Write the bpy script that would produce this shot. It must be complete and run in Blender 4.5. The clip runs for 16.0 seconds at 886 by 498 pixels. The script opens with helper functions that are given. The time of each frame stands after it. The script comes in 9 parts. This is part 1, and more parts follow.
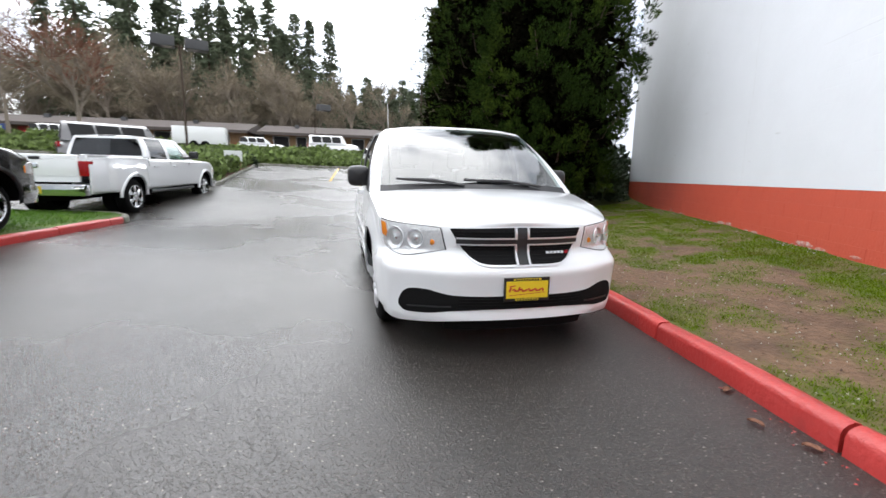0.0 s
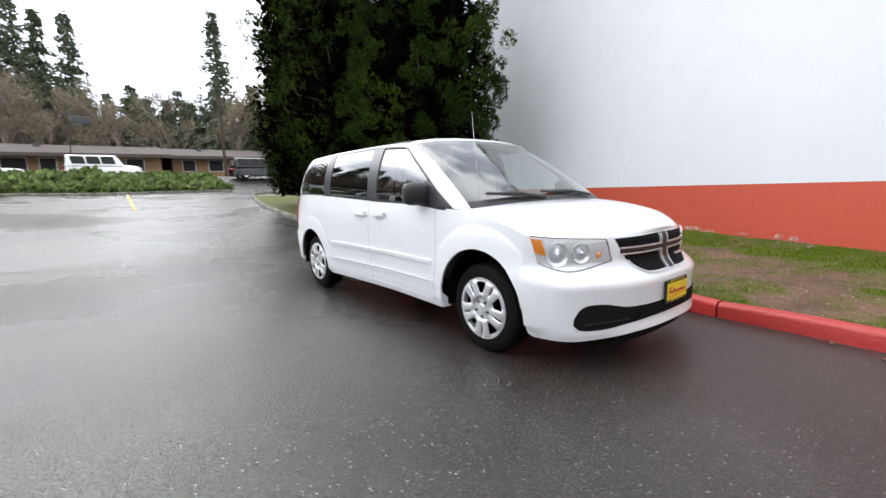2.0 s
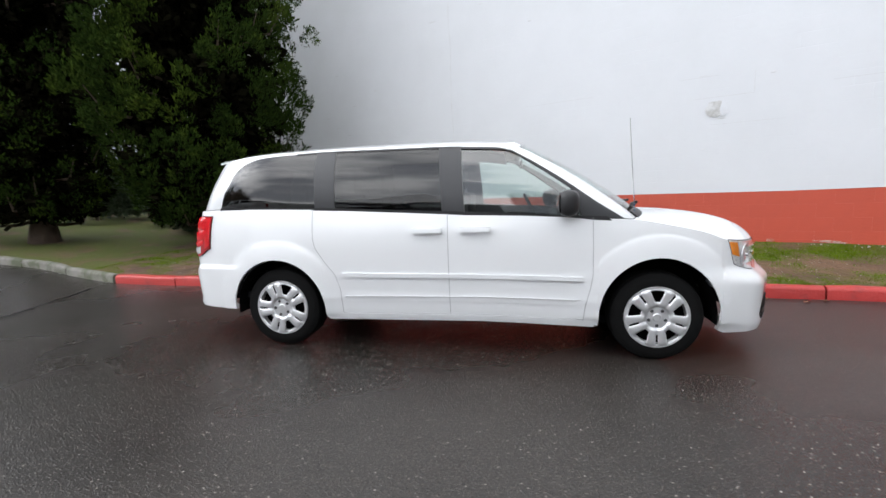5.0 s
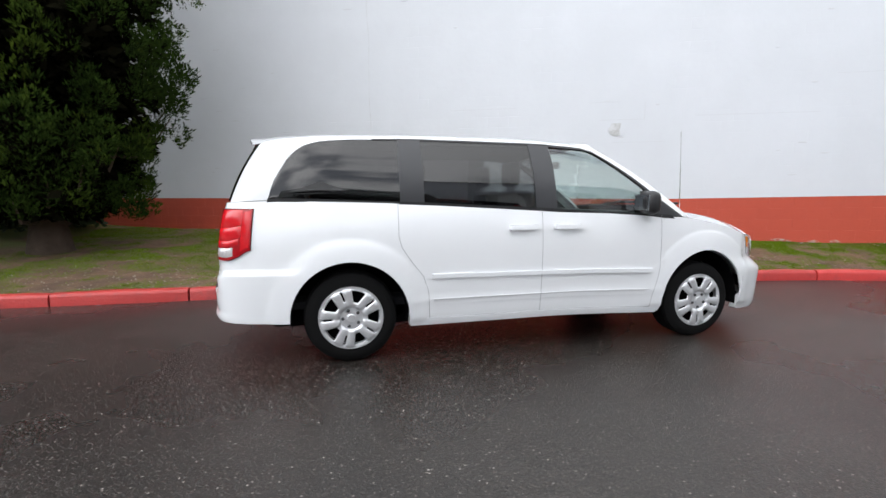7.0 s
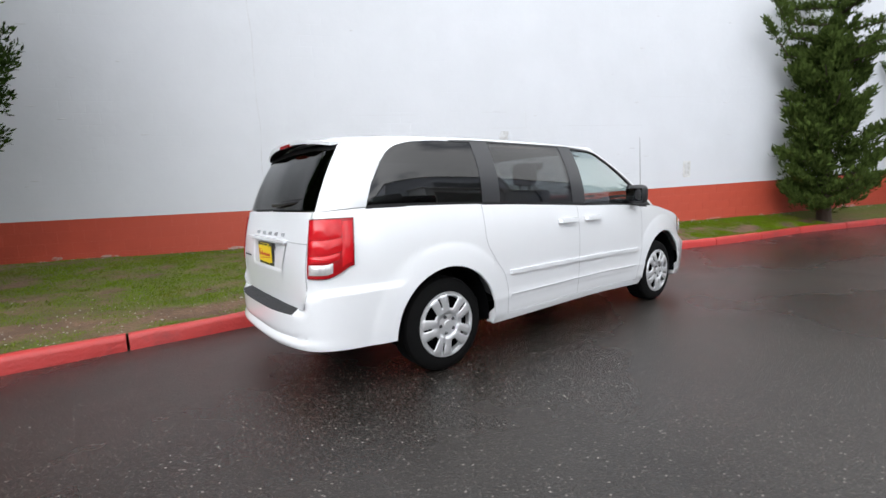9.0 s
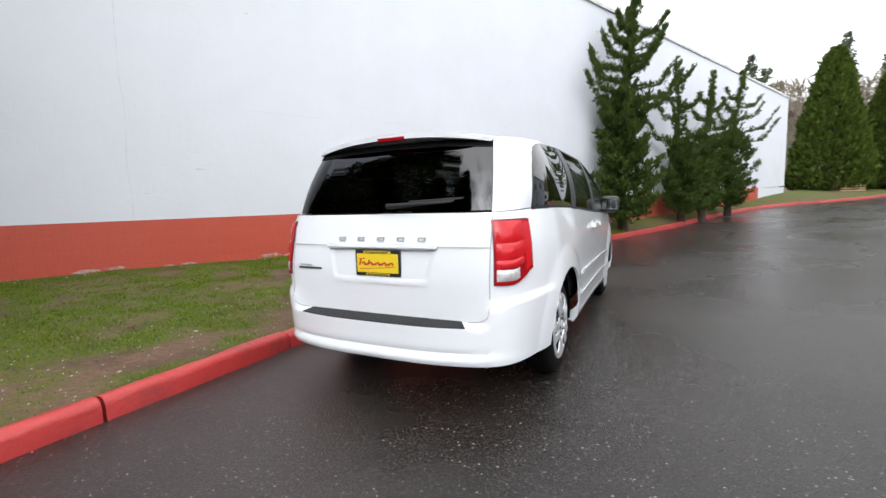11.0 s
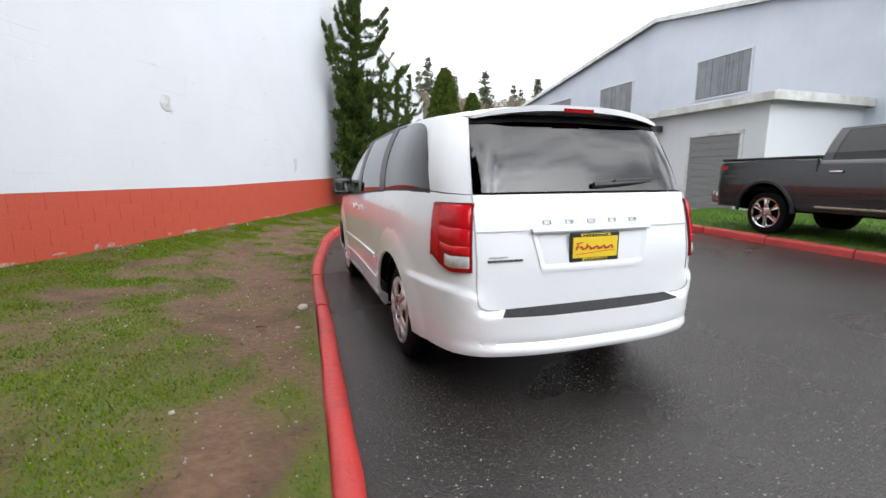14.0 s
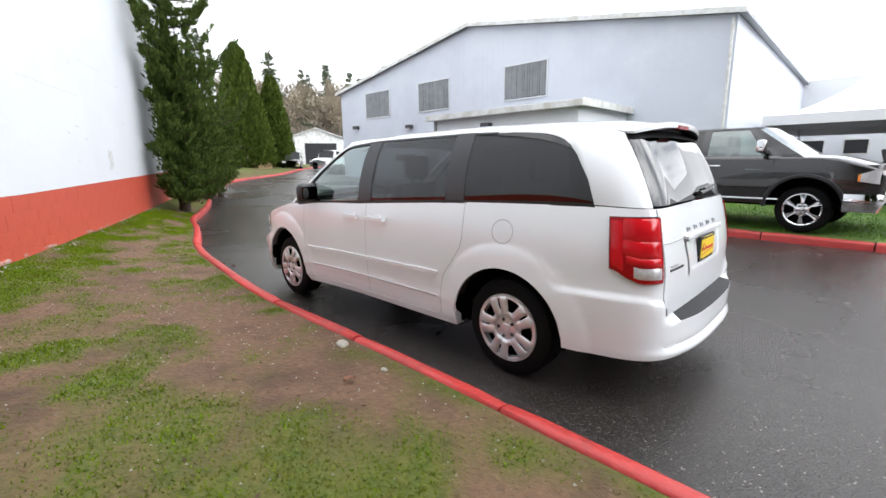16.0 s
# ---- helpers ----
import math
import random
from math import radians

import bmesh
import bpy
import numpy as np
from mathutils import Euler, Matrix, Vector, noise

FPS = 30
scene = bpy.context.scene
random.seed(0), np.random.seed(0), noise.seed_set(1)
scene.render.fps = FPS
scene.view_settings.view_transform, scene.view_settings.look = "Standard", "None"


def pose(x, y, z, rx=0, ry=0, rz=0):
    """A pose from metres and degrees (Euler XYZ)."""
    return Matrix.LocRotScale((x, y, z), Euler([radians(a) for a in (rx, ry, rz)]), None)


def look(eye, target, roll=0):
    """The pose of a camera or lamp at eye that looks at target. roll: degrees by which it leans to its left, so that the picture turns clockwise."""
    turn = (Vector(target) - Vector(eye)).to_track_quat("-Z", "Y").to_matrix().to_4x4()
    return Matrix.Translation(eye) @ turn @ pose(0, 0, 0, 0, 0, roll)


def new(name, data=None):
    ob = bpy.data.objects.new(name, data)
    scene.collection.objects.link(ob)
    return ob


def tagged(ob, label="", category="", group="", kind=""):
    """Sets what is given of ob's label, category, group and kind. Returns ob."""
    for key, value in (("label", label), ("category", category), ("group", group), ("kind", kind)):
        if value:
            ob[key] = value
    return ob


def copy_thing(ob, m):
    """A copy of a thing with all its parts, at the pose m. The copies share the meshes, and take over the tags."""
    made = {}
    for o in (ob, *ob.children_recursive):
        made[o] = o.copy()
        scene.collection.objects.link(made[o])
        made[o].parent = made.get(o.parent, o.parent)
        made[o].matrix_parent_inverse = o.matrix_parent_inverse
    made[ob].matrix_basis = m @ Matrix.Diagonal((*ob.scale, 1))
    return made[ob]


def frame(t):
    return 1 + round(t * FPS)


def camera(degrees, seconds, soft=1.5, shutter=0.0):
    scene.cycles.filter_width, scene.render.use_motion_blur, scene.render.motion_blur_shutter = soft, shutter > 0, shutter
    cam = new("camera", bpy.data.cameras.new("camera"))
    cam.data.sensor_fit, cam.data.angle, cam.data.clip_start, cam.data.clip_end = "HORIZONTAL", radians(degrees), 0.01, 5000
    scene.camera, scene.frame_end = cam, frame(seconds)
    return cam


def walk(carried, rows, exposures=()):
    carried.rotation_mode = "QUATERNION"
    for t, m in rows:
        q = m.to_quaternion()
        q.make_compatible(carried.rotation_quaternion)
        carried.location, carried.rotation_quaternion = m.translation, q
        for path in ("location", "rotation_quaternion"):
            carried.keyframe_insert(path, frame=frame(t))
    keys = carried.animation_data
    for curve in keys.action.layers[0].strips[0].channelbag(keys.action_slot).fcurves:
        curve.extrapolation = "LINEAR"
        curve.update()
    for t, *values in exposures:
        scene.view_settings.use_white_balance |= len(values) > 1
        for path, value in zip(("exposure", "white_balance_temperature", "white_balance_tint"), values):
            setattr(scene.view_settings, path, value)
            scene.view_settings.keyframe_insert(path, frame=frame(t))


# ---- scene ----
cam = camera(91.0, 16.0, shutter=0.3)
PATH = [
    (0, (-1.213, -3.704, 1.198), (-0.762, -1.784, 0.867), 1.1),
    (0.5, (-1.743, -3.471, 1.194), (-1.06, -1.618, 0.881), -0.8),
    (1, (-2.253, -3.153, 1.186), (-1.417, -1.359, 0.898), -1.8),
    (1.5, (-2.743, -2.794, 1.208), (-1.694, -1.11, 0.954), -2.0),
    (2, (-3.191, -2.353, 1.211), (-1.949, -0.809, 0.941), -2.1),
    (2.5, (-3.549, -1.854, 1.231), (-2.147, -0.453, 0.963), -2.1),
    (3, (-3.83, -1.305, 1.236), (-2.251, -0.105, 0.981), -2.3),
    (3.2, (-3.92, -1.071, 1.204), (-2.264, 0.024, 0.958), -2.1),
    (5.3, (-4.369, 1.356, 1.306), (-2.4, 1.583, 1.041), -1.2),
    (5.5, (-4.364, 1.582, 1.306), (-2.387, 1.722, 1.041), -0.4),
    (6, (-4.331, 2.113, 1.288), (-2.348, 2.051, 1.035), -0.3),
    (6.5, (-4.266, 2.636, 1.279), (-2.297, 2.386, 1.039), -0.8),
    (7, (-4.153, 3.14, 1.281), (-2.224, 2.682, 1.018), -0.1),
    (7.5, (-4.029, 3.653, 1.277), (-2.158, 2.996, 1.021), -0.1),
    (8, (-3.83, 4.107, 1.279), (-2.045, 3.249, 1.003), -0.3),
    (8.2, (-3.735, 4.294, 1.266), (-1.996, 3.341, 1.009), -0.2),
    (10.3, (-2.297, 5.852, 1.301), (-1.112, 4.266, 1.017), -3.0),
    (10.5, (-2.057, 6.003, 1.273), (-0.983, 4.335, 1.024), -1.6),
    (11, (-1.55, 6.249, 1.267), (-0.671, 4.465, 1.053), -1.7),
    (11.5, (-1.024, 6.357, 1.256), (-0.418, 4.465, 1.025), -1.1),
    (12, (-0.483, 6.46, 1.259), (-0.117, 4.506, 1.04), -1.2),
    (12.5, (0.037, 6.448, 1.255), (0.131, 4.467, 0.998), -1.4),
    (13, (0.597, 6.405, 1.256), (0.481, 4.426, 0.987), -1.8),
    (13.5, (1.117, 6.25, 1.255), (0.711, 4.316, 0.951), -0.9),
    (14, (1.631, 6.071, 1.301), (0.985, 4.207, 0.972), -0.1),
    (14.5, (2.104, 5.817, 1.302), (1.196, 4.06, 1.003), -1.6),
    (15, (2.55, 5.48, 1.344), (1.44, 3.853, 1.0), -2.2),
    (15.5, (2.962, 5.136, 1.425), (1.679, 3.641, 1.079), -1.4),
    (16, (3.275, 4.751, 1.464), (1.867, 3.384, 1.078), -0.6),
]
# the clip's camera opens up a little at both ends
EXPOSURES = [(0, 0.52), (1, 0.59), (2, 0.46), (3, 0.27), (6.5, 0.20), (8.0, 0.22), (10.5, 0.30), (12.5, 0.31), (14.0, 0.32), (15.0, 0.36), (16.0, 0.63)]
walk(cam, [(t, look(eye, target, roll)) for t, eye, target, roll in PATH], exposures=EXPOSURES)
# ---- world ----
world = bpy.data.worlds.new("sky")
scene.world = world
world.use_nodes = True
wt = world.node_tree
wt.nodes.clear()
w_out = wt.nodes.new("ShaderNodeOutputWorld")
w_bg = wt.nodes.new("ShaderNodeBackground")
w_sky = wt.nodes.new("ShaderNodeTexSky")
w_sky.sky_type, w_sky.sun_disc = "NISHITA", False
SUN_EL, SUN_AZ = radians(30), radians(345)
w_sky.sun_elevation, w_sky.sun_rotation = SUN_EL, SUN_AZ
w_co = wt.nodes.new("ShaderNodeTexCoord")
w_map = wt.nodes.new("ShaderNodeMapping")
w_map.inputs["Scale"].default_value = (1.0, 1.0, 1.7)
w_noise = wt.nodes.new("ShaderNodeTexNoise")
w_noise.inputs["Scale"].default_value, w_noise.inputs["Detail"].default_value, w_noise.inputs["Roughness"].default_value = 2.6, 7.0, 0.55
w_ramp = wt.nodes.new("ShaderNodeValToRGB")
w_ramp.color_ramp.elements[0].position, w_ramp.color_ramp.elements[0].color = 0.42, (5.0, 5.4, 6.2, 1)
w_ramp.color_ramp.elements[1].position, w_ramp.color_ramp.elements[1].color = 0.58, (14.4, 14.7, 15.2, 1)
w_thin = wt.nodes.new("ShaderNodeValToRGB")
w_thin.color_ramp.elements[0].position, w_thin.color_ramp.elements[0].color = 0.27, (0.35, 0.35, 0.35, 1)
w_thin.color_ramp.elements[1].position, w_thin.color_ramp.elements[1].color = 0.37, (1, 1, 1, 1)
w_mix = wt.nodes.new("ShaderNodeMixRGB")
wt.links.new(w_co.outputs["Generated"], w_map.inputs["Vector"])
wt.links.new(w_map.outputs["Vector"], w_noise.inputs["Vector"])
w_xyz = wt.nodes.new("ShaderNodeSeparateXYZ")
w_south = wt.nodes.new("ShaderNodeMapRange")
w_south.inputs["From Min"].default_value, w_south.inputs["From Max"].default_value = 0.05, -0.55
w_south.inputs["To Min"].default_value, w_south.inputs["To Max"].default_value = 0.0, 0.11
w_even = wt.nodes.new("ShaderNodeMath")
wt.links.new(w_co.outputs["Generated"], w_xyz.inputs["Vector"])
wt.links.new(w_xyz.outputs["Y"], w_south.inputs["Value"])
wt.links.new(w_noise.outputs["Fac"], w_even.inputs[0])
wt.links.new(w_south.outputs["Result"], w_even.inputs[1])
w_high = wt.nodes.new("ShaderNodeMapRange")
w_high.inputs["From Min"].default_value, w_high.inputs["From Max"].default_value = 0.74, 0.90
w_high.inputs["To Min"].default_value, w_high.inputs["To Max"].default_value = 0.0, 0.11
w_cover = wt.nodes.new("ShaderNodeMath")
wt.links.new(w_xyz.outputs["Z"], w_high.inputs["Value"])
wt.links.new(w_even.outputs["Value"], w_cover.inputs[0])
wt.links.new(w_high.outputs["Result"], w_cover.inputs[1])
wt.links.new(w_cover.outputs["Value"], w_ramp.inputs["Fac"])
wt.links.new(w_noise.outputs["Fac"], w_thin.inputs["Fac"])
wt.links.new(w_thin.outputs["Color"], w_mix.inputs["Fac"])
wt.links.new(w_sky.outputs["Color"], w_mix.inputs["Color1"])
wt.links.new(w_ramp.outputs["Color"], w_mix.inputs["Color2"])
w_bg.inputs["Strength"].default_value = 0.10
# the cloud cover glows round the hidden sun
w_dot = wt.nodes.new("ShaderNodeVectorMath")
w_dot.operation = "DOT_PRODUCT"
w_dot.inputs[1].default_value = (math.sin(SUN_AZ) * math.cos(SUN_EL), math.cos(SUN_AZ) * math.cos(SUN_EL), math.sin(SUN_EL))
w_glow = wt.nodes.new("ShaderNodeMapRange")
w_glow.interpolation_type = "SMOOTHSTEP"
w_glow.inputs["From Min"].default_value, w_glow.inputs["From Max"].default_value = -0.4, 1.0
w_glow.inputs["To Min"].default_value, w_glow.inputs["To Max"].default_value = 0.92, 1.75
w_mul = wt.nodes.new("ShaderNodeVectorMath")
w_mul.operation = "SCALE"
wt.links.new(w_co.outputs["Generated"], w_dot.inputs[0])
wt.links.new(w_dot.outputs["Value"], w_glow.inputs["Value"])
w_core = wt.nodes.new("ShaderNodeMath")
w_core.operation = "MAXIMUM"
w_core.inputs[1].default_value = 0.0
w_pow = wt.nodes.new("ShaderNodeMath")
w_pow.operation = "POWER"
w_pow.inputs[1].default_value = 18.0
w_sum = wt.nodes.new("ShaderNodeMath")
w_sum.operation = "MULTIPLY_ADD"
w_sum.inputs[1].default_value = 3.2
wt.links.new(w_dot.outputs["Value"], w_core.inputs[0])
wt.links.new(w_core.outputs["Value"], w_pow.inputs[0])
wt.links.new(w_pow.outputs["Value"], w_sum.inputs[0])
wt.links.new(w_glow.outputs["Result"], w_sum.inputs[2])
wt.links.new(w_sum.outputs["Value"], w_mul.inputs["Scale"])
wt.links.new(w_mix.outputs["Color"], w_mul.inputs[0])
wt.links.new(w_mul.outputs["Vector"], w_bg.inputs["Color"])
wt.links.new(w_bg.outputs["Background"], w_out.inputs["Surface"])
sun = new("sun", bpy.data.lights.new("sun", "SUN"))
sun.data.energy, sun.data.angle, sun.data.color = 0.5, radians(110), (1.0, 0.97, 0.93)
sun_way = Vector((math.sin(SUN_AZ) * math.cos(SUN_EL), math.cos(SUN_AZ) * math.cos(SUN_EL), math.sin(SUN_EL)))
sun.matrix_world = look(sun_way * 100, (0, 0, 0))


# ---- materials ----
def mat(name, colour, rough=0.6, metal=0.0, vary=0.12, scale=6.0, bump=0.0, bump_scale=40.0, coat=0.0, second=None, second_scale=1.2, spread=(0.42, 0.6), island=0.0, obj_random=0.0, spec=0.5, rough_vary=0.0):
    """A procedural material: a base colour varied by coarse and fine noise, an optional second colour in patches, and fine relief."""
    m = bpy.data.materials.new(name)
    m.use_nodes = True
    n, l = m.node_tree.nodes, m.node_tree.links
    b = n["Principled BSDF"]
    b.inputs["Roughness"].default_value, b.inputs["Metallic"].default_value = rough, metal
    b.inputs["Coat Weight"].default_value, b.inputs["Coat Roughness"].default_value = coat, 0.04
    b.inputs["Specular IOR Level"].default_value = spec
    co = n.new("ShaderNodeTexCoord")
    t1 = n.new("ShaderNodeTexNoise")
    t1.inputs["Scale"].default_value, t1.inputs["Detail"].default_value = scale, 8.0
    l.new(co.outputs["Object"], t1.inputs["Vector"])
    mix = n.new("ShaderNodeMixRGB")
    mix.inputs["Color1"].default_value = (*[c * (1 - vary) for c in colour], 1)
    mix.inputs["Color2"].default_value = (*[min(1, c * (1 + vary)) for c in colour], 1)
    l.new(t1.outputs["Fac"], mix.inputs["Fac"])
    out = mix.outputs["Color"]
    if second:
        t2 = n.new("ShaderNodeTexNoise")
        t2.inputs["Scale"].default_value, t2.inputs["Detail"].default_value = second_scale, 10.0
        t2.inputs["Roughness"].default_value = 0.62
        l.new(co.outputs["Object"], t2.inputs["Vector"])
        r2 = n.new("ShaderNodeValToRGB")
        r2.color_ramp.elements[0].position, r2.color_ramp.elements[1].position = spread
        l.new(t2.outputs["Fac"], r2.inputs["Fac"])
        m2 = n.new("ShaderNodeMixRGB")
        l.new(r2.outputs["Color"], m2.inputs["Fac"])
        l.new(out, m2.inputs["Color1"])
        m2.inputs["Color2"].default_value = (*second, 1)
        out = m2.outputs["Color"]
    if island or obj_random:
        src = n.new("ShaderNodeNewGeometry").outputs["Random Per Island"] if island else n.new("ShaderNodeObjectInfo").outputs["Random"]
        amount = island or obj_random
        hsv = n.new("ShaderNodeHueSaturation")
        mr = n.new("ShaderNodeMapRange")
        mr.inputs["To Min"].default_value, mr.inputs["To Max"].default_value = 1 - amount, 1 + amount
        l.new(src, mr.inputs["Value"])
        l.new(mr.outputs["Result"], hsv.inputs["Value"])
        l.new(out, hsv.inputs["Color"])
        out = hsv.outputs["Color"]
    l.new(out, b.inputs["Base Color"])
    if rough_vary:
        rr = n.new("ShaderNodeMapRange")
        rr.inputs["From Min"].default_value, rr.inputs["From Max"].default_value = 0.35, 0.65
        rr.inputs["To Min"].default_value, rr.inputs["To Max"].default_value = max(0.02, rough - rough_vary), rough + rough_vary
        t4 = n.new("ShaderNodeTexNoise")
        t4.inputs["Scale"].default_value, t4.inputs["Detail"].default_value = second_scale * 0.8, 6.0
        l.new(co.outputs["Object"], t4.inputs["Vector"])
        l.new(t4.outputs["Fac"], rr.inputs["Value"])
        l.new(rr.outputs["Result"], b.inputs["Roughness"])
    if bump:
        t3 = n.new("ShaderNodeTexNoise")
        t3.inputs["Scale"].default_value, t3.inputs["Detail"].default_value = bump_scale, 6.0
        l.new(co.outputs["Object"], t3.inputs["Vector"])
        bp = n.new("ShaderNodeBump")
        bp.inputs["Strength"].default_value, bp.inputs["Distance"].default_value = bump, 0.02
        l.new(t3.outputs["Fac"], bp.inputs["Height"])
        l.new(bp.outputs["Normal"], b.inputs["Normal"])
    return m


def glass(name, tint, gloss=1.0, f0=0.06):
    """A thin pane: tinted see-through glass with a sharp gloss that grows at grazing angles."""
    m = bpy.data.materials.new(name)
    m.use_nodes = True
    n, l = m.node_tree.nodes, m.node_tree.links
    n.clear()
    o, mx = n.new("ShaderNodeOutputMaterial"), n.new("ShaderNodeMixShader")
    tr, gl, lw = n.new("ShaderNodeBsdfTransparent"), n.new("ShaderNodeBsdfGlossy"), n.new("ShaderNodeLayerWeight")
    tr.inputs["Color"].default_value = (*tint, 1)
    gl.inputs["Roughness"].default_value = 0.015
    gl.inputs["Color"].default_value = (gloss, gloss, gloss, 1)
    lw.inputs["Blend"].default_value = 0.5
    pw, mr = n.new("ShaderNodeMath"), n.new("ShaderNodeMapRange")
    pw.operation = "POWER"
    pw.inputs[1].default_value = 4.0
    mr.inputs["To Min"].default_value, mr.inputs["To Max"].default_value = f0, 1.0
    l.new(lw.outputs["Facing"], pw.inputs[0])
    l.new(pw.outputs["Value"], mr.inputs["Value"])
    l.new(mr.outputs["Result"], mx.inputs["Fac"])
    l.new(tr.outputs["BSDF"], mx.inputs[1])
    l.new(gl.outputs["BSDF"], mx.inputs[2])
    l.new(mx.outputs["Shader"], o.inputs["Surface"])
    return m


def asphalt_material():
    """Worn damp asphalt: dark binder, fine aggregate, scattered pale chips, a damp sheen in broad patches."""
    m = mat("asphalt", (0.0112, 0.0094, 0.0083), 0.40, spec=0.55, vary=0.5, scale=8.0, second=(0.020, 0.0172, 0.0152), second_scale=0.35)
    n, l = m.node_tree.nodes, m.node_tree.links
    b = n["Principled BSDF"]
    co = n.new("ShaderNodeTexCoord")
    out = b.inputs["Base Color"].links[0].from_socket
    # fine grain of the binder
    fine = n.new("ShaderNodeTexNoise")
    fine.inputs["Scale"].default_value, fine.inputs["Detail"].default_value, fine.inputs["Roughness"].default_value = 70.0, 5.0, 0.75
    l.new(co.outputs["Object"], fine.inputs["Vector"])
    fr = n.new("ShaderNodeMapRange")
    fr.inputs["From Min"].default_value, fr.inputs["From Max"].default_value = 0.32, 0.70
    fr.inputs["To Min"].default_value, fr.inputs["To Max"].default_value = 0.10, 3.2
    l.new(fine.outputs["Fac"], fr.inputs["Value"])
    gain = n.new("ShaderNodeVectorMath")
    gain.operation = "SCALE"
    l.new(out, gain.inputs[0])
    l.new(fr.outputs["Result"], gain.inputs["Scale"])
    out = gain.outputs["Vector"]
    heights = []
    for scale, size, share, colour in ((64.0, 0.40, 0.45, (0.085, 0.073, 0.063)), (52.0, 0.32, 0.88, (0.30, 0.27, 0.245))):
        vo = n.new("ShaderNodeTexVoronoi")
        vo.inputs["Scale"].default_value = scale
        l.new(co.outputs["Object"], vo.inputs["Vector"])
        rp = n.new("ShaderNodeValToRGB")
        rp.color_ramp.elements[0].position, rp.color_ramp.elements[0].color = size * 0.6, (1, 1, 1, 1)
        rp.color_ramp.elements[1].position, rp.color_ramp.elements[1].color = size, (0, 0, 0, 1)
        l.new(vo.outputs["Distance"], rp.inputs["Fac"])
        wn = n.new("ShaderNodeTexWhiteNoise")
        l.new(vo.outputs["Position"], wn.inputs["Vector"])
        pick = n.new("ShaderNodeValToRGB")
        pick.color_ramp.elements[0].position, pick.color_ramp.elements[0].color = share, (0, 0, 0, 1)
        pick.color_ramp.elements[1].position, pick.color_ramp.elements[1].color = 0.96, (1, 1, 1, 1)
        l.new(wn.outputs["Value"], pick.inputs["Fac"])
        mul = n.new("ShaderNodeMath")
        mul.operation = "MULTIPLY"
        l.new(rp.outputs["Color"], mul.inputs[0])
        l.new(pick.outputs["Color"], mul.inputs[1])
        mx = n.new("ShaderNodeMixRGB")
        l.new(mul.outputs["Value"], mx.inputs["Fac"])
        l.new(out, mx.inputs["Color1"])
        mx.inputs["Color2"].default_value = (*colour, 1)
        out = mx.outputs["Color"]
        heights.append(rp.outputs["Color"])
    l.new(out, b.inputs["Base Color"])
    wet = n.new("ShaderNodeTexNoise")
    wet.inputs["Scale"].default_value, wet.inputs["Detail"].default_value = 0.28, 5.0
    l.new(co.outputs["Object"], wet.inputs["Vector"])
    wr = n.new("ShaderNodeMapRange")
    wr.inputs["From Min"].default_value, wr.inputs["From Max"].default_value = 0.36, 0.62
    wr.inputs["To Min"].default_value, wr.inputs["To Max"].default_value = 0.19, 0.36
    l.new(wet.outputs["Fac"], wr.inputs["Value"])
    l.new(wr.outputs["Result"], b.inputs["Roughness"])
    bp = n.new("ShaderNodeBump")
    bp.inputs["Strength"].default_value, bp.inputs["Distance"].default_value = 0.42, 0.008
    l.new(fine.outputs["Fac"], bp.inputs["Height"])
    bp2 = n.new("ShaderNodeBump")
    bp2.inputs["Strength"].default_value, bp2.inputs["Distance"].default_value = 0.55, 0.006
    l.new(heights[0], bp2.inputs["Height"])
    l.new(bp.outputs["Normal"], bp2.inputs["Normal"])
    l.new(bp2.outputs["Normal"], b.inputs["Normal"])
    return m


def soil_material():
    """Lawn ground: green turf where the 'turf' attribute is high, bare brown soil where it is low."""
    m = mat("lawn_soil", (0.130, 0.074, 0.043), 0.95, vary=0.6, scale=22.0, bump=1.0, bump_scale=30.0, second=(0.070, 0.038, 0.023), second_scale=2.4, spread=(0.46, 0.66))
    n, l = m.node_tree.nodes, m.node_tree.links
    b = n["Principled BSDF"]
    old = b.inputs["Base Color"].links[0].from_socket
    at = n.new("ShaderNodeAttribute")
    at.attribute_name = "turf"
    co = n.new("ShaderNodeTexCoord")
    t = n.new("ShaderNodeTexNoise")
    t.inputs["Scale"].default_value, t.inputs["Detail"].default_value = 14.0, 6.0
    l.new(co.outputs["Object"], t.inputs["Vector"])
    gr = n.new("ShaderNodeValToRGB")
    gr.color_ramp.elements[0].position, gr.color_ramp.elements[0].color = 0.3, (0.050, 0.078, 0.005, 1)
    gr.color_ramp.elements[1].position, gr.color_ramp.elements[1].color = 0.75, (0.100, 0.098, 0.014, 1)
    l.new(t.outputs["Fac"], gr.inputs["Fac"])
    mx = n.new("ShaderNodeMixRGB")
    edge = n.new("ShaderNodeMapRange")
    edge.interpolation_type = "SMOOTHSTEP"
    edge.inputs["From Min"].default_value, edge.inputs["From Max"].default_value = 0.0, 1.05
    l.new(at.outputs["Fac"], edge.inputs["Value"])
    l.new(edge.outputs["Result"], mx.inputs["Fac"])
    l.new(old, mx.inputs["Color1"])
    l.new(gr.outputs["Color"], mx.inputs["Color2"])
    l.new(mx.outputs["Color"], b.inputs["Base Color"])
    return m


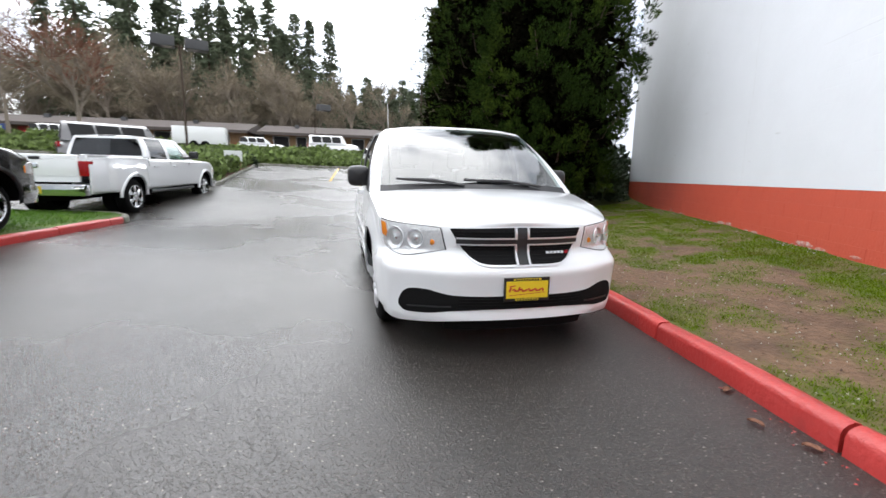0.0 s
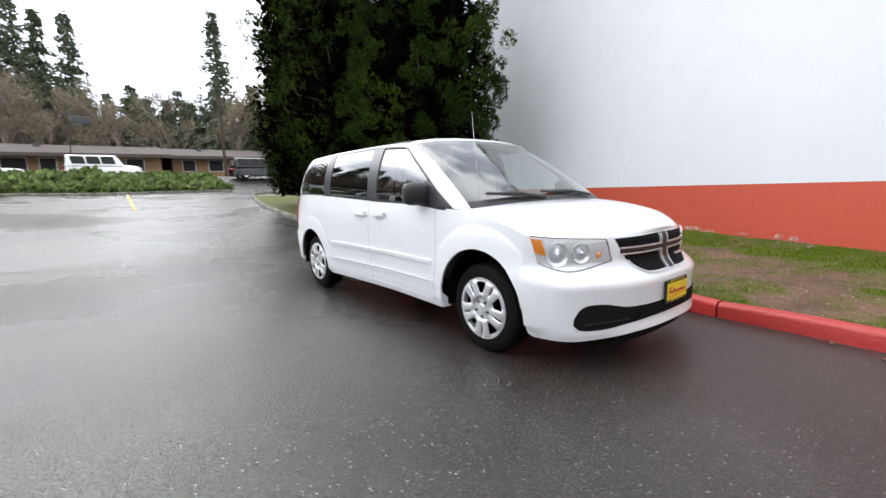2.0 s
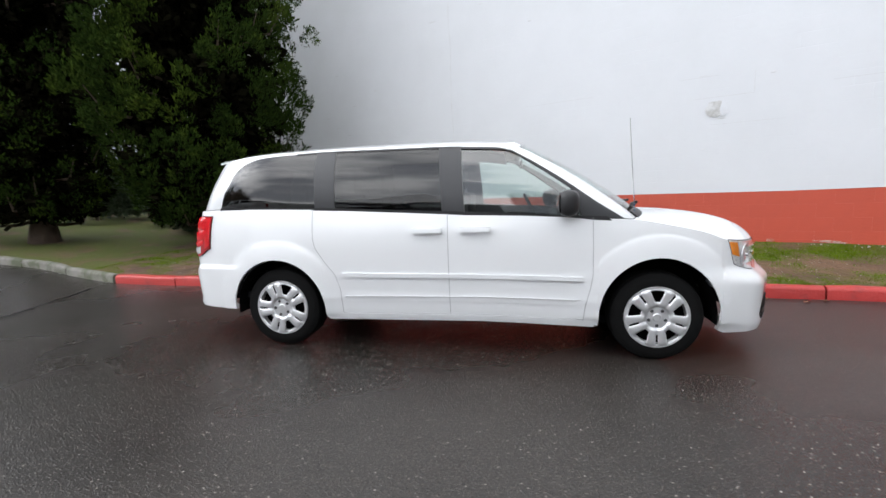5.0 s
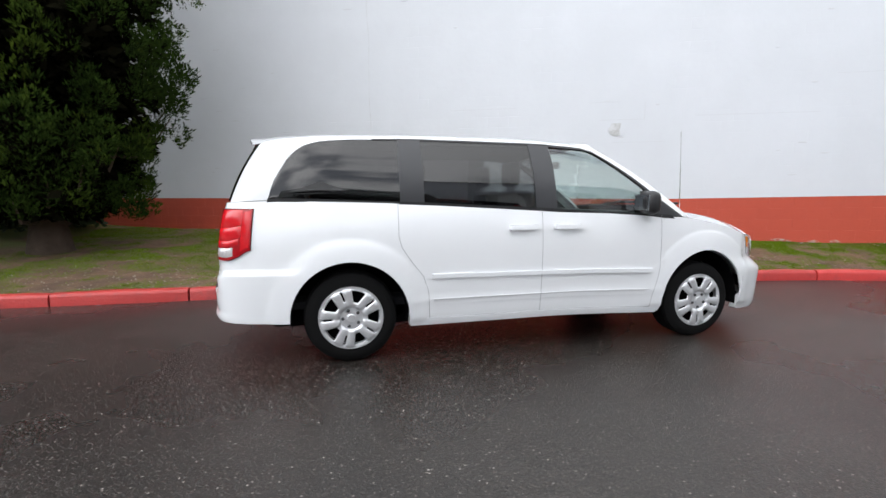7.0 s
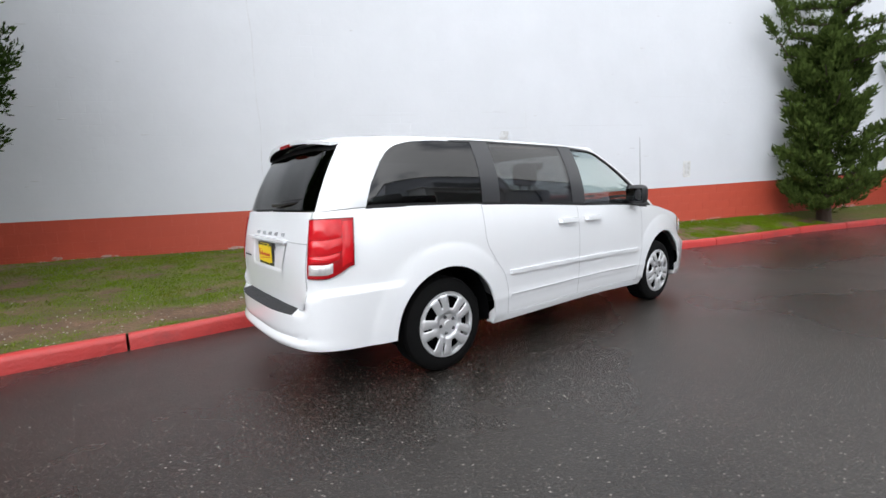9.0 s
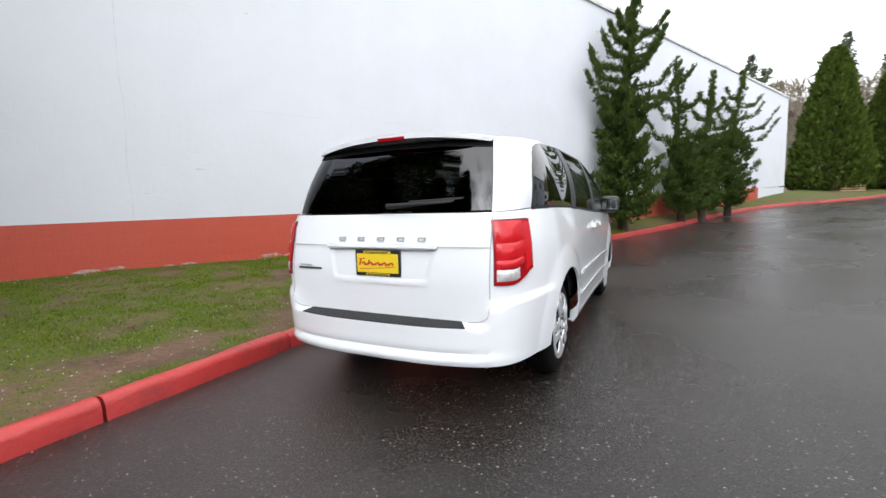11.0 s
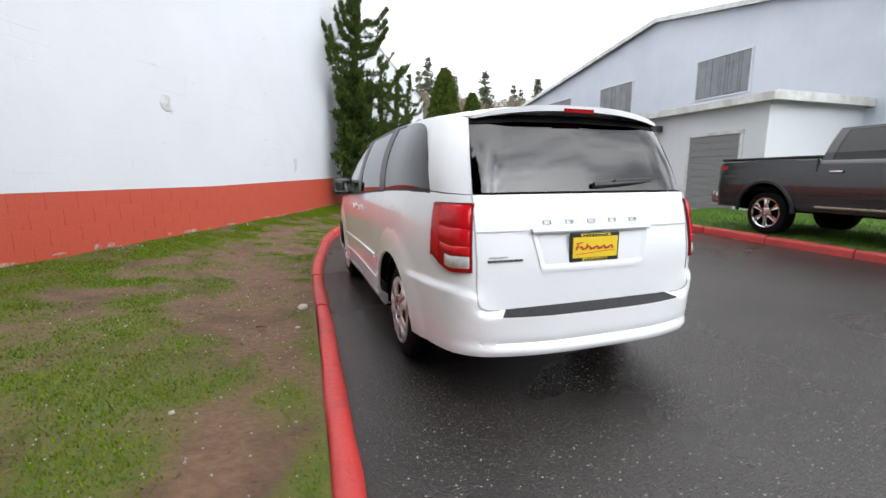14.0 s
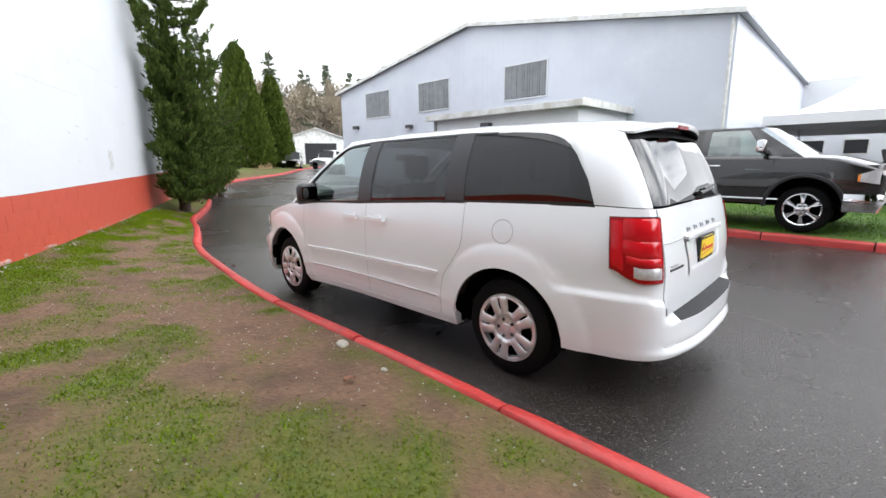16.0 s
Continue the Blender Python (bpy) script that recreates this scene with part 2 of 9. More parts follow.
def wall_material(name, colour, second):
    """Painted concrete block: thick paint over faint block joints, rain streaks."""
    m = mat(name, colour, 0.55, vary=0.04, scale=1.4, second=second, second_scale=0.5, spread=(0.45, 0.75))
    n, l = m.node_tree.nodes, m.node_tree.links
    b = n["Principled BSDF"]
    uv = n.new("ShaderNodeUVMap")
    br = n.new("ShaderNodeTexBrick")
    br.inputs["Scale"].default_value = 1.0
    br.inputs["Brick Width"].default_value, br.inputs["Row Height"].default_value = 0.406, 0.203
    br.inputs["Mortar Size"].default_value, br.inputs["Mortar Smooth"].default_value = 0.006, 0.6
    br.inputs["Color1"].default_value = br.inputs["Color2"].default_value = (1, 1, 1, 1)
    br.inputs["Mortar"].default_value = (0, 0, 0, 1)
    l.new(uv.outputs["UV"], br.inputs["Vector"])
    tn = n.new("ShaderNodeTexNoise")
    tn.inputs["Scale"].default_value, tn.inputs["Detail"].default_value = 1.1, 5.0
    l.new(uv.outputs["UV"], tn.inputs["Vector"])
    rp = n.new("ShaderNodeMapRange")
    rp.inputs["From Min"].default_value, rp.inputs["From Max"].default_value = 0.48, 0.68
    rp.inputs["To Min"].default_value, rp.inputs["To Max"].default_value = 0.03, 0.5
    l.new(tn.outputs["Fac"], rp.inputs["Value"])
    bp = n.new("ShaderNodeBump")
    bp.inputs["Distance"].default_value = 0.006
    l.new(rp.outputs["Result"], bp.inputs["Strength"])
    l.new(br.outputs["Color"], bp.inputs["Height"])
    t3 = n.new("ShaderNodeTexNoise")
    t3.inputs["Scale"].default_value, t3.inputs["Detail"].default_value = 9.0, 8.0
    l.new(uv.outputs["UV"], t3.inputs["Vector"])
    b3 = n.new("ShaderNodeBump")
    b3.inputs["Strength"].default_value, b3.inputs["Distance"].default_value = 0.25, 0.01
    l.new(t3.outputs["Fac"], b3.inputs["Height"])
    l.new(bp.outputs["Normal"], b3.inputs["Normal"])
    l.new(b3.outputs["Normal"], b.inputs["Normal"])
    return m


M_ASPHALT = asphalt_material()
M_SOIL = soil_material()
M_BLADE = mat("grass_blade", (0.108, 0.168, 0.006), 0.85, spec=0.05, vary=0.3, scale=2.0, second=(0.150, 0.128, 0.030), second_scale=2.2, spread=(0.5, 0.72), island=0.28)
M_MOWN = mat("mown_grass_blade", (0.080, 0.185, 0.012), 0.85, spec=0.05, vary=0.25, scale=2.0, island=0.3)
M_LAWN = mat("mown_turf", (0.040, 0.085, 0.008), 0.95, vary=0.4, scale=9.0, bump=0.8, bump_scale=60.0, second=(0.080, 0.130, 0.016), second_scale=1.5)
M_LITTER = mat("dry_litter", (0.095, 0.050, 0.028), 0.9, vary=0.4, scale=3.0, island=0.6)
M_TAR = mat("tar_seam", (0.007, 0.0065, 0.006), 0.35, vary=0.3, scale=9.0)
M_KERB = mat("red_kerb_paint", (0.44, 0.037, 0.033), 0.42, vary=0.16, scale=5.0, second=(0.26, 0.035, 0.034), second_scale=4.0, spread=(0.55, 0.75), bump=0.35, bump_scale=35.0, obj_random=0.12)
M_KERB_GREY = mat("bare_kerb", (0.22, 0.21, 0.19), 0.85, vary=0.25, scale=5.0, second=(0.10, 0.11, 0.07), second_scale=3.0, bump=0.6, bump_scale=35.0)
M_WALL = wall_material("white_block_paint", (0.69, 0.71, 0.745), (0.65, 0.67, 0.70))
M_BAND = mat("red_block_paint", (0.52, 0.082, 0.046), 0.5, vary=0.07, scale=2.5, second=(0.47, 0.075, 0.044), second_scale=1.2, bump=0.3, bump_scale=25.0, obj_random=0.015)
M_MORTAR = mat("painted_joint", (0.55, 0.105, 0.066), 0.55)
M_CONCRETE = mat("concrete", (0.34, 0.32, 0.29), 0.85, vary=0.15, scale=4.0, second=(0.24, 0.22, 0.20), bump=0.4)
M_WHITE = mat("white_car_paint", (0.83, 0.845, 0.865), 0.28, vary=0.01, coat=1.0)
M_TRIM = mat("black_trim", (0.018, 0.018, 0.02), 0.42, vary=0.1)
M_GREYTRIM = mat("dark_pillar_film", (0.045, 0.046, 0.05), 0.35, vary=0.08)
M_CLADDING = mat("grey_plastic", (0.055, 0.056, 0.06), 0.6, vary=0.12, bump=0.15, bump_scale=180.0)
M_RUBBER = mat("tyre_rubber", (0.006, 0.006, 0.0062), 0.75, spec=0.12, vary=0.2, scale=14.0, bump=0.2, bump_scale=60.0)
M_SILVER = mat("silver_wheel_paint", (0.74, 0.75, 0.77), 0.32, metal=0.6, vary=0.04)
M_CHROME = mat("chrome", (0.78, 0.79, 0.80), 0.08, metal=1.0, vary=0.02)
# near-black without gloss: shade of wells, undersides and recesses is in the colour
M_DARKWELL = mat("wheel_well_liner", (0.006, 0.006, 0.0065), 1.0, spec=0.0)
M_MIRROR = mat("mirror_glass", (0.30, 0.32, 0.33), 0.04, metal=1.0, vary=0.02)
M_GLASS = glass("clear_glass", (0.70, 0.80, 0.77), f0=0.14)
M_SCREEN = glass("windscreen_glass", (0.70, 0.80, 0.78), f0=0.17)
M_TINT = glass("privacy_glass", (0.15, 0.15, 0.155), 0.9, f0=0.075)
M_TINT_DARK = glass("dark_privacy_glass", (0.035, 0.035, 0.038), 0.95, f0=0.068)
M_LENS = glass("lamp_lens", (0.95, 0.96, 0.97), f0=0.07)
M_CLEAR_BACK = glass("clear_back", (1.0, 1.0, 1.0), 0.0)
M_CLEAR_BACK.node_tree.nodes["Mix Shader"].inputs["Fac"].default_value = 0.0
M_CLEAR_BACK.node_tree.links.remove(M_CLEAR_BACK.node_tree.nodes["Mix Shader"].inputs["Fac"].links[0])
M_REDLENS = mat("red_lens", (0.30, 0.004, 0.008), 0.2, spec=0.3, vary=0.15, scale=10.0, coat=0.35)
M_REDBRIGHT = mat("red_reflector", (0.56, 0.010, 0.016), 0.15, spec=0.3, vary=0.2, scale=18.0, coat=0.4)
M_AMBER = mat("amber_lens", (0.85, 0.26, 0.02), 0.15, coat=1.0)
M_BUCKET = mat("lamp_reflector", (0.80, 0.81, 0.82), 0.18, metal=0.25, vary=0.25, scale=45.0, bump=0.25, bump_scale=60.0)
M_BOWL = mat("bright_reflector", (0.85, 0.86, 0.87), 0.14, metal=0.5, vary=0.1, scale=40.0)
# near-black without gloss: the shade inside dense crowns, as a colour
M_CORE = mat("crown_shade_black", (0.007, 0.007, 0.004), 1.0, spec=0.0, vary=0.4, scale=2.0, island=0.5)
M_CLEARLENS = mat("white_lens", (0.62, 0.60, 0.60), 0.22, metal=0.3, vary=0.45, scale=45.0, coat=1.0)
M_YELLOW = mat("yellow_plate", (0.84, 0.62, 0.03), 0.45, vary=0.04)
M_INK_RED = mat("red_ink", (0.52, 0.03, 0.03), 0.5)
M_SEAM = mat("panel_gap", (0.42, 0.43, 0.44), 0.7)
M_BADGE = mat("brushed_badge", (0.46, 0.47, 0.49), 0.35, metal=0.5, vary=0.05)
M_PAD = mat("step_pad_plastic", (0.026, 0.026, 0.028), 0.7, spec=0.3, vary=0.15, bump=0.3, bump_scale=200.0)
# black of the grille mesh; also the painted shade under the spoiler
M_INTAKE = mat("mesh_and_shade_black", (0.008, 0.008, 0.0085), 0.8, spec=0.15, vary=0.3, scale=60.0)
M_CLOTH = mat("seat_cloth", (0.022, 0.022, 0.024), 0.95, spec=0.1, vary=0.2, scale=20.0)
M_DASH = mat("dash_plastic", (0.05, 0.05, 0.055), 0.7)
M_BARK = mat("bark", (0.060, 0.042, 0.031), 0.95, vary=0.4, scale=8.0, bump=1.0, bump_scale=16.0)
M_BARK_PALE = mat("pale_bark", (0.215, 0.180, 0.145), 0.95, vary=0.35, scale=6.0)
M_SEQUOIA = mat("sequoia_needles", (0.020, 0.037, 0.007), 0.9, spec=0.03, vary=0.4, scale=1.2, second=(0.076, 0.112, 0.014), second_scale=0.9, spread=(0.5, 0.75), island=0.6)
M_JUNIPER = mat("cypress_needles", (0.060, 0.090, 0.021), 0.9, spec=0.05, vary=0.3, scale=2.0, island=0.4)
M_HEDGE_TREE = mat("arborvitae_leaf", (0.064, 0.092, 0.016), 0.85, spec=0.05, vary=0.3, scale=1.5, island=0.4)
# needle green is lightened to put distant haze into the colour
M_FIR = mat("hazed_fir_needles", (0.092, 0.116, 0.068), 0.85, vary=0.3, scale=0.3, island=0.35)
M_TWIG = mat("bare_twigs", (0.215, 0.180, 0.128), 0.9, vary=0.3, scale=0.3, island=0.35)
M_RUST = mat("rusty_leaf", (0.17, 0.075, 0.045), 0.85, vary=0.3, island=0.4)
M_IVY = mat("groundcover_leaf", (0.115, 0.165, 0.040), 0.7, vary=0.3, scale=0.8, island=0.5)
M_SHRUB = mat("dark_shrub_leaf", (0.030, 0.052, 0.022), 0.7, vary=0.3, island=0.4)
M_METAL_WALL = mat("blue_grey_siding", (0.64, 0.675, 0.74), 0.5, vary=0.05, scale=0.6, second=(0.58, 0.61, 0.68), second_scale=0.4)
M_METAL_PALE = mat("pale_siding", (0.68, 0.70, 0.72), 0.5, vary=0.05, scale=0.7)
M_METAL_ROOF = mat("metal_roof", (0.30, 0.31, 0.32), 0.4, metal=0.3)
M_EDGE = mat("white_flashing", (0.72, 0.73, 0.72), 0.5, second=(0.55, 0.54, 0.5), second_scale=2.0)
M_WINDOW_GREY = mat("vinyl_curtain_strip", (0.22, 0.23, 0.245), 0.35, vary=0.4, scale=2.5)
M_DOOR_GREY = mat("grey_steel_door", (0.22, 0.22, 0.22), 0.6, vary=0.08)
# flat black paints unlit interiors behind panes and openings; also gaps and dark doors
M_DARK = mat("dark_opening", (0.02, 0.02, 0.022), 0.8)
M_MULCH = mat("bark_mulch", (0.115, 0.045, 0.027), 0.95, vary=0.5, scale=22.0, bump=1.0, bump_scale=40.0)
M_BLUE = mat("blue_bin_plastic", (0.035, 0.26, 0.56), 0.45, vary=0.08)
M_NAVY = mat("navy_bin_plastic", (0.015, 0.045, 0.17), 0.45, vary=0.08)
M_TAUPE_ROOF = mat("brown_shingle", (0.085, 0.070, 0.064), 0.9, vary=0.2, scale=2.0)
M_BRICKISH = mat("tan_brick", (0.30, 0.185, 0.10), 0.85, vary=0.2, scale=2.0)
M_TENT = mat("white_canvas", (0.80, 0.80, 0.80), 0.6, vary=0.03)
M_LINE = mat("yellow_line_paint", (0.62, 0.36, 0.06), 0.6, second=(0.20, 0.14, 0.06), second_scale=9.0, spread=(0.5, 0.75))
M_GREYPAINT = mat("charcoal_car_paint", (0.018, 0.0165, 0.017), 0.25, vary=0.06, coat=1.0)
M_BLACKPAINT = mat("navy_car_paint", (0.010, 0.011, 0.017), 0.3, coat=0.25)
M_VANGREY = mat("grey_van_paint", (0.17, 0.17, 0.18), 0.3, coat=0.8)
M_STONE = mat("field_stone", (0.34, 0.32, 0.27), 0.9, vary=0.2, scale=12.0, bump=0.4)
M_WOOD = mat("raw_wood", (0.42, 0.29, 0.16), 0.8, vary=0.2, scale=12.0)
M_SIGNRED = mat("sign_red", (0.55, 0.07, 0.05), 0.5)
M_SCAR = mat("chipped_paint", (0.62, 0.63, 0.65), 0.7, vary=0.1, scale=14.0)
M_FLAKED = mat("flaked_base_paint", (0.46, 0.36, 0.33), 0.85, vary=0.2, scale=16.0, second=(0.45, 0.12, 0.08), second_scale=14.0, bump=0.6)
M_PATCH = mat("old_plaster_patch", (0.66, 0.67, 0.68), 0.8, vary=0.1, scale=14.0, second=(0.50, 0.50, 0.49), second_scale=9.0, bump=0.8)


# ---- mesh helpers ----
def part(name, data, material, parent=None, label=""):
    """Links a bmesh, or (vertices, faces), as one mesh object under a thing or a part."""
    me = bpy.data.meshes.new(name)
    if isinstance(data, bmesh.types.BMesh):
        data.to_mesh(me)
        data.free()
    else:
        me.from_pydata([tuple(v) for v in data[0]], [], data[1])
    me.update()
    for m in material if isinstance(material, (list, tuple)) else [material]:
        me.materials.append(m)
    ob = new(name, me)
    if parent:
        ob.parent = parent
    if label:
        ob["label"] = label
    return ob


def smooth(ob, angle=40):
    me = ob.data
    me.shade_smooth()
    me.set_sharp_from_angle(angle=radians(angle))
    return ob


def thing(name, label, category, m=None, group="", kind=""):
    e = new(name)
    e.empty_display_size = 0.2
    if m is not None:
        e.matrix_basis = m
    return tagged(e, label, category, group, kind)


def box(bm, x0, x1, y0, y1, z0, z1, bevel=0.0, m=None):
    """Adds a bevelled box to a bmesh."""
    t = bmesh.new()
    bmesh.ops.create_cube(t, size=1)
    for v in t.verts:
        v.co = Vector((x0 + (v.co.x + 0.5) * (x1 - x0), y0 + (v.co.y + 0.5) * (y1 - y0), z0 + (v.co.z + 0.5) * (z1 - z0)))
    if bevel:
        bmesh.ops.bevel(t, geom=list(t.edges), offset=bevel, segments=2, affect="EDGES", profile=0.6)
    if m is not None:
        t.transform(m)
    add(bm, t)
    return bm


def add(bm, t):
    """Moves the geometry of bmesh t into bm."""
    me = bpy.data.meshes.new("tmp")
    t.to_mesh(me)
    t.free()
    bm.from_mesh(me)
    bpy.data.meshes.remove(me)


def boxes(*specs, bevel=0.01):
    bm = bmesh.new()
    for s in specs:
        box(bm, *s, bevel=bevel)
    return bm


PANE_FACES = {}


def grid(fn, nu, nv, close_u=False):
    """Vertices and quads of a surface fn(u, v), with u and v from 0 to 1."""
    vs, fs = [], []
    for i in range(nu + 1):
        for j in range(nv + 1):
            vs.append(fn(i / nu, j / nv))
    for i in range(nu):
        for j in range(nv):
            a = i * (nv + 1) + j
            fs.append((a, a + 1, a + nv + 2, a + nv + 1))
    return vs, fs


def slab(fn, nu, nv, thick):
    """A closed slab: fn(u, v, d) gives the surface at depth d; the outer skin is at d = 0 and the inner at d = thick."""
    vs, fs = grid(lambda u, v: fn(u, v, 0.0), nu, nv)
    n = len(vs)
    vs += [fn(i / nu, j / nv, thick) for i in range(nu + 1) for j in range(nv + 1)]
    inner = [tuple(reversed([k + n for k in f])) for f in fs]
    rim = [i * (nv + 1) for i in range(nu + 1)] + [nu * (nv + 1) + j for j in range(1, nv + 1)]
    rim += [i * (nv + 1) + nv for i in range(nu - 1, -1, -1)] + [j for j in range(nv - 1, 0, -1)]
    PANE_FACES[2 * len(fs) + len(rim)] = len(fs)
    sides = [(rim[k], rim[(k + 1) % len(rim)], rim[(k + 1) % len(rim)] + n, rim[k] + n) for k in range(len(rim))]
    return tidy(vs, fs + inner + sides)


def tidy(vs, fs):
    """A bmesh with its normals turned outwards."""
    bm = bmesh.new()
    b = [bm.verts.new(v) for v in vs]
    for f in fs:
        if len(set(f)) == len(f):
            try:
                bm.faces.new([b[k] for k in f])
            except ValueError:
                pass
    bmesh.ops.recalc_face_normals(bm, faces=list(bm.faces))
    return bm


def turn(profile, steps=40, axis="x", close=False):
    """A lathe: profile of (radius, offset) pairs swept round an axis."""
    vs, fs = [], []
    m = len(profile)
    for i in range(steps):
        a = 2 * math.pi * i / steps
        for r, o in profile:
            c, s = r * math.cos(a), r * math.sin(a)
            vs.append((o, c, s) if axis == "x" else ((c, s, o) if axis == "z" else (c, o, s)))
    for i in range(steps):
        for k in range(m if close else m - 1):
            a, b = i * m + k, i * m + (k + 1) % m
            c, d = ((i + 1) % steps) * m + (k + 1) % m, ((i + 1) % steps) * m + k
            fs.append((a, b, c, d))
    return tidy(vs, fs)


def tube(points, radius, steps=8, caps=True):
    """A tube along points; radius may be one number or one per point."""
    vs, fs = [], []
    pts = [Vector(p) for p in points]
    for i, p in enumerate(pts):
        d = (pts[min(i + 1, len(pts) - 1)] - pts[max(i - 1, 0)]).normalized()
        a = d.orthogonal().normalized() if i == 0 else (prev - d * prev.dot(d)).normalized()
        prev = a
        b = d.cross(a)
        r = radius[i] if isinstance(radius, (list, tuple)) else radius
        for k in range(steps):
            w = 2 * math.pi * k / steps
            vs.append(p + (a * math.cos(w) + b * math.sin(w)) * r)
    for i in range(len(pts) - 1):
        for k in range(steps):
            fs.append((i * steps + k, i * steps + (k + 1) % steps, (i + 1) * steps + (k + 1) % steps, (i + 1) * steps + k))
    if caps:
        fs.append(tuple(range(steps))[::-1])
        fs.append(tuple((len(pts) - 1) * steps + k for k in range(steps)))
    return tidy(vs, fs)


def lerp(a, b, t):
    return a + (b - a) * t


def curve(keys, x):
    """Smooth interpolation through (x, value) keys."""
    if x <= keys[0][0]:
        return keys[0][1]
    if x >= keys[-1][0]:
        return keys[-1][1]
    for i in range(len(keys) - 1):
        (x0, y0), (x1, y1) = keys[i], keys[i + 1]
        if x0 <= x <= x1:
            h = x1 - x0
            d = (y1 - y0) / h
            d0 = ((y1 - keys[i - 1][1]) / (x1 - keys[i - 1][0])) if i > 0 else d
            d1 = ((keys[i + 2][1] - y0) / (keys[i + 2][0] - x0)) if i + 2 < len(keys) else d
            if i > 0 and (y0 - keys[i - 1][1]) * (y1 - y0) <= 0:
                d0 = 0
            if i + 2 < len(keys) and (keys[i + 2][1] - y1) * (y1 - y0) <= 0:
                d1 = 0
            t = (x - x0) / h
            return (2 * t**3 - 3 * t**2 + 1) * y0 + (t**3 - 2 * t**2 + t) * h * d0 + (-2 * t**3 + 3 * t**2) * y1 + (t**3 - t**2) * h * d1
    return keys[-1][1]


# ---- the minivan ----
# The van points along -y; its front axle is at y = 0 and its rear axle at y = 3.078.
W_KEYS = [(0.20, 0.925), (0.28, 0.955), (0.34, 0.968), (0.45, 0.98), (0.60, 0.992), (0.80, 0.998), (0.95, 0.992), (1.08, 0.975), (1.25, 0.935)]
# plan of the nose and of the tail, from the middle outwards, at bumper height and at lamp height
NOSE_LOW = [(0, -1.0), (0.30, -0.985), (0.52, -0.93), (0.70, -0.83), (0.83, -0.75), (0.898, -0.66), (0.932, -0.53), (0.945, -0.40), (0.964, 0.10)]
NOSE_UP = [(0, -0.915), (0.28, -0.895), (0.50, -0.82), (0.69, -0.705), (0.812, -0.62), (0.880, -0.53), (0.910, -0.45), (0.93, -0.36), (0.965, 0.10)]
TAIL_LOW = [(0, 4.125), (0.35, 4.115), (0.60, 4.07), (0.74, 4.015), (0.83, 3.93), (0.885, 3.81), (0.918, 3.68), (0.938, 3.55), (0.955, 3.3)]
TAIL_UP = [(0, 4.02), (0.35, 4.017), (0.60, 4.01), (0.725, 3.99), (0.80, 3.925), (0.855, 3.80), (0.885, 3.68), (0.912, 3.55), (0.945, 3.3)]
NOSE_DY = [(0.20, 0.03), (0.245, -0.004), (0.29, -0.014), (0.34, 0.0), (0.48, -0.002), (0.57, -0.010), (0.63, 0.004), (0.72, 0.0), (0.82, 0.0), (0.88, 0.022)]
TAIL_DY = [(0.32, -0.03), (0.342, 0.006), (0.378, 0.014), (0.402, -0.012), (0.43, -0.002), (0.5, 0.0), (0.80, 0.004), (1.0, -0.03), (1.155, -0.075), (1.25, -0.11)]
PLANS = {}


def step01(v):
    v = min(1.0, max(0.0, v))
    return v * v * (3 - 2 * v)


def van_w(z, y=1.5):
    return curve(W_KEYS, z) * curve([(-1.0, 0.97), (0.0, 0.99), (1.0, 1.0), (2.4, 1.0), (3.1, 0.985), (3.5, 0.965), (3.77, 0.935), (4.2, 0.895)], y)


def plan(z, tail):
    """The outline of the nose or tail at a height: dense points from the middle to where it meets the flank, eight to a key."""
    key = (round(z, 4), tail)
    if key not in PLANS:
        lo, hi, dy, end = (TAIL_LOW, TAIL_UP, TAIL_DY, 3.3) if tail else (NOSE_LOW, NOSE_UP, NOSE_DY, 0.10)
        w, off, ctl = van_w(z, end), curve(dy, z), []
        for i, (p, q) in enumerate(zip(lo, hi)):
            zt = curve([(0, 0.556), (2.1, 0.556), (2.6, 0.60), (3.2, 0.67), (8, 0.69)], i) if tail else 0.58
            f = step01((z - zt) / ((0.02 if i < 2.5 else 0.05) if tail else 0.14))
            ctl.append(((lerp(p[0] / lo[-1][0], q[0] / hi[-1][0], f)) * w, lerp(p[1], q[1], f) + off * max(0.0, 1 - i / (9 if tail else 7))))
        out = []
        for i in range(8):
            p0 = ctl[i - 1] if i else (-ctl[1][0], ctl[1][1])
            p1, p2 = ctl[i], ctl[i + 1]
            p3 = ctl[min(i + 2, 8)]
            for k in range(8):
                t = k / 8
                out.append(tuple(0.5 * (2 * b + (c - a) * t + (2 * a - 5 * b + 4 * c - d) * t * t + (3 * b - a - 3 * c + d) * t**3) for a, b, c, d in zip(p0, p1, p2, p3)))
        PLANS[key] = out + [ctl[8]]
    return PLANS[key]


def plan_at(p, z, tail=False):
    """The point of the outline at key p (0 the middle, 8 the flank)."""
    pts = plan(z, tail)
    i = min(63, max(0, int(p * 8)))
    f = p * 8 - i
    return lerp(pts[i][0], pts[i + 1][0], f), lerp(pts[i][1], pts[i + 1][1], f)


def plan_find(v, z, tail, axis):
    """The key at which the outline reaches x = v (axis 0) or y = v (axis 1)."""
    pts = plan(z, tail)
    up = pts[-1][axis] > pts[0][axis]
    for i in range(64):
        a, b = pts[i][axis], pts[i + 1][axis]
        if (b >= v if up else b <= v):
            return (i + (min(1.0, max(0.0, (v - a) / (b - a))) if b != a else 0.0)) / 8
    return 8.0


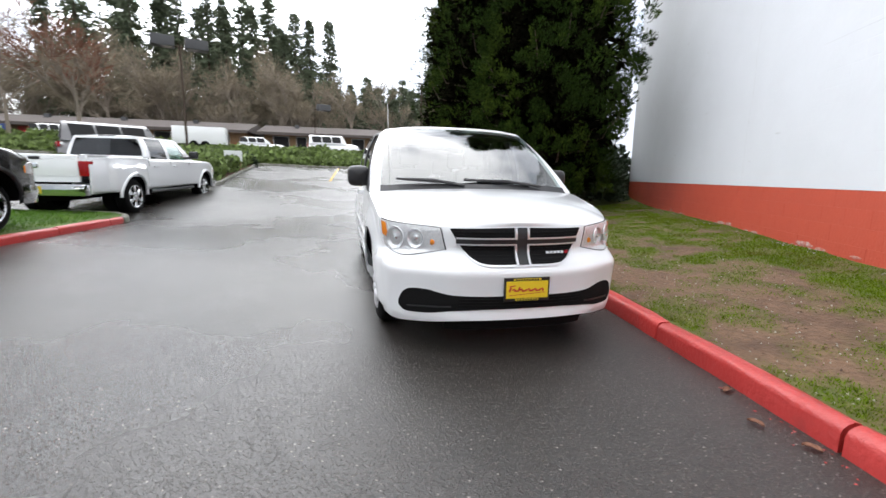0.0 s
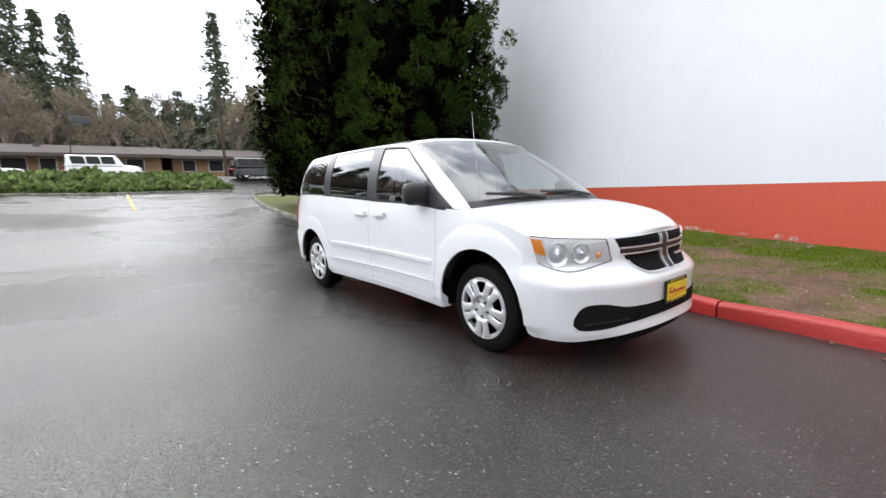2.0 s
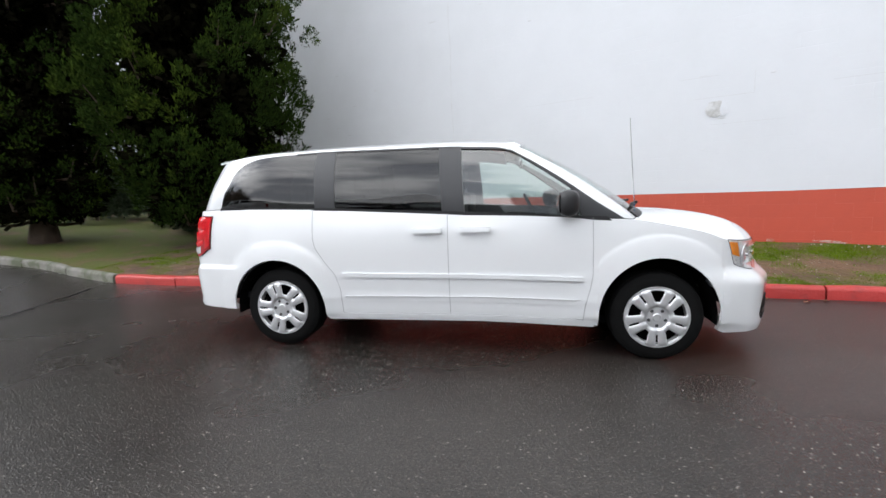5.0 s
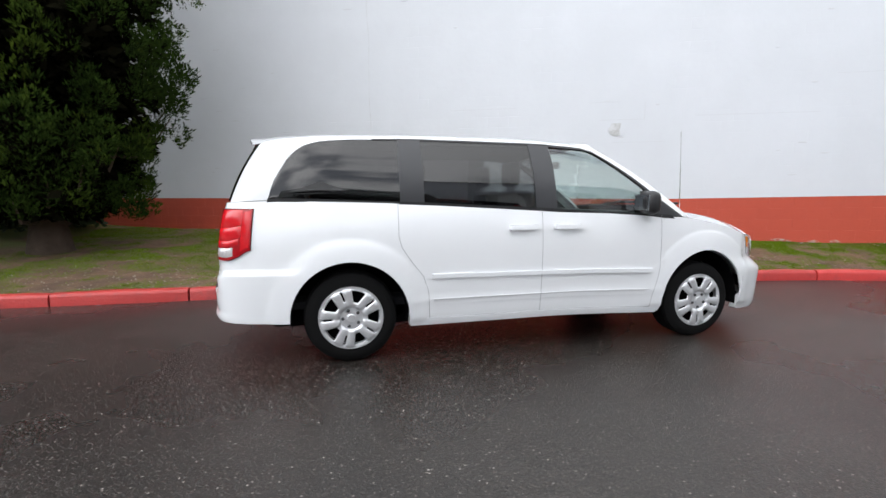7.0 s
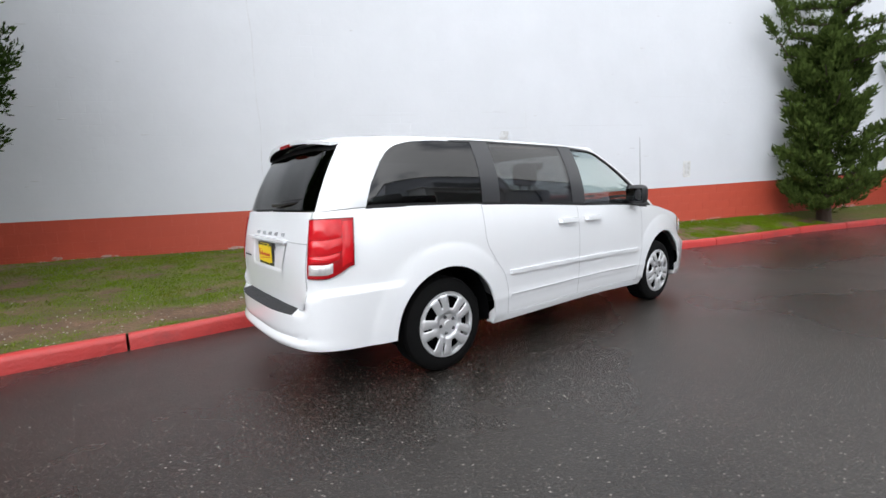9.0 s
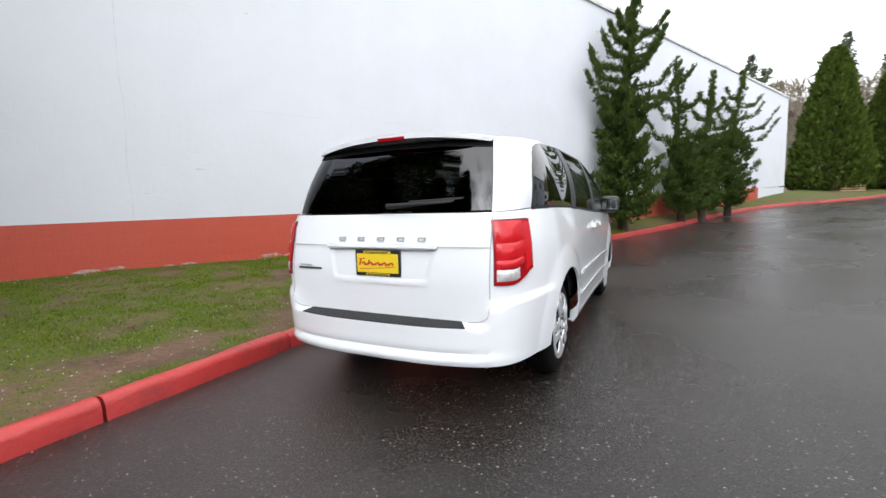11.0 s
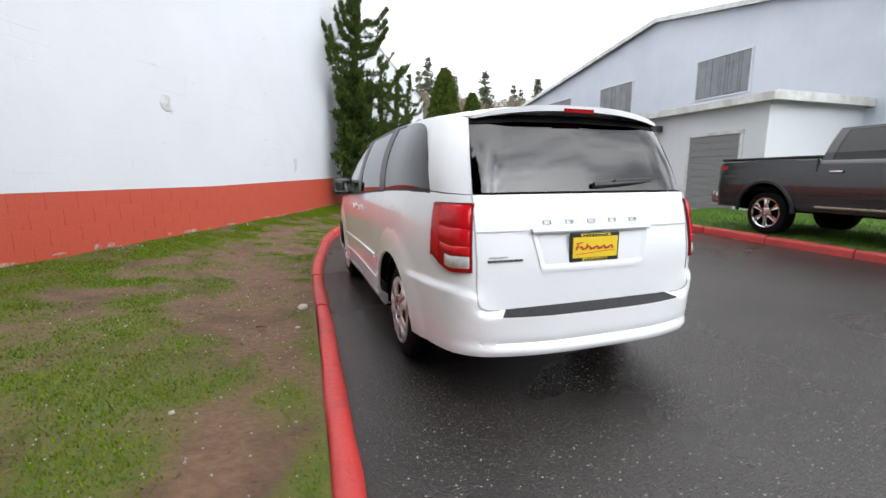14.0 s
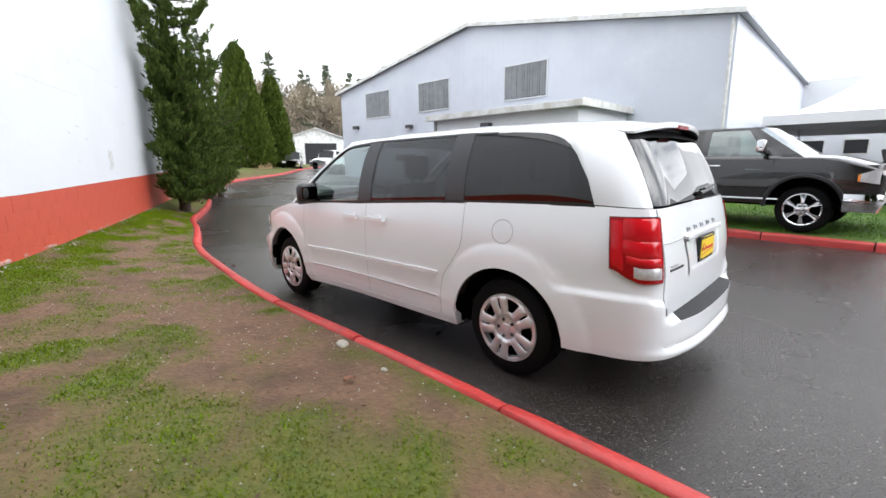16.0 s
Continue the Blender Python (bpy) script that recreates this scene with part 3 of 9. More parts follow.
def side_x(y, z):
    """Half width of the lower body at a station and height."""
    if y < 0.10:
        return plan_at(plan_find(y, z, False, 1), z)[0]
    if y > 3.3:
        return plan_at(plan_find(y, z, True, 1), z, True)[0]
    return van_w(z, y)


def front_y(x, z):
    return plan_at(plan_find(abs(x), z, False, 0), z)[1]


def rear_y(x, z):
    return plan_at(plan_find(abs(x), z, True, 0), z, True)[1]


BELT = [(-1.0, 0.866), (-0.80, 0.862), (-0.60, 0.872), (-0.45, 0.889), (-0.30, 0.945), (0.0, 1.015), (0.19, 1.050), (0.31, 1.057), (1.0, 1.099), (1.44, 1.126), (1.62, 1.137), (2.1, 1.163), (2.52, 1.185), (2.70, 1.192), (3.2, 1.207), (3.63, 1.214), (3.8, 1.207), (4.1, 1.198)]
ARCHES = ((0.0, 0.432), (3.078, 0.432))


def arch_bottom(y, base):
    z = base
    for yc, r in ARCHES:
        if abs(y - yc) < r:
            z = max(z, 0.345 + math.sqrt(r * r - (y - yc) ** 2))
    return z


def body_columns():
    """Stations round half of the lower body, from the middle of the nose to the middle of the tail."""
    cols = [("f", 5.0 * k / 22) for k in range(23)] + [("b", k / 6) for k in range(1, 6)]
    ys = [lerp(-0.47, 3.515, k / 70) for k in range(71)]
    for yc, r in ARCHES:
        ys = [y for y in ys if abs(y - yc) > r + 0.012]
        ys += [yc - r * 1.0005, yc + r * 1.0005]
        ys += [yc + r * 0.9999 * math.sin(math.pi / 2 * k / 13) for k in range(-13, 14)]
    cols += [("s", y) for y in sorted(set(round(y, 5) for y in ys))]
    cols += [("r", 7.0 * (1 - k / 44)) for k in range(45)]
    return cols


def column_point(c, z):
    kind, v = c
    if kind == "s":
        return side_x(v, z), v
    if kind == "f":
        return plan_at(v, z)
    if kind == "b":
        return plan_at(lerp(5.0, plan_find(-0.47, z, False, 1), v), z)
    return plan_at(v, z, True)


def column_top(c):
    x, y = column_point(c, 0.87 if c[0] in "fb" else 1.2)
    z = curve(BELT, y)
    return (*column_point(c, z), z)


def van_body(van):
    """The painted lower shell with its wheel openings, the flared lips and the bumpers' tuck-under."""
    cols = body_columns()
    rows = 28
    vs, fs = [], []
    for c in cols:
        top = column_top(c)[2]
        if c[0] == "s":
            base = curve([(-0.47, 0.232), (-0.43, 0.25), (0.5, 0.27), (3.0, 0.27)], c[1]) if c[1] < 3.1 else 0.335
            base = arch_bottom(c[1], base)
        else:
            base = 0.335 if c[0] == "r" else (curve([(0, 0.282), (1.6, 0.276), (3.0, 0.246), (5, 0.234)], c[1]) if c[0] == "f" else 0.233)
        tail = 1.0 if c[0] == "r" else step01((c[1] - 3.25) / 0.26) if c[0] == "s" else 0.0
        zt = curve([(0, 0.556), (2.1, 0.556), (2.6, 0.60), (3.2, 0.67), (8, 0.69)], c[1] if c[0] == "r" else 8)
        for k in range(rows + 1):
            z = base + (top - base) * k / rows
            if tail:
                z2 = lerp(base, zt - 0.004, k / 12) if k <= 12 else (lerp(zt, zt + 0.055, (k - 13) / 5) if k <= 18 else lerp(zt + 0.055, top, (k - 18) / (rows - 18)))
                z = lerp(z, max(z2, base + 0.001 * k), tail)
            x, y = column_point(c, z)
            flare = 0.0
            for yc, r in ARCHES:
                d = math.hypot(y - yc, z - 0.345) - r
                if d < 0.16 and z > 0.3:
                    flare = max(flare, 0.022 * (1 - max(0.0, d) / 0.16) ** 0.6)
            if c[0] in "fb":
                flare *= step01((c[1] if c[0] == "b" else 0.0))
            crease = 0.007 * math.exp(-((z - 0.455) / 0.022) ** 2) if c[0] == "s" else 0.0
            vs.append((x + flare + crease, y, z))
        # tuck-under: the edge returns inwards
        x, y, z = vs[-(rows + 1)]
        vs.append((x * (0.985 if z > 0.36 else 0.93), y if c[0] == "s" else y * 0.95 if c[0] in "fb" else 3.3 + (y - 3.3) * 0.94, z - 0.004))
    n = rows + 2
    for i in range(len(cols) - 1):
        for k in range(rows):
            a = i * n + k
            fs.append((a, a + 1, a + n + 1, a + n))
        fs.append((i * n + rows + 1, i * n, (i + 1) * n, (i + 1) * n + rows + 1))
    m = len(vs)
    vs = vs + [(-x, y, z) for x, y, z in vs]
    fs = fs + [tuple(k + m for k in reversed(f)) for f in fs]
    bm = tidy(vs, fs)
    bmesh.ops.remove_doubles(bm, verts=list(bm.verts), dist=0.0004)
    bmesh.ops.recalc_face_normals(bm, faces=list(bm.faces))
    ob = smooth(part("body", bm, M_WHITE, van, "glossy white painted body shell"), 42)
    return ob


# Greenhouse: matching points of the belt line and the roof rail round half of the van: (name, belt x, y, z, roof x, y, z)
GH = [
    (0.0, -0.03, 1.085, 0.0, 1.02, 1.715),
    (0.30, 0.00, 1.085, 0.27, 1.025, 1.712),
    (0.58, 0.05, 1.08, 0.52, 1.035, 1.700),
    (0.74, 0.10, 1.073, 0.735, 1.055, 1.672),
    (0.0, 0.19, 1.055, 0.770, 1.075, 1.655),
    (0.0, 0.31, 1.063, 0.785, 1.14, 1.647),
    (0.0, 1.44, 1.132, 0.800, 1.47, 1.664),
    (0.0, 1.62, 1.143, 0.803, 1.65, 1.669),
    (0.0, 2.52, 1.191, 0.803, 2.53, 1.679),
    (0.0, 2.70, 1.198, 0.800, 2.70, 1.679),
    (0.0, 3.63, 1.220, 0.755, 3.45, 1.657),
    (0.0, 3.80, 1.212, 0.715, 3.58, 1.645),
    (0.712, 3.905, 1.205, 0.650, 3.69, 1.630),
    (0.40, 3.935, 1.205, 0.36, 3.725, 1.650),
    (0.0, 3.94, 1.205, 0.0, 3.735, 1.655),
]
GH = [(c if c[0] or c[1] in (-0.03, 3.94) else (side_x(c[1], c[2]) - 0.004, *c[1:])) for c in GH]


def column_mix(i, f):
    """A column between i and i + 1, rounded smoothly round the rear corner, and the way the belt runs there."""
    a, b = GH[i], GH[min(i + 1, len(GH) - 1)]
    if not 9 <= i <= 12:
        return [lerp(p, q, f) for p, q in zip(a, b)], (Vector(b[:3]) - Vector(a[:3])).normalized()
    z, d = GH[i - 1], GH[i + 2]
    span = lambda p, q: (Vector(q[:3]) - Vector(p[:3])).length
    h0, h1, h2 = span(z, a), span(a, b), span(b, d)
    c, way = [], []
    for k in range(6):
        s0, s1, s2 = (a[k] - z[k]) / h0, (b[k] - a[k]) / h1, (d[k] - b[k]) / h2
        m0 = (s0 * h1 + s1 * h0) / (h0 + h1) * h1 if i > 9 else s1 * h1
        m1 = (s1 * h2 + s2 * h1) / (h1 + h2) * h1
        c.append((2 * f**3 - 3 * f**2 + 1) * a[k] + (f**3 - 2 * f**2 + f) * m0 + (3 * f**2 - 2 * f**3) * b[k] + (f**3 - f**2) * m1)
        way.append((6 * f * f - 6 * f) * a[k] + (3 * f * f - 4 * f + 1) * m0 + (6 * f - 6 * f * f) * b[k] + (3 * f * f - 2 * f) * m1)
    return c, Vector(way[:3]).normalized()


def gh_point(i, f, t, side=1, out=0.0):
    """A point of the greenhouse between columns i and i + 1 (f) at height t, bulging outwards between belt and roof."""
    c, tan = column_mix(i, f)
    p0, p1 = Vector(c[:3]), Vector(c[3:])
    p = p0.lerp(p1, t)
    up = (p1 - p0).normalized()
    nrm = tan.cross(up).normalized()
    if nrm.x * p.x + nrm.y * (p.y - 2.0) < 0:
        nrm = -nrm
    hump = 4 * t * (1 - t)
    k = i + f
    p = p + nrm * (out + 0.038 * hump * (0.5 + 0.5 * step01((k - 4.2) / 1.2) * step01((12.0 - k) / 2.2)))
    ahead = max(0.0, min(1.0, 6.0 - (i + f)))
    p = p + Vector((0, -0.010, 0.014)) * hump * ahead
    return Vector((p.x * side, p.y, p.z))


def gh_panel(i0, i1, t0, t1, side=1, out=0.0, thick=0.02, nv=10, both=False, shape=None):
    """A closed panel over columns i0 to i1 (may be fractions) between the heights t0 and t1; shape(s) may bend its lower and upper edges."""
    def fn(u, v, d):
        s = lerp(-i1, i1, u) if both else lerp(i0, i1, u)
        sd = side
        if both and s < 0:
            sd, s = -side, -s
        i = min(int(s), len(GH) - 2)
        lo, hi = (t0, t1) if shape is None else shape(s, t0, t1)
        return gh_point(i, s - i, lerp(lo, hi, v), sd, out - d)
    return slab(fn, 28 if both else max(6, int((i1 - i0) * 26)), nv, thick)


def pane(name, bm, material, parent, label=""):
    """A glass pane from a slab: its outer skin is the glossy tinted glass, its back and rim are clear."""
    n = len(bm.faces)
    bm.faces.ensure_lookup_table()
    ob = part(name, bm, [material, M_CLEAR_BACK], parent, label)
    count = ob["outer"] = PANE_FACES.get(n, n // 2)
    for k, p in enumerate(ob.data.polygons):
        p.material_index = 0 if k < count else 1
    del ob["outer"]
    return smooth(ob)


def van_greenhouse(van):
    """Pillars, roof, and panes, each a part."""
    for sd in (1, -1):
        smooth(part("front_pillar", gh_panel(3.62, 4.92, 0.0, 1.0, sd, 0.0, 0.03), M_WHITE, van))
        edge = lambda s: curve([(5.0, 0.86), (5.06, 0.915), (5.2, 0.945), (6.0, 0.955)], s)
        pane("front_side_window", gh_panel(5.0, 6.0, 0, 1, sd, -0.006, 0.006, shape=lambda s, a, b: (0.01, edge(s))), M_GLASS, van, "lightly tinted front door glass")
        smooth(part("door_frame", gh_panel(5.0, 6.0, 0, 1, sd, 0.0, 0.03, shape=lambda s, a, b: (edge(s) + 0.02, 1.0)), M_WHITE, van))
        smooth(part("window_seal", gh_panel(5.0, 6.0, 0, 1, sd, 0.004, 0.025, nv=2, shape=lambda s, a, b: (edge(s) - 0.012, edge(s) + 0.026)), M_TRIM, van))
        smooth(part("window_seal", gh_panel(4.93, 5.04, 0, 0.93, sd, 0.004, 0.025), M_TRIM, van))
        smooth(part("mirror_sail", gh_panel(4.55, 5.21, 0, 1, sd, 0.006, 0.03, shape=lambda s, a, b: (0.0, curve([(4.55, 0.0), (4.9, 0.20), (5.0, 0.33), (5.12, 0.30), (5.21, 0.02)], s))), M_GREYTRIM, van))
        smooth(part("middle_pillar", gh_panel(6.0, 7.0, -0.01, 0.972, sd, 0.004, 0.03), M_GREYTRIM, van))
        pane("sliding_door_window", gh_panel(7.0, 8.0, 0.0, 0.975, sd, 0.0, 0.006), M_TINT, van, "dark privacy glass of the sliding door")
        smooth(part("rear_pillar", gh_panel(8.0, 9.0, -0.01, 0.972, sd, 0.004, 0.03), M_GREYTRIM, van))
        pane("quarter_window", gh_panel(9.0, 10.0, 0, 1, sd, 0.0, 0.006, nv=14, shape=lambda s, a, b: (0.0, curve([(9.0, 0.965), (9.4, 0.960), (9.6, 0.945), (9.76, 0.912), (9.895, 0.81), (9.96, 0.61), (10.0, 0.30)], s))), M_TINT_DARK, van, "dark privacy glass quarter window")
        smooth(part("rear_corner_pillar", gh_panel(9.0, 12.0, 0, 1, sd, 0.0, 0.03, nv=14, shape=lambda s, a, b: (0.0 if s >= 10.0 else curve([(9.0, 0.975), (9.4, 0.970), (9.6, 0.955), (9.76, 0.924), (9.895, 0.825), (9.96, 0.63), (9.999, 0.32), (10.0, 0.0)], s), 1.0)), M_WHITE, van))
        smooth(part("window_ledge", gh_panel(5.05, 10.0, -0.035, 0.012, sd, 0.008, 0.03, nv=2), M_TRIM, van))
        smooth(part("window_header", gh_panel(6.0, 9.25, 0.958, 0.985, sd, 0.004, 0.03, nv=2), M_TRIM, van))
    pane("windshield", gh_panel(0, 3.62, 0.015, 0.945, 1, 0.0, 0.006, both=True), M_SCREEN, van, "raked front windshield")
    smooth(part("roof_header", gh_panel(0, 3.64, 0.945, 1.0, 1, 0.003, 0.03, both=True, nv=3), M_WHITE, van))
    # the tail glass; the black band along its top paints the spoiler's shade
    def back(u0, u1, t0, t1, out, thick):
        def fn(u, v, d):
            x = lerp(u0, u1, u)
            s = 14 - abs(x) * 2
            i = min(int(s), 13)
            return gh_point(i, s - i, lerp(t0, t1, v), 1 if x >= 0 else -1, out - d)
        return slab(fn, 24, 10, thick)
    pane("rear_window", back(-1, 1, 0.02, 0.97, 0.004, 0.006), M_TINT_DARK, van, "dark privacy glass tailgate window")
    part("window_shade", back(-1, 1, 0.90, 1.0, 0.008, 0.004), M_INTAKE, van, "black band painting the shade below the spoiler")
    # roof skin from the rail inwards, with a gentle crown
    loop = []
    for i in range(len(GH) - 1):
        steps = 6
        for k in range(steps):
            loop.append(gh_point(i, k / steps, 1.0))
    loop.append(gh_point(len(GH) - 2, 1.0, 1.0))
    crown = [(1.0, 1.722), (1.5, 1.757), (2.2, 1.768), (3.0, 1.760), (3.5, 1.735), (3.84, 1.695)]
    vs, fs, rows = [], [], 10
    for p in loop:
        for k in range(rows + 1):
            s = k / rows
            y = p.y + (min(max(p.y, 1.6), 3.3) - p.y) * s * 0.35
            x = p.x * (1 - s)
            top = curve(crown, y)
            vs.append((x, y, p.z + (top - p.z) * (1 - (1 - s) ** 2.6)))
    for i in range(len(loop) - 1):
        for k in range(rows):
            a = i * (rows + 1) + k
            fs.append((a, a + 1, a + rows + 2, a + rows + 1))
    m = len(vs)
    vs += [(-x, y, z) for x, y, z in vs]
    fs += [tuple(k + m for k in reversed(f)) for f in fs]
    bm = tidy(vs, fs)
    bmesh.ops.remove_doubles(bm, verts=list(bm.verts), dist=0.002)
    bmesh.ops.recalc_face_normals(bm, faces=list(bm.faces))
    roof = smooth(part("roof", bm, M_WHITE, van), 60)
    so = roof.modifiers.new("thickness", "SOLIDIFY")
    so.thickness, so.offset = 0.025, -1
    # spoiler lip over the tail glass
    def lip(u, v, d):
        e = abs(lerp(-1, 1, u))
        x = lerp(-1, 1, u) * lerp(0.68, 0.645, v)
        y = lerp(3.45, 3.815 - 0.07 * e**3, v)
        rail = curve([(3.40, 0.765), (3.58, 0.715), (3.69, 0.665), (3.85, 0.65)], y)
        z = 1.640 + (curve(crown, min(y, 3.70)) - 1.640) * (1 - min(1.0, abs(x) / rail) ** 2.6) + 0.006
        return Vector((x, y, z - 0.010 * v * v - d * (0.05 + 0.95 * v) * (1 - 0.5 * e**4)))
    sp = smooth(part("spoiler", slab(lip, 30, 12, 0.034), M_WHITE, van), 45)
    # thin black skin below the white lip paints its shaded underside
    part("spoiler_underside", slab(lambda u, v, d: lip(u, lerp(0.35, 0.985, v), 0.0) - Vector((0, 0, 0.037 * (0.05 + 0.95 * v) * (1 - 0.5 * abs(lerp(-1, 1, u)) ** 4) + d)), 30, 10, 0.003), M_INTAKE, sp)
    part("high_brake_lamp", slab(lambda u, v, d: (lerp(-0.10, 0.10, u), 3.822 - d, lerp(1.668, 1.690, v)), 6, 2, 0.03), M_REDLENS, sp, "narrow red high brake lamp")
    # hood and fender tops in one sweep from the body's upper edge to the middle line
    mid = [(-0.93, 0.866), (-0.87, 0.920), (-0.75, 0.985), (-0.6, 1.030), (-0.45, 1.058), (-0.25, 1.080), (-0.03, 1.092)]
    edge = [column_top(c) for c in body_columns() if c[0] != "r" and (c[0] in "fb" or c[1] < 0.16)] + [(side_x(0.19, 1.05), 0.19, 1.05)]
    def hood(sd):
        vs, rows = [], 18
        for x, y, z in edge:
            q = min(1.0, max(0.0, (y + 0.93) / 1.12))
            yc = lerp(-0.93, -0.03, q)
            zc = curve(mid, yc)
            for k in range(rows + 1):
                t = k / rows
                vs.append((x * (1 - t) * sd, y + (yc - y) * (1 - (1 - t) ** 2), z + (max(zc, z) - z) * (1 - (1 - t) ** 2.5)))
        n = rows + 1
        return vs, [(i * n + k, i * n + k + 1, (i + 1) * n + k + 1, (i + 1) * n + k) for i in range(len(edge) - 1) for k in range(rows)]
    va, fa = hood(1)
    vb, fb = hood(-1)
    bm = tidy(va + vb, fa + [tuple(k + len(va) for k in reversed(f)) for f in fb])
    bmesh.ops.remove_doubles(bm, verts=list(bm.verts), dist=0.0008)
    bmesh.ops.recalc_face_normals(bm, faces=list(bm.faces))
    smooth(part("hood", bm, M_WHITE, van), 60)
    # headliner under the roof skin, dark grey to paint in the cabin's shade
    part("headliner", slab(lambda u, v, d: Vector((lerp(-0.70, 0.70, u), lerp(1.15, 3.55, v), 1.690 - 0.05 * abs(lerp(-1, 1, u)) ** 3 - 0.05 * abs(lerp(-1, 1, v)) ** 6 - d)), 12, 12, 0.01), M_DASH, van)


def on_side(sd, y, z, out=0.0):
    return Vector(((side_x(y, z) + out) * sd, y, z))


def on_front(x, z, out=0.0):
    return Vector((x, front_y(x, z) - out, z))


def on_rear(x, z, out=0.0):
    return Vector((x, rear_y(x, z) + out, z))


def side_strip(sd, y0, y1, lo, hi, out, thick, nu=24, nv=4):
    """A piece on the flank between the heights lo(y) and hi(y)."""
    def fn(u, v, d):
        y = lerp(y0, y1, u)
        return on_side(sd, y, lerp(lo(y), hi(y), v), out - d)
    return slab(fn, nu, nv, thick)


def front_strip(x0, x1, lo, hi, out, thick, nu=24, nv=6):
    def fn(u, v, d):
        x = lerp(x0, x1, u)
        return on_front(x, lerp(lo(x), hi(x), v), out - d)
    return slab(fn, nu, nv, thick)


def rear_strip(x0, x1, lo, hi, out, thick, nu=24, nv=6):
    def fn(u, v, d):
        x = lerp(x0, x1, u)
        return on_rear(x, lerp(lo(x), hi(x), v), out - d)
    return slab(fn, nu, nv, thick)


def seam(sd, pts, width=0.005):
    """A panel gap along points (y, z) of the flank."""
    vs, fs = [], []
    dense = []
    for (a, b), (c, d) in zip(pts, pts[1:]):
        n = max(2, int(math.hypot(c - a, d - b) / 0.03))
        dense += [(lerp(a, c, k / n), lerp(b, d, k / n)) for k in range(n)]
    dense.append(pts[-1])
    for i, (y, z) in enumerate(dense):
        y0, z0 = dense[max(i - 1, 0)]
        y1, z1 = dense[min(i + 1, len(dense) - 1)]
        l = math.hypot(y1 - y0, z1 - z0) or 1
        ny, nz = -(z1 - z0) / l * width / 2, (y1 - y0) / l * width / 2
        for e in (-1, 1):
            vs.append(on_side(sd, y + ny * e, z + nz * e, 0.0025 + flare_at(y, z)))
    for i in range(len(dense) - 1):
        fs.append((2 * i, 2 * i + 1, 2 * i + 3, 2 * i + 2))
    return tidy(vs, fs)


def flare_at(y, z):
    f = 0.0
    for yc, r in ARCHES:
        d = math.hypot(y - yc, z - 0.345) - r
        if d < 0.16 and z > 0.3:
            f = max(f, 0.022 * (1 - max(0.0, d) / 0.16) ** 0.6)
    return f + 0.007 * math.exp(-((z - 0.455) / 0.022) ** 2)


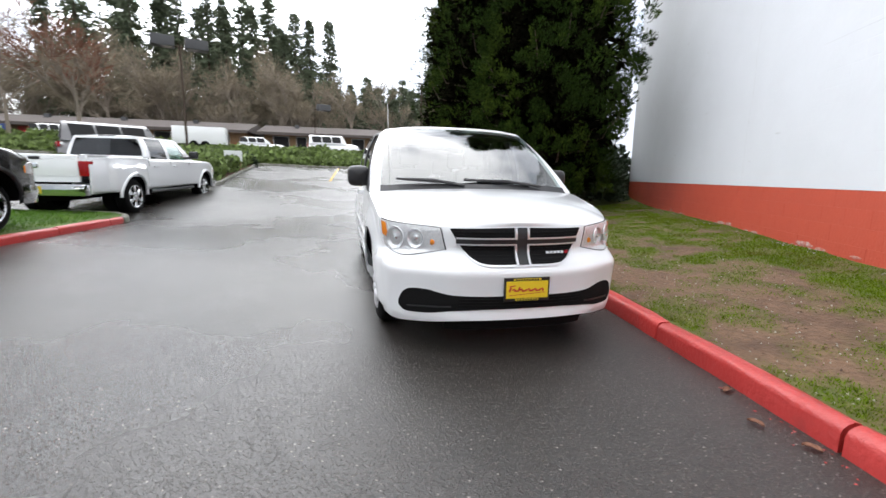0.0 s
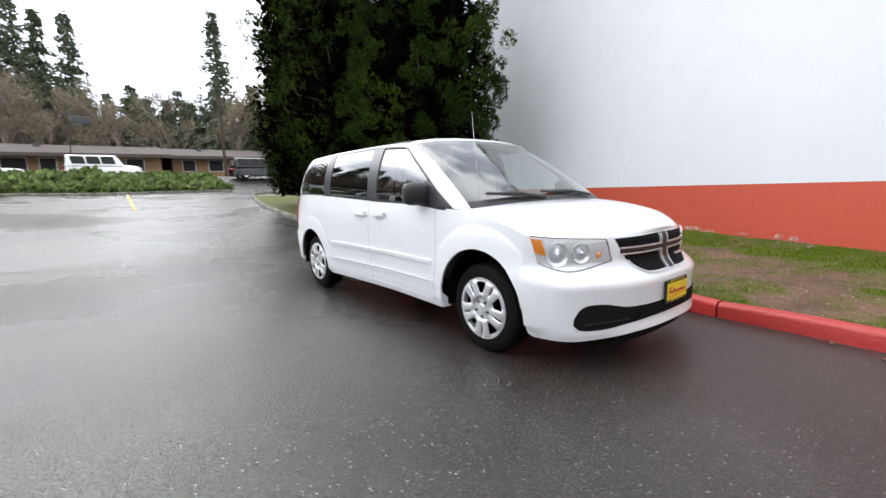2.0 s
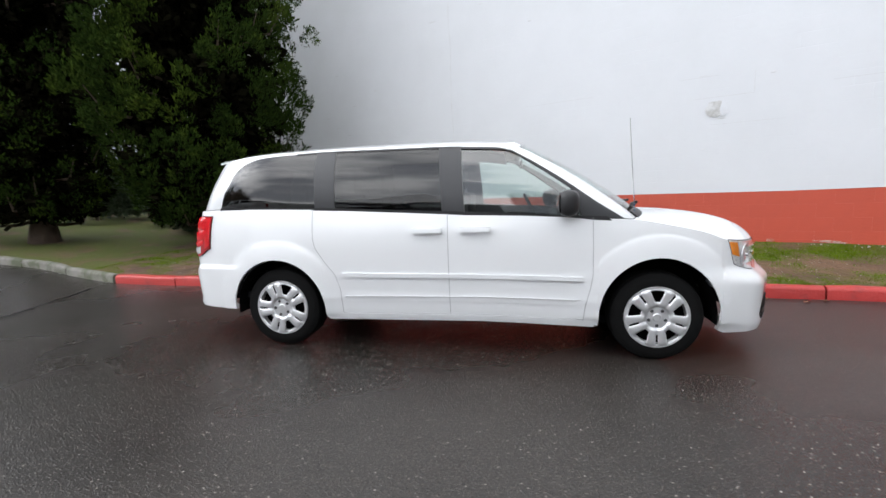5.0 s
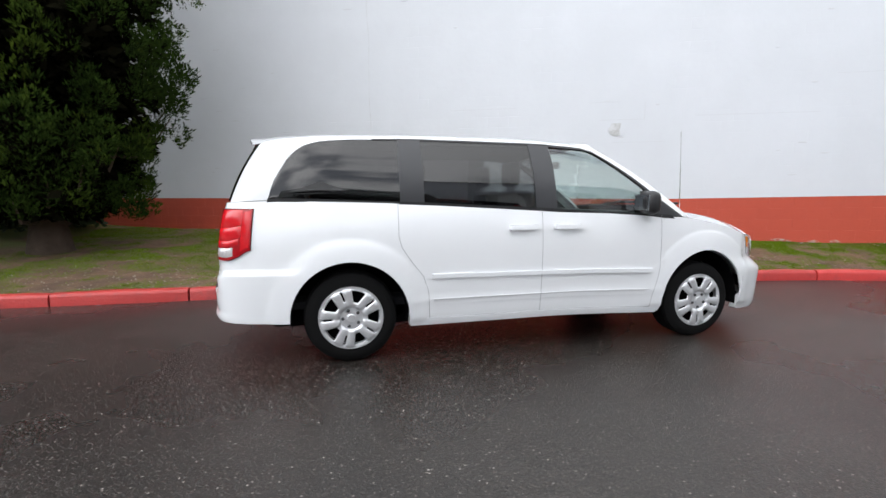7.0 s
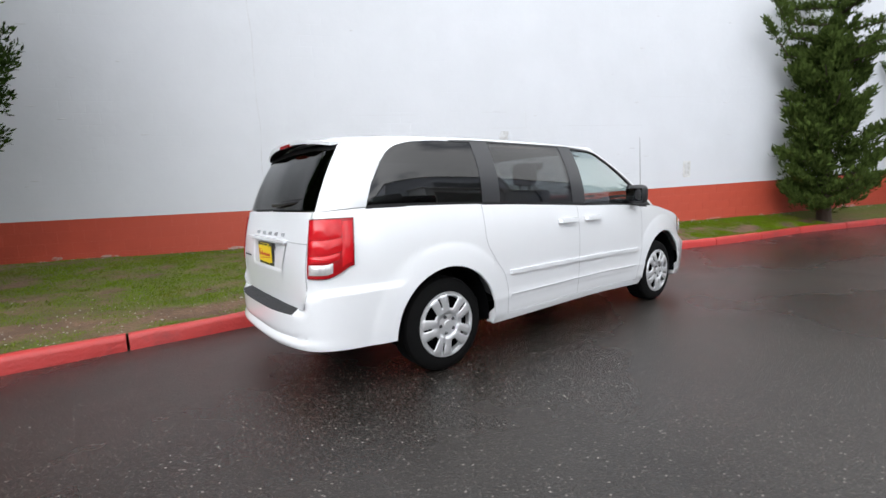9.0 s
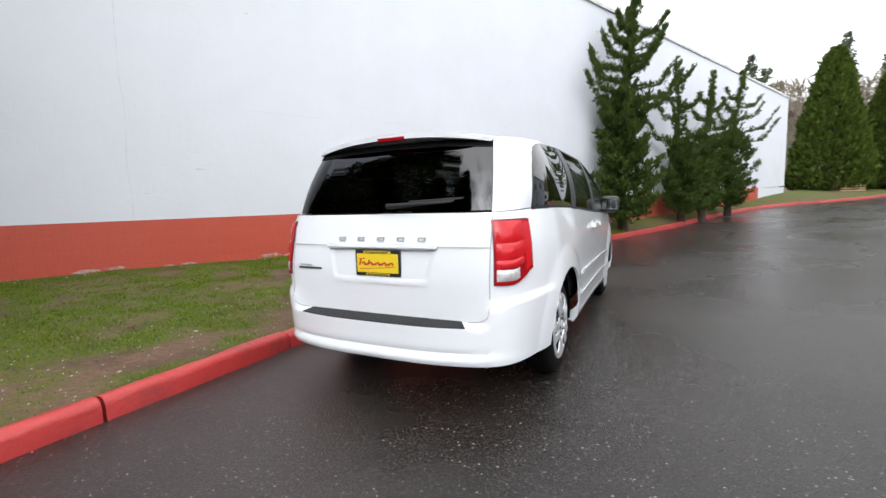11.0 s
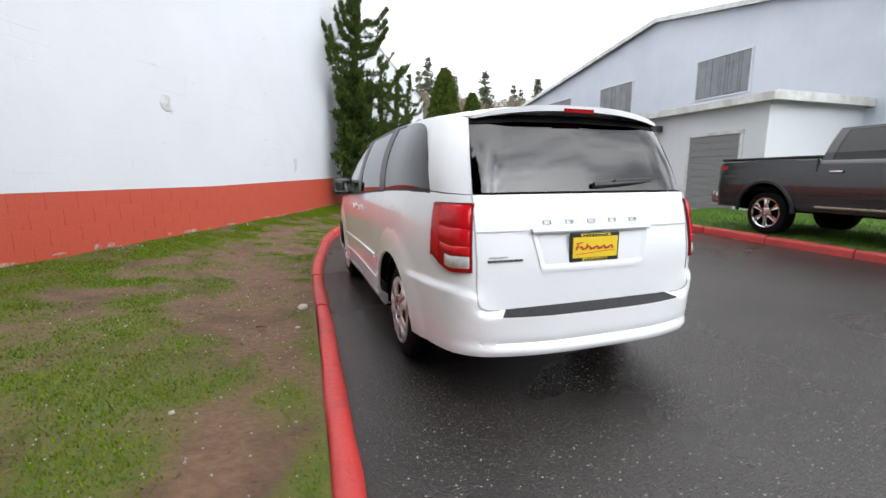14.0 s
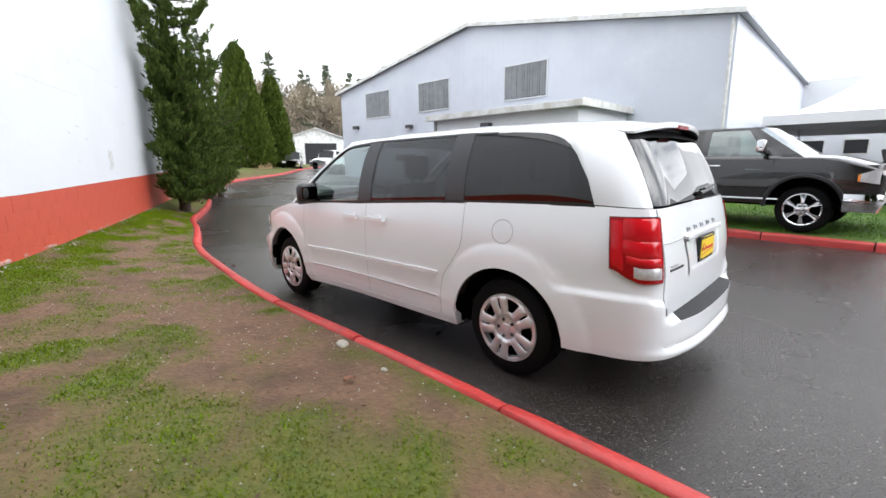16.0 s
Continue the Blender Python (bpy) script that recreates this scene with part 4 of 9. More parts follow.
def wheel(parent, name, m, tyre_r=0.345, tyre_w=0.225, rim_r=0.230, spokes=5, rim_mat=None, hub_label="silver wheel cover with split spokes", twin=5):
    """A wheel: tyre, dark dish behind, rim ring, spokes, hub and lug nuts. Its outer face looks along +x."""
    hub = thing_part(name, parent, m)
    w = tyre_w / 2
    prof = [(rim_r, w - 0.012), (rim_r + 0.012, w + 0.002), (rim_r + 0.055, w + 0.006), (tyre_r - 0.035, w - 0.004), (tyre_r - 0.012, w - 0.018), (tyre_r - 0.001, w - 0.045)]
    for k in range(5):
        x = lerp(w - 0.055, -w + 0.055, k / 4)
        prof += [(tyre_r, x + 0.012), (tyre_r, x - 0.008), (tyre_r - 0.008, x - 0.010), (tyre_r - 0.008, x - 0.016)]
    prof += [(tyre_r - 0.001, -w + 0.03), (tyre_r - 0.03, -w), (rim_r, -w + 0.01)]
    smooth(part("tyre", turn(prof, 56), M_RUBBER, hub), 35)
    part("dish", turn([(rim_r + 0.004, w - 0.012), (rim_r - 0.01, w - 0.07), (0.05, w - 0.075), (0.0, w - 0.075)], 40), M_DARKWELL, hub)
    rm = rim_mat or M_SILVER
    smooth(part("rim", turn([(rim_r + 0.010, w + 0.000), (rim_r + 0.006, w + 0.008), (rim_r - 0.008, w + 0.008), (rim_r - 0.022, w - 0.004), (rim_r - 0.026, w - 0.03), (rim_r + 0.002, w - 0.03)], 56, close=True), rm, hub), 35)
    vs, fs = [], []
    if twin:
        # wheel cover: five wide windows and five narrow slots between paired spokes
        R, A = [0.085, 0.11, 0.122, 0.136, 0.15, 0.168, 0.185, 0.198, 0.206, 0.214, rim_r - 0.004], math.radians(36)
        def mark(r):
            half = lerp(0.018, 0.052, min(1, max(0, (r - 0.115) / 0.085))) / r
            slot = 0.011 / r
            fine = [half * 0.5 * k for k in range(3)]
            fine += [lerp(half, A - slot, k / 6) for k in range(1, 7)] + [A]
            return [-a for a in reversed(fine[1:])] + fine
        cols = len(mark(0.1)) - 1
        for r in R:
            for q in range(5):
                base = 2 * math.pi * q / 5 + math.pi / 2
                for j, a in enumerate(mark(r)[:-1]):
                    m = abs(j - cols / 2)
                    ridge = 0.006 * math.sin(math.pi * min(1.0, max(0.0, (m - 2) / 6.0))) ** 0.7 if 2 <= m <= 8 else -0.002
                    x = w + 0.004 + ridge * min(1.0, max(0.0, (r - 0.085) / 0.03)) - 0.014 * max(0.0, (r - 0.19) / 0.035) ** 2
                    vs.append((x, r * math.cos(base + a), r * math.sin(base + a)))
        n = cols * 5
        for i in range(len(R) - 1):
            rm_ = (R[i] + R[i + 1]) / 2
            for k in range(n):
                j = k % cols
                m = abs(j + 0.5 - cols / 2)
                if (m < 2 and 0.122 < rm_ < 0.205) or (m > cols / 2 - 1 and 0.136 < rm_ < 0.205):
                    continue
                fs.append((i * n + k, i * n + (k + 1) % n, (i + 1) * n + (k + 1) % n, (i + 1) * n + k))
        cover = smooth(part("wheel_cover", (vs, fs), rm, hub, hub_label), 35)
        so = cover.modifiers.new("thickness", "SOLIDIFY")
        so.thickness, so.offset = 0.012, -1
    else:
        for k in range(spokes):
            a = 2 * math.pi * k / spokes + math.pi / 2
            ca, sa = math.cos(a), math.sin(a)
            b0 = len(vs)
            for r, h, x in ((0.03, 0.030, w + 0.004), (0.10, 0.030, w + 0.010), (0.17, 0.036, w + 0.008), (rim_r - 0.008, 0.066, w + 0.002)):
                for e, dx in ((-1, -0.02), (-0.7, 0.0), (0, -0.005), (0.7, 0.0), (1, -0.02)):
                    vs.append((x + dx, r * ca - h * e * sa, r * sa + h * e * ca))
            for i in range(3):
                for k2 in range(4):
                    q = b0 + i * 5 + k2
                    fs.append((q, q + 1, q + 6, q + 5))
        smooth(part("spokes", tidy(vs, fs), rm, hub, hub_label), 30)
    smooth(part("hub_cap", turn([(0.0, w + 0.016), (0.028, w + 0.015), (0.034, w + 0.010), (0.075, w + 0.007), (0.105, w + 0.002), (0.11, w - 0.008), (0.05, w - 0.03)], 36), rm, hub), 30)
    for k in range(5):
        a = 2 * math.pi * (k + 0.5) / 5 + math.pi / 2
        nb = turn([(0.0, w + 0.017), (0.010, w + 0.017), (0.0145, w + 0.004)], 10)
        nb.transform(Matrix.Translation((0, 0.062 * math.cos(a), 0.062 * math.sin(a))))
        part("lug_nut", nb, M_CLADDING, hub)
    return hub


def thing_part(name, parent, m):
    """An empty that holds the pieces of a part."""
    e = new(name)
    e.empty_display_size = 0.1
    e.parent = parent
    e.matrix_basis = m
    return e


def seat(van, x, y, z):
    bm = bmesh.new()
    box(bm, x - 0.24, x + 0.24, y - 0.26, y + 0.26, z, z + 0.16, 0.05)
    box(bm, x - 0.24, x + 0.24, y + 0.20, y + 0.36, z + 0.12, z + 0.66, 0.05, Matrix.Identity(4))
    box(bm, x - 0.13, x + 0.13, y + 0.27, y + 0.37, z + 0.70, z + 0.92, 0.045)
    box(bm, x - 0.07, x - 0.05, y + 0.31, y + 0.33, z + 0.62, z + 0.74)
    box(bm, x + 0.05, x + 0.07, y + 0.31, y + 0.33, z + 0.62, z + 0.74)
    return smooth(part("seat", bm, M_CLOTH, van), 40)


def plate(van, name, origin, look_front, big, small_top, small_bot):
    """A dealer plate in a black frame with lettering; origin is its middle."""
    rz = 0 if look_front else 180
    p = thing_part(name, van, pose(*origin, 0, 0, rz))
    part("plate_frame", boxes((-0.165, 0.165, -0.004, 0.012, -0.082, 0.082), bevel=0.004), M_TRIM, p)
    part("plate_sheet", boxes((-0.152, 0.152, -0.008, 0.0, -0.060, 0.058), bevel=0.002), M_YELLOW, p)
    part("frame_band", boxes((-0.10, 0.10, -0.0065, 0.0, 0.062, 0.076), bevel=0.001), M_YELLOW, p)
    part("frame_band", boxes((-0.085, 0.085, -0.0065, 0.0, -0.078, -0.064), bevel=0.001), M_YELLOW, p)
    # dealer logo: a red flourish of plain strokes
    bm = bmesh.new()
    xs = [-0.125, -0.09, -0.062, -0.036, -0.010, 0.016, 0.040, 0.064, 0.09, 0.115]
    for k, x in enumerate(xs):
        h = 0.034 if k in (0, 2) else 0.016
        box(bm, -0.0055, 0.0055, -0.0105, -0.007, -h * 0.5, h * 0.5, 0.001, Matrix.Translation((x, 0, -0.006 + (h - 0.016) * 0.5 + 0.0001 * k)) @ Matrix.Rotation(radians(22), 4, "Y"))
        if k:
            box(bm, -0.012, 0.012, -0.0101, -0.0072, -0.005, 0.005, 0.001, Matrix.Translation((x - 0.012, 0, -0.008 + 0.010 * (k % 2))) @ Matrix.Rotation(radians(-18), 4, "Y"))
    box(bm, -0.022, 0.022, -0.0103, -0.0074, -0.0035, 0.0035, 0.001, Matrix.Translation((-0.11, 0, 0.026)) @ Matrix.Rotation(radians(-8), 4, "Y"))
    box(bm, -0.13, 0.13, -0.0099, -0.0076, -0.0018, 0.0018, 0.0005, Matrix.Translation((0, 0, -0.030)) @ Matrix.Rotation(radians(-4), 4, "Y"))
    part("logo", bm, M_INK_RED, p, "red script logo strokes")
    for z0, n, x0 in ((0.0645, 9, -0.088), (-0.0755, 8, -0.074)):
        bm = bmesh.new()
        for k in range(n):
            box(bm, x0 + k * 0.0195, x0 + 0.014 + k * 0.0195, -0.0085, -0.006, z0, z0 + 0.009)
        part("frame_lettering", bm, M_TRIM, p)
    return p


def van_details(van):
    flat = lambda v: (lambda s: v)
    for sd in (1, -1):
        # flank: lower moulding, sill, door gaps, handles
        smooth(part("side_moulding", side_strip(sd, 0.55, 2.47, lambda y: 0.60 + 0.012 * y, lambda y: 0.634 + 0.012 * y, 0.014, 0.02), M_WHITE, van), 35)
        smooth(part("rocker_crease", slab(lambda u, v, d: on_side(sd, lerp(0.56, 2.46, u), lerp(0.425, 0.468, v), 0.004 + 0.008 * v**3 - d), 24, 6, 0.014), M_WHITE, van), 35)
        part("sill", side_strip(sd, 0.46, 2.635, flat(0.258), flat(0.315), 0.005, 0.02), M_WHITE, van)
        part("panel_gap", seam(sd, [(0.475, 1.07), (0.475, 0.66), (0.495, 0.55), (0.53, 0.43), (0.545, 0.30)]), M_SEAM, van)
        part("panel_gap", seam(sd, [(1.575, 1.135), (1.575, 0.31)]), M_SEAM, van)
        part("panel_gap", seam(sd, [(2.72, 1.195), (2.72, 0.95), (2.70, 0.87), (2.62, 0.75), (2.54, 0.65), (2.50, 0.52), (2.49, 0.315)]), M_SEAM, van)
        part("panel_gap", seam(sd, [(0.545, 0.315), (2.49, 0.315)]), M_SEAM, van)
        for y in (1.36, 1.74):
            h = thing_part("door_handle", van, Matrix.Identity(4))
            smooth(part("handle_bar", side_strip(sd, y - 0.115, y + 0.115, flat(0.985), flat(1.018), 0.042, 0.016, 14, 3), M_WHITE, h), 40)
            smooth(part("handle_cup", slab(lambda u, v, d: on_side(sd, y + 0.06 * math.cos(2 * math.pi * u) * v, 1.005 + 0.034 * math.sin(2 * math.pi * u) * v, 0.004 + 0.003 * (1 - v) - d), 20, 3, 0.006), M_WHITE, h), 40)
            for e in (-0.105, 0.105):
                part("handle_post", side_strip(sd, y + e - 0.014, y + e + 0.014, flat(0.985), flat(1.018), 0.030, 0.03, 2, 2), M_WHITE, h)
        # wheel wells, with their deep shade put into the black
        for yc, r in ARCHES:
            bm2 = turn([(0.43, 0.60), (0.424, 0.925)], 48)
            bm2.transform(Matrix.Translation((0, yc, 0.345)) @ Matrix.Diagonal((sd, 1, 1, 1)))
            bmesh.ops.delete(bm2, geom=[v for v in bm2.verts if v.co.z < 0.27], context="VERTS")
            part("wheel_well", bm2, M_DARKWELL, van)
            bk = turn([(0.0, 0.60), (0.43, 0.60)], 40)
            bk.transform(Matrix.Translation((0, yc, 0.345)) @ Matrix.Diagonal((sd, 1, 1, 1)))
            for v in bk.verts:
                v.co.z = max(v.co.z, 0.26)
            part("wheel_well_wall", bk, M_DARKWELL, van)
        # door mirror
        mr = thing_part("door_mirror", van, Matrix.Identity(4))
        def cap(u, v):
            a, b = 2 * math.pi * u, math.pi * v
            e = 0.55
            sx = math.copysign(abs(math.cos(a)) ** e, math.cos(a)) * math.sin(b) ** e
            sz = math.copysign(abs(math.sin(a)) ** e, math.sin(a)) * math.sin(b) ** e
            return ((1.045 + 0.105 * sx) * sd, 0.655 + 0.075 * -math.cos(b) * 1.0 + 0.02 * sx, 1.185 + 0.098 * sz)
        smooth(part("mirror_housing", tidy(*grid(cap, 28, 14)), M_TRIM, mr, "black plastic mirror housing"), 50)
        smooth(part("mirror_arm", boxes((min(0.90 * sd, 1.02 * sd), max(0.90 * sd, 1.02 * sd), 0.58, 0.69, 1.095, 1.135), bevel=0.012), M_TRIM, mr), 40)
        part("mirror_pane", slab(lambda u, v, d: ((1.045 + lerp(-0.085, 0.085, u)) * sd, 0.732 - d, 1.185 + lerp(-0.062, 0.062, v)), 4, 4, 0.01), M_MIRROR, mr)
        # headlamp
        hl = thing_part("headlamp", van, Matrix.Identity(4))
        lo = lambda u: curve([(0, 0.717), (0.28, 0.682), (0.5, 0.671), (0.75, 0.688), (1, 0.722)], u)
        hi = lambda u: curve([(0, 0.848), (0.08, 0.854), (1, 0.884)], u)
        def lamp_spot(u, v, out=0.0):
            z = lerp(lo(u), hi(u), v)
            p = lerp(lerp(2.0, 2.15, v), lerp(5.15, 5.75, v), u)
            x, y = plan_at(p, min(z, 0.87))
            x1, y1 = plan_at(p + 0.12, min(z, 0.87))
            x0, y0 = plan_at(p - 0.12, min(z, 0.87))
            l = math.hypot(x1 - x0, y1 - y0)
            return Vector(((x + (y1 - y0) / l * out) * sd, y - (x1 - x0) / l * out, z))
        def lamp(u0, u1, out, thick, a=0.0, b=1.0, nu=26, nv=8):
            return slab(lambda u, v, d: lamp_spot(lerp(u0, u1, u), lerp(a, b, v), out - d), nu, nv, thick)
        smooth(part("lamp_gap", lamp(0.0, 1.0, 0.0015, 0.01, -0.03, 1.03), M_DARK, hl), 60)
        part("lamp_bucket", lamp(0.012, 0.988, 0.003, 0.02), M_BUCKET, hl, "silver reflector bucket")
        smooth(part("turn_lens", lamp(0.76, 0.985, 0.007, 0.012, 0.40, 0.93, 10, 6), M_AMBER, hl, "amber turn signal lens"), 50)
        smooth(part("lamp_divider", lamp(0.725, 0.765, 0.009, 0.012, 0.03, 0.97, 4, 6), M_BOWL, hl), 50)
        for cu, cv, r in ((0.58, 0.50, 0.076), (0.27, 0.52, 0.064)):
            c = lamp_spot(cu, cv, 0.006)
            ca, cb = lamp_spot(cu - 0.06, cv), lamp_spot(cu + 0.06, cv)
            turn_z = math.atan2((cb.y - ca.y) * sd, (cb.x - ca.x) * sd)
            bw = turn([(r, -0.004), (r * 0.97, -0.010), (r * 0.90, -0.006), (r * 0.72, 0.004), (r * 0.45, 0.002), (r * 0.25, -0.004), (0.0, -0.010)], 28, axis="y")
            bw.transform(Matrix.Translation(c) @ Matrix.Rotation(turn_z, 4, "Z"))
            smooth(part("reflector_bowl", bw, M_BOWL, hl), 20)
            bu = turn([(0.0, -0.022), (0.010, -0.020), (0.014, -0.006), (0.014, 0.004)], 14, axis="y")
            bu.transform(Matrix.Translation(c))
            part("bulb", bu, M_CHROME, hl)
        kb = turn([(0.0, -0.012), (0.014, -0.009), (0.019, 0.004)], 18, axis="y")
        kb.transform(Matrix.Translation(lamp_spot(0.11, 0.35, 0.006)))
        part("amber_bulb", kb, M_AMBER, hl)
        pane("lamp_lens", lamp(0.0, 1.0, 0.022, 0.003), M_LENS, hl, "clear headlamp lens")
        # tail lamp wrapping round the corner
        tl = thing_part("tail_lamp", van, Matrix.Identity(4))
        foot = lambda u: curve([(0, 0.800), (0.45, 0.797), (0.7, 0.825), (0.88, 0.862), (1, 0.872)], u)
        def tail_spot(u, v, out=0.0):
            z = lerp(foot(u), 1.158, v)
            p = lerp(2.98, 5.4, u)
            x, y = plan_at(p, z, True)
            x1, y1 = plan_at(p + 0.1, z, True)
            x0, y0 = plan_at(p - 0.1, z, True)
            l = math.hypot(x1 - x0, y1 - y0)
            return Vector(((x - (y1 - y0) / l * out) * sd, y + (x1 - x0) / l * out, z))
        def tail(u0, u1, v0, v1, out0, thick, nu=16, nv=10, bulge=0.0):
            return slab(lambda u, v, d: tail_spot(lerp(u0, u1, u), lerp(v0, v1, v), out0 + bulge * math.sin(math.pi * v) ** 0.7 * math.sin(math.pi * u) ** 0.5 - d), nu, nv, thick)
        smooth(part("lamp_gap", tail(0.0, 1.0, -0.012, 1.012, 0.003, 0.01, 24, 8), M_DARK, tl), 60)
        smooth(part("lamp_body", tail(0.015, 0.985, 0.0, 1.0, 0.014, 0.03, 26, 12), M_REDLENS, tl, "deep red tail lamp lens"), 45)
        for v0, v1, u1 in ((0.645, 0.99, 0.76), (0.385, 0.645, 0.76), (0.25, 0.385, 0.72)):
            smooth(part("brake_lens", tail(0.05, u1, v0, v1, 0.0135, 0.012, 20, 10, 0.009), M_REDBRIGHT, tl, "bulging bright red brake lens"), 60)
        smooth(part("side_lens", tail(0.76, 0.96, 0.08, 0.95, 0.014, 0.01, 8, 10, 0.004), M_REDBRIGHT, tl), 60)
        smooth(part("reverse_lens", tail(0.06, 0.60, 0.06, 0.235, 0.014, 0.01, 20, 6, 0.008), M_CLEARLENS, tl, "clear reversing lens"), 60)
        # lower front recess
        fx0, fx1 = (0.30, 0.835) if sd > 0 else (-0.835, -0.30)
        smooth(part("fog_recess", front_strip(fx0, fx1, lambda x: curve([(0.30, 0.352), (0.50, 0.338), (0.70, 0.312), (0.80, 0.318), (0.835, 0.350)], abs(x)), lambda x: curve([(0.30, 0.436), (0.50, 0.442), (0.58, 0.455), (0.66, 0.470), (0.76, 0.468), (0.81, 0.440), (0.835, 0.385)], abs(x)), 0.004, 0.02, 40, 6), M_INTAKE, van, "black fog lamp recess"), 40)
        vx0, vx1 = (0.50, 0.78) if sd > 0 else (-0.78, -0.50)
        smooth(part("recess_blade", front_strip(vx0, vx1, lambda x: 0.362 - 0.06 * (abs(x) - 0.5), lambda x: 0.372 - 0.06 * (abs(x) - 0.5), 0.010, 0.01, 12, 2), M_TRIM, van), 40)
    # wheels
    for x, y in ((-1, 0.0), (-1, 3.078), (1, 0.0), (1, 3.078)):
        wheel(van, "wheel", pose(0.815 * x, y, 0.345, 18 * y, 0, 0 if x > 0 else 180))
    # front face
    smooth(part("lower_grille", front_strip(-0.32, 0.32, lambda x: 0.352, lambda x: 0.436, 0.004, 0.02), M_INTAKE, van, "black lower air intake"), 40)
    for z in (0.375, 0.395, 0.415):
        part("intake_bar", front_strip(-0.45, 0.45, flat(z), flat(z + 0.005), 0.009, 0.006, 20, 1), M_INTAKE, van)
    smooth(part("chin_spoiler", front_strip(-0.52, 0.52, flat(0.185), lambda x: 0.285, -0.05, 0.03), M_INTAKE, van), 40)
    gl = thing_part("grille", van, Matrix.Identity(4))
    gb = lambda x: curve([(0.0, 0.628), (0.27, 0.632), (0.36, 0.668), (0.42, 0.735), (0.465, 0.805), (0.488, 0.842)], abs(x))
    gt = lambda x: curve([(0.0, 0.860), (0.488, 0.850)], abs(x))
    smooth(part("grille_panel", front_strip(-0.488, 0.488, gb, gt, 0.004, 0.02, 40, 8), M_INTAKE, gl, "black mesh grille insert"), 40)
    for k in range(10):
        z = 0.640 + k * 0.021
        w = 0.30 + 0.16 * min(1.0, max(0.0, (z - 0.64) / 0.17))
        part("grille_bar", front_strip(-w, w, flat(z), flat(z + 0.005), 0.009, 0.008, 20, 1), M_INTAKE, gl)
    for za, zb in ((0.748, 0.757), (0.786, 0.795)):
        for xa, xb in ((-0.452, -0.040), (0.040, 0.452)):
            smooth(part("grille_trim", front_strip(xa, xb, flat(za), flat(zb), 0.020, 0.02, 20, 2), M_SILVER, gl, "chrome grille trim"), 35)
    for xa, xb in ((-0.052, -0.038), (0.038, 0.052)):
        for za, zb in ((0.634, 0.757), (0.786, 0.858)):
            smooth(part("grille_trim", front_strip(xa, xb, flat(za), flat(zb), 0.022, 0.02, 3, 6), M_SILVER, gl, "chrome grille trim"), 35)
    smooth(part("grille_bar_core", front_strip(-0.452, 0.452, flat(0.757), flat(0.786), 0.014, 0.015, 30, 2), M_TRIM, gl, "dark grey cross bar"), 35)
    smooth(part("grille_cross_core", front_strip(-0.038, 0.038, flat(0.632), flat(0.860), 0.016, 0.015, 4, 6), M_TRIM, gl, "dark grey upright bar"), 35)
    smooth(part("grille_surround", front_strip(-0.40, 0.40, lambda x: gb(x) - 0.005, lambda x: gb(x) + 0.005, 0.012, 0.015, 30, 2), M_SILVER, gl), 35)
    bm = bmesh.new()
    for k in range(5):
        add(bm, front_strip(0.185 + k * 0.030, 0.206 + k * 0.030, flat(0.693), flat(0.706), 0.020, 0.01, 2, 2))
    part("grille_badge", bm, M_SILVER, gl, "small chrome badge bars")
    smooth(part("badge_accent", front_strip(0.338, 0.365, flat(0.690), flat(0.709), 0.020, 0.01, 3, 2), M_REDLENS, gl), 40)
    plate(van, "front_plate", (0.012, -1.022, 0.482), True, "", "", "")
    # cowl, wipers, aerial
    smooth(part("cowl", slab(lambda u, v, d: Vector(gh_point(min(int(abs(lerp(-3.6, 3.6, u))), 3), abs(lerp(-3.6, 3.6, u)) % 1, lerp(-0.02, 0.05, v), 1 if u > 0.5 else -1, 0.012 - d)), 30, 3, 0.02), M_TRIM, van), 50)
    for x0, x1 in ((-0.70, -0.16), (-0.10, 0.58)):
        wp = thing_part("wiper", van, Matrix.Identity(4))
        a = Vector((x1, -0.005 + 0.14 * x1 * x1, 1.118))
        b = Vector((x0, 0.045 + 0.13 * x0 * x0, 1.165))
        part("wiper_arm", tube([a, a.lerp(b, 0.5) + Vector((0, -0.015, 0.02)), b], 0.012, 6), M_TRIM, wp)
        part("wiper_blade", tube([a.lerp(b, 0.15) + Vector((0, 0.02, 0.015)), b + (b - a) * 0.08], 0.012, 6), M_TRIM, wp)
    ae = thing_part("aerial", van, Matrix.Identity(4))
    part("aerial_base", turn([(0.0, 1.075), (0.014, 1.07), (0.02, 1.035)], 14, axis="z"), M_TRIM, ae).location = (-0.80, 0.14, 0.0)
    part("aerial_mast", tube([(-0.80, 0.14, 1.06), (-0.81, 0.19, 1.80)], [0.0035, 0.002], 6), M_CHROME, ae)
    # tail
    tg = thing_part("tailgate", van, Matrix.Identity(4))
    part("tailgate_gap", rear_strip(-0.725, 0.725, flat(1.004), flat(1.010), 0.004, 0.006, 30, 1), M_SEAM, tg)
    for sd in (1, -1):
        part("tailgate_gap", rear_strip(0.722 * sd, 0.728 * sd, flat(0.64), flat(1.20), 0.004, 0.006, 2, 8), M_SEAM, tg)
        part("tailgate_gap", slab(lambda u, v, d: on_rear((0.725 - 0.13 * u**2) * sd, 0.64 - 0.062 * math.sin(u * math.pi / 2) + 0.006 * v, 0.006 - d), 12, 1, 0.006), M_SEAM, tg)
    # plate recess: ledge, sloping sides
    smooth(part("plate_ledge", rear_strip(-0.40, 0.40, flat(1.000), flat(1.018), 0.030, 0.04, 20, 3), M_WHITE, tg), 35)
